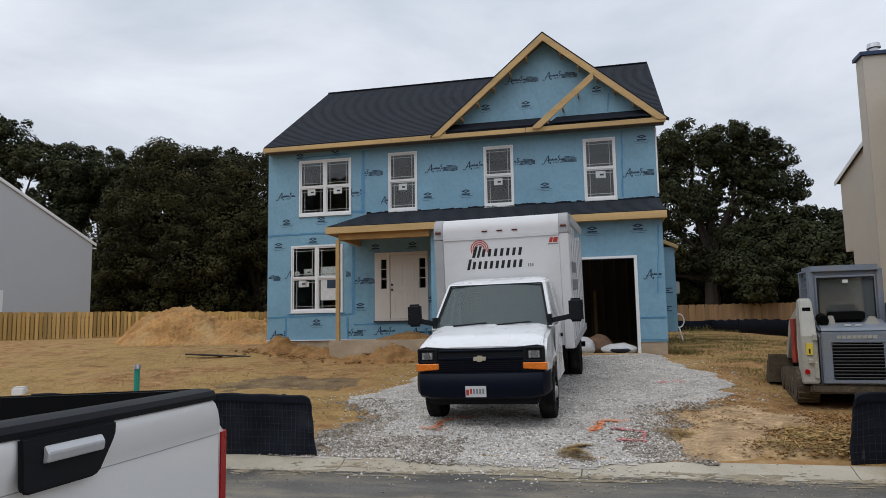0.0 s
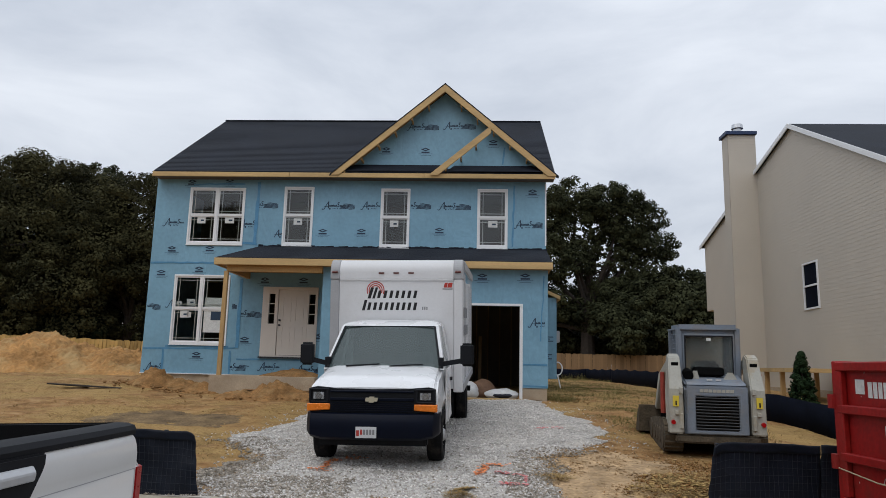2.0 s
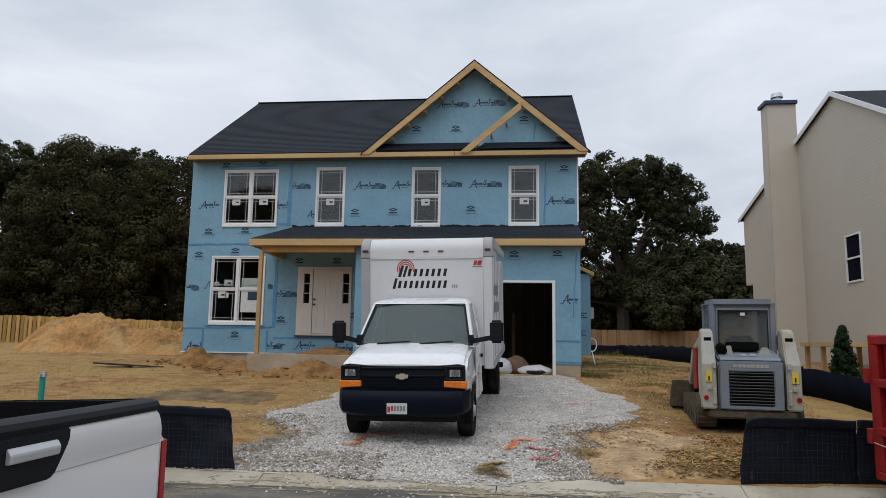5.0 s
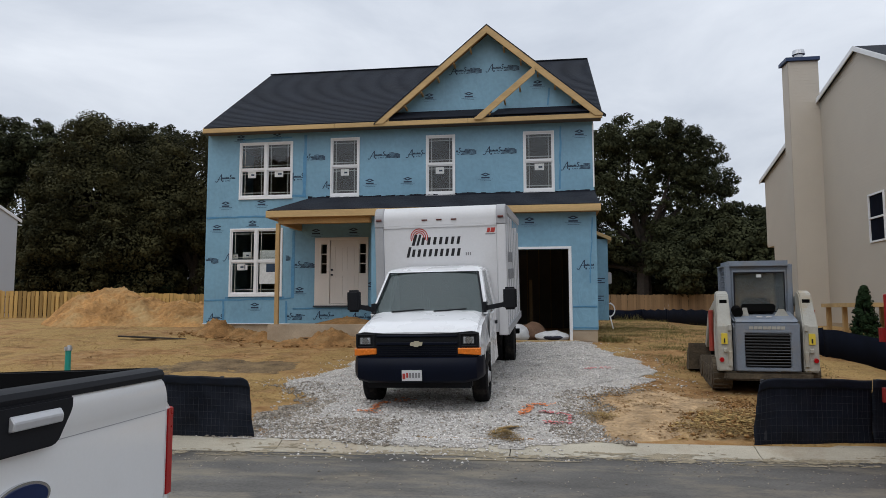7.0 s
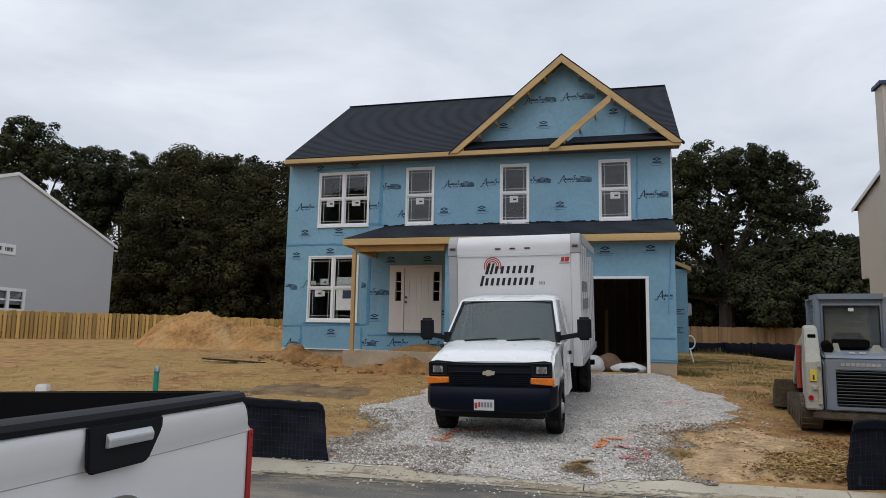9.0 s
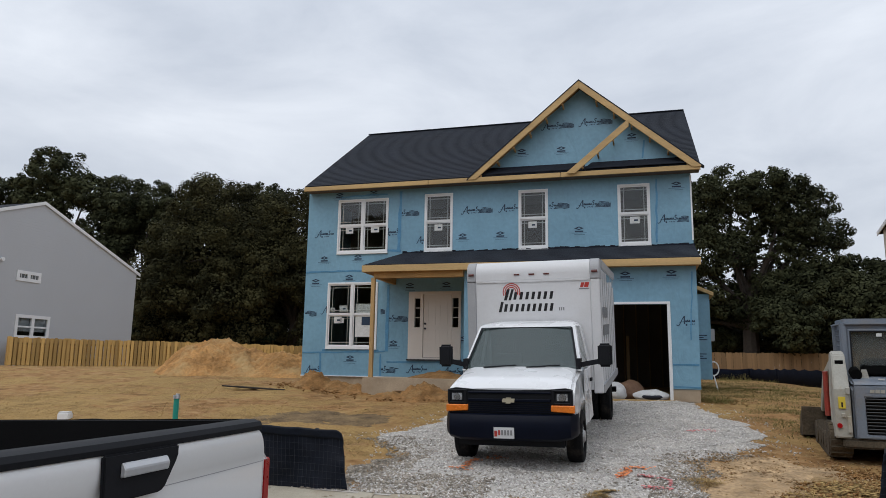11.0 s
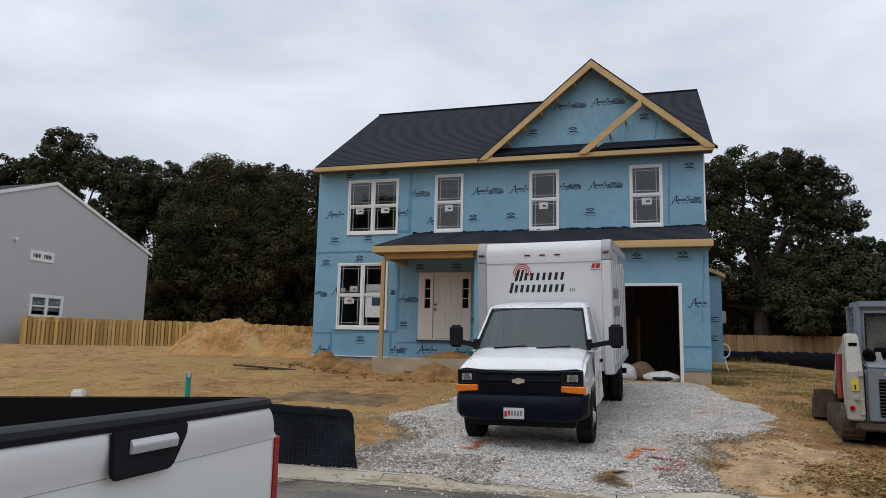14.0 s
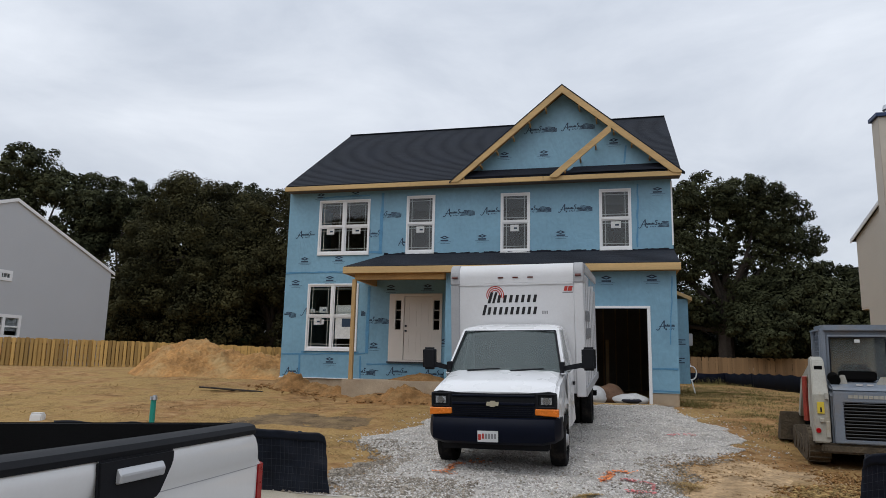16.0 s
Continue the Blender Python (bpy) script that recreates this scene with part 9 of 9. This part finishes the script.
    def row(y0, z0, h, widths, gap):
        y = y0
        for w in widths:
            if w > 0:
                bm = bmesh.new()
                bx(bm, 0.014, 0.0185, y - w, y, z0, z0 + h)
                part("letter_block", bm, LETTER_WHITE, sg)
            y -= abs(w) + gap
    row(0.60, 1.465, 0.17, (0.07, 0.065, 0.065, 0.055, 0.06, -0.04, 0.07, 0.07, 0.055, 0.055, 0.06, 0.07, -0.04, 0.10, 0.07, 0.065, 0.06, 0.06), 0.021)
    row(0.36, 1.03, 0.155, (0.08, 0.05, 0.08, -0.03, 0.08, 0.08, 0.05, -0.03, 0.08, 0.08, 0.08, 0.08), 0.02)
    bm = bmesh.new()
    bx(bm, 0.013, 0.0185, 0.66, 0.82, 1.50, 1.66)
    part("sign_patch", bm, LETTER_WHITE, sg)
    rs = random.Random(17)
    for k in range(16):
        y, z = rs.uniform(-0.95, 0.9), rs.choice((1.42, 0.92, 1.72, 0.62)) + rs.uniform(-0.08, 0.08)
        bm = bmesh.new()
        bar(bm, (0.018, y, z), (0.018, y + rs.uniform(-0.06, 0.06), z + rs.uniform(-0.10, 0.02)), 0.004, rs.uniform(0.004, 0.012), (1, 0, 0))
        part("scratch", bm, STICKER, dr, "bare pale scratch in the red paint")
    for k in range(14):
        x, z = rs.uniform(0.7, 3.0), rs.uniform(0.7, 1.6)
        bm = bmesh.new()
        bar(bm, (x, -HWD + 0.079, z), (x + rs.uniform(-0.12, 0.12), -HWD + 0.079, z + rs.uniform(-0.05, 0.15)), 0.004, 0.005, (0, 1, 0))
        part("scratch", bm, LOADER_DIRTY, sk, "faint pale scratch in the red paint")
    for x in (3.0, 3.25, 3.5):
        bm = bmesh.new()
        bx(bm, x, x + 0.16, -HWD + 0.078, -HWD + 0.082, 1.35, 1.58)
        part("side_letter_block", bm, LETTER_WHITE, sg)


build_skip()


# ---- planting by the beige house ----
def cone_shrub(x, y, h, r):
    rs = np.random.RandomState(31)
    clumps = []
    for k in range(160):
        f = rs.rand()
        a = rs.rand() * 6.28
        rr = r * (1 - f) ** 0.8 * rs.uniform(0.5, 0.95)
        clumps.append((math.cos(a) * rr, math.sin(a) * rr, 0.1 + f * h * 0.92, 0.10))
    t = thing("conical_shrub", pose(x, y, land(x, y)), "small dark green cone-shaped evergreen shrub", "shrub")
    bm = bmesh.new()
    rod(bm, (0, 0, -0.1), (0, 0, h * 0.8), 0.04, 0.01, 6)
    part("trunk", bm, BARK, t)
    new("foliage", leaf_cloud(31, clumps, 9000, 0.035, LEAF_CONE, "foliage")).parent = t


cone_shrub(10.1, 22.0, 1.55, 0.42)


def yellow_bush(x, y, h, seed):
    """A young birch-like tree: several upright stems with a thin, airy crown."""
    rs = np.random.RandomState(seed)
    t = thing("yellowing_tree", pose(x, y, land(x, y)), "slender yellowing young tree in front of the white porch", "tree")
    bm = bmesh.new()
    clumps = []
    for k in range(8):
        a = k * 0.79 + rs.uniform(-0.3, 0.3)
        tip = (math.cos(a) * rs.uniform(0.25, 0.75), math.sin(a) * rs.uniform(0.25, 0.6), h * rs.uniform(0.75, 1.0))
        rod(bm, (math.cos(a) * 0.06, math.sin(a) * 0.06, -0.05), tip, 0.03, 0.006, 6)
        for f in np.linspace(0.35, 1.0, 9):
            clumps.append((tip[0] * f + rs.normal() * 0.13, tip[1] * f + rs.normal() * 0.13, tip[2] * f, rs.uniform(0.09, 0.2)))
    part("trunk", bm, BARK, t)
    new("crown", leaf_cloud(seed, clumps, 7000, 0.028, LEAF_YEL)).parent = t


yellow_bush(12.75, 15.4, 3.35, 71)
yellow_bush(13.75, 15.6, 3.45, 83)
t = thing("rocking_chair", pose(12.75, 18.5, 1.75, 0, 0, 30), "white slatted rocking chair on the porch", "chair")
for k in range(6):
    bm = bmesh.new()
    bar(bm, (-0.25 + k * 0.1, 0.22, 0.42), (-0.25 + k * 0.1, 0.38, 1.1), 0.05, 0.02, (0, 1, 0))
    part("back_slat", bm, VINYL, t)
bm = bmesh.new()
bx(bm, -0.29, 0.29, -0.25, 0.25, 0.40, 0.43)
part("seat", bm, VINYL, t)
for x in (-0.27, 0.27):
    for y in (-0.22, 0.22):
        bm = bmesh.new()
        bx(bm, x - 0.025, x + 0.025, y - 0.025, y + 0.025, 0.03, 0.40)
        part("leg", bm, VINYL, t)
    bm = bmesh.new()
    bar(bm, (x, -0.4, 0.05), (x, 0.45, 0.05), 0.03, 0.04)
    part("runner", bm, VINYL, t)
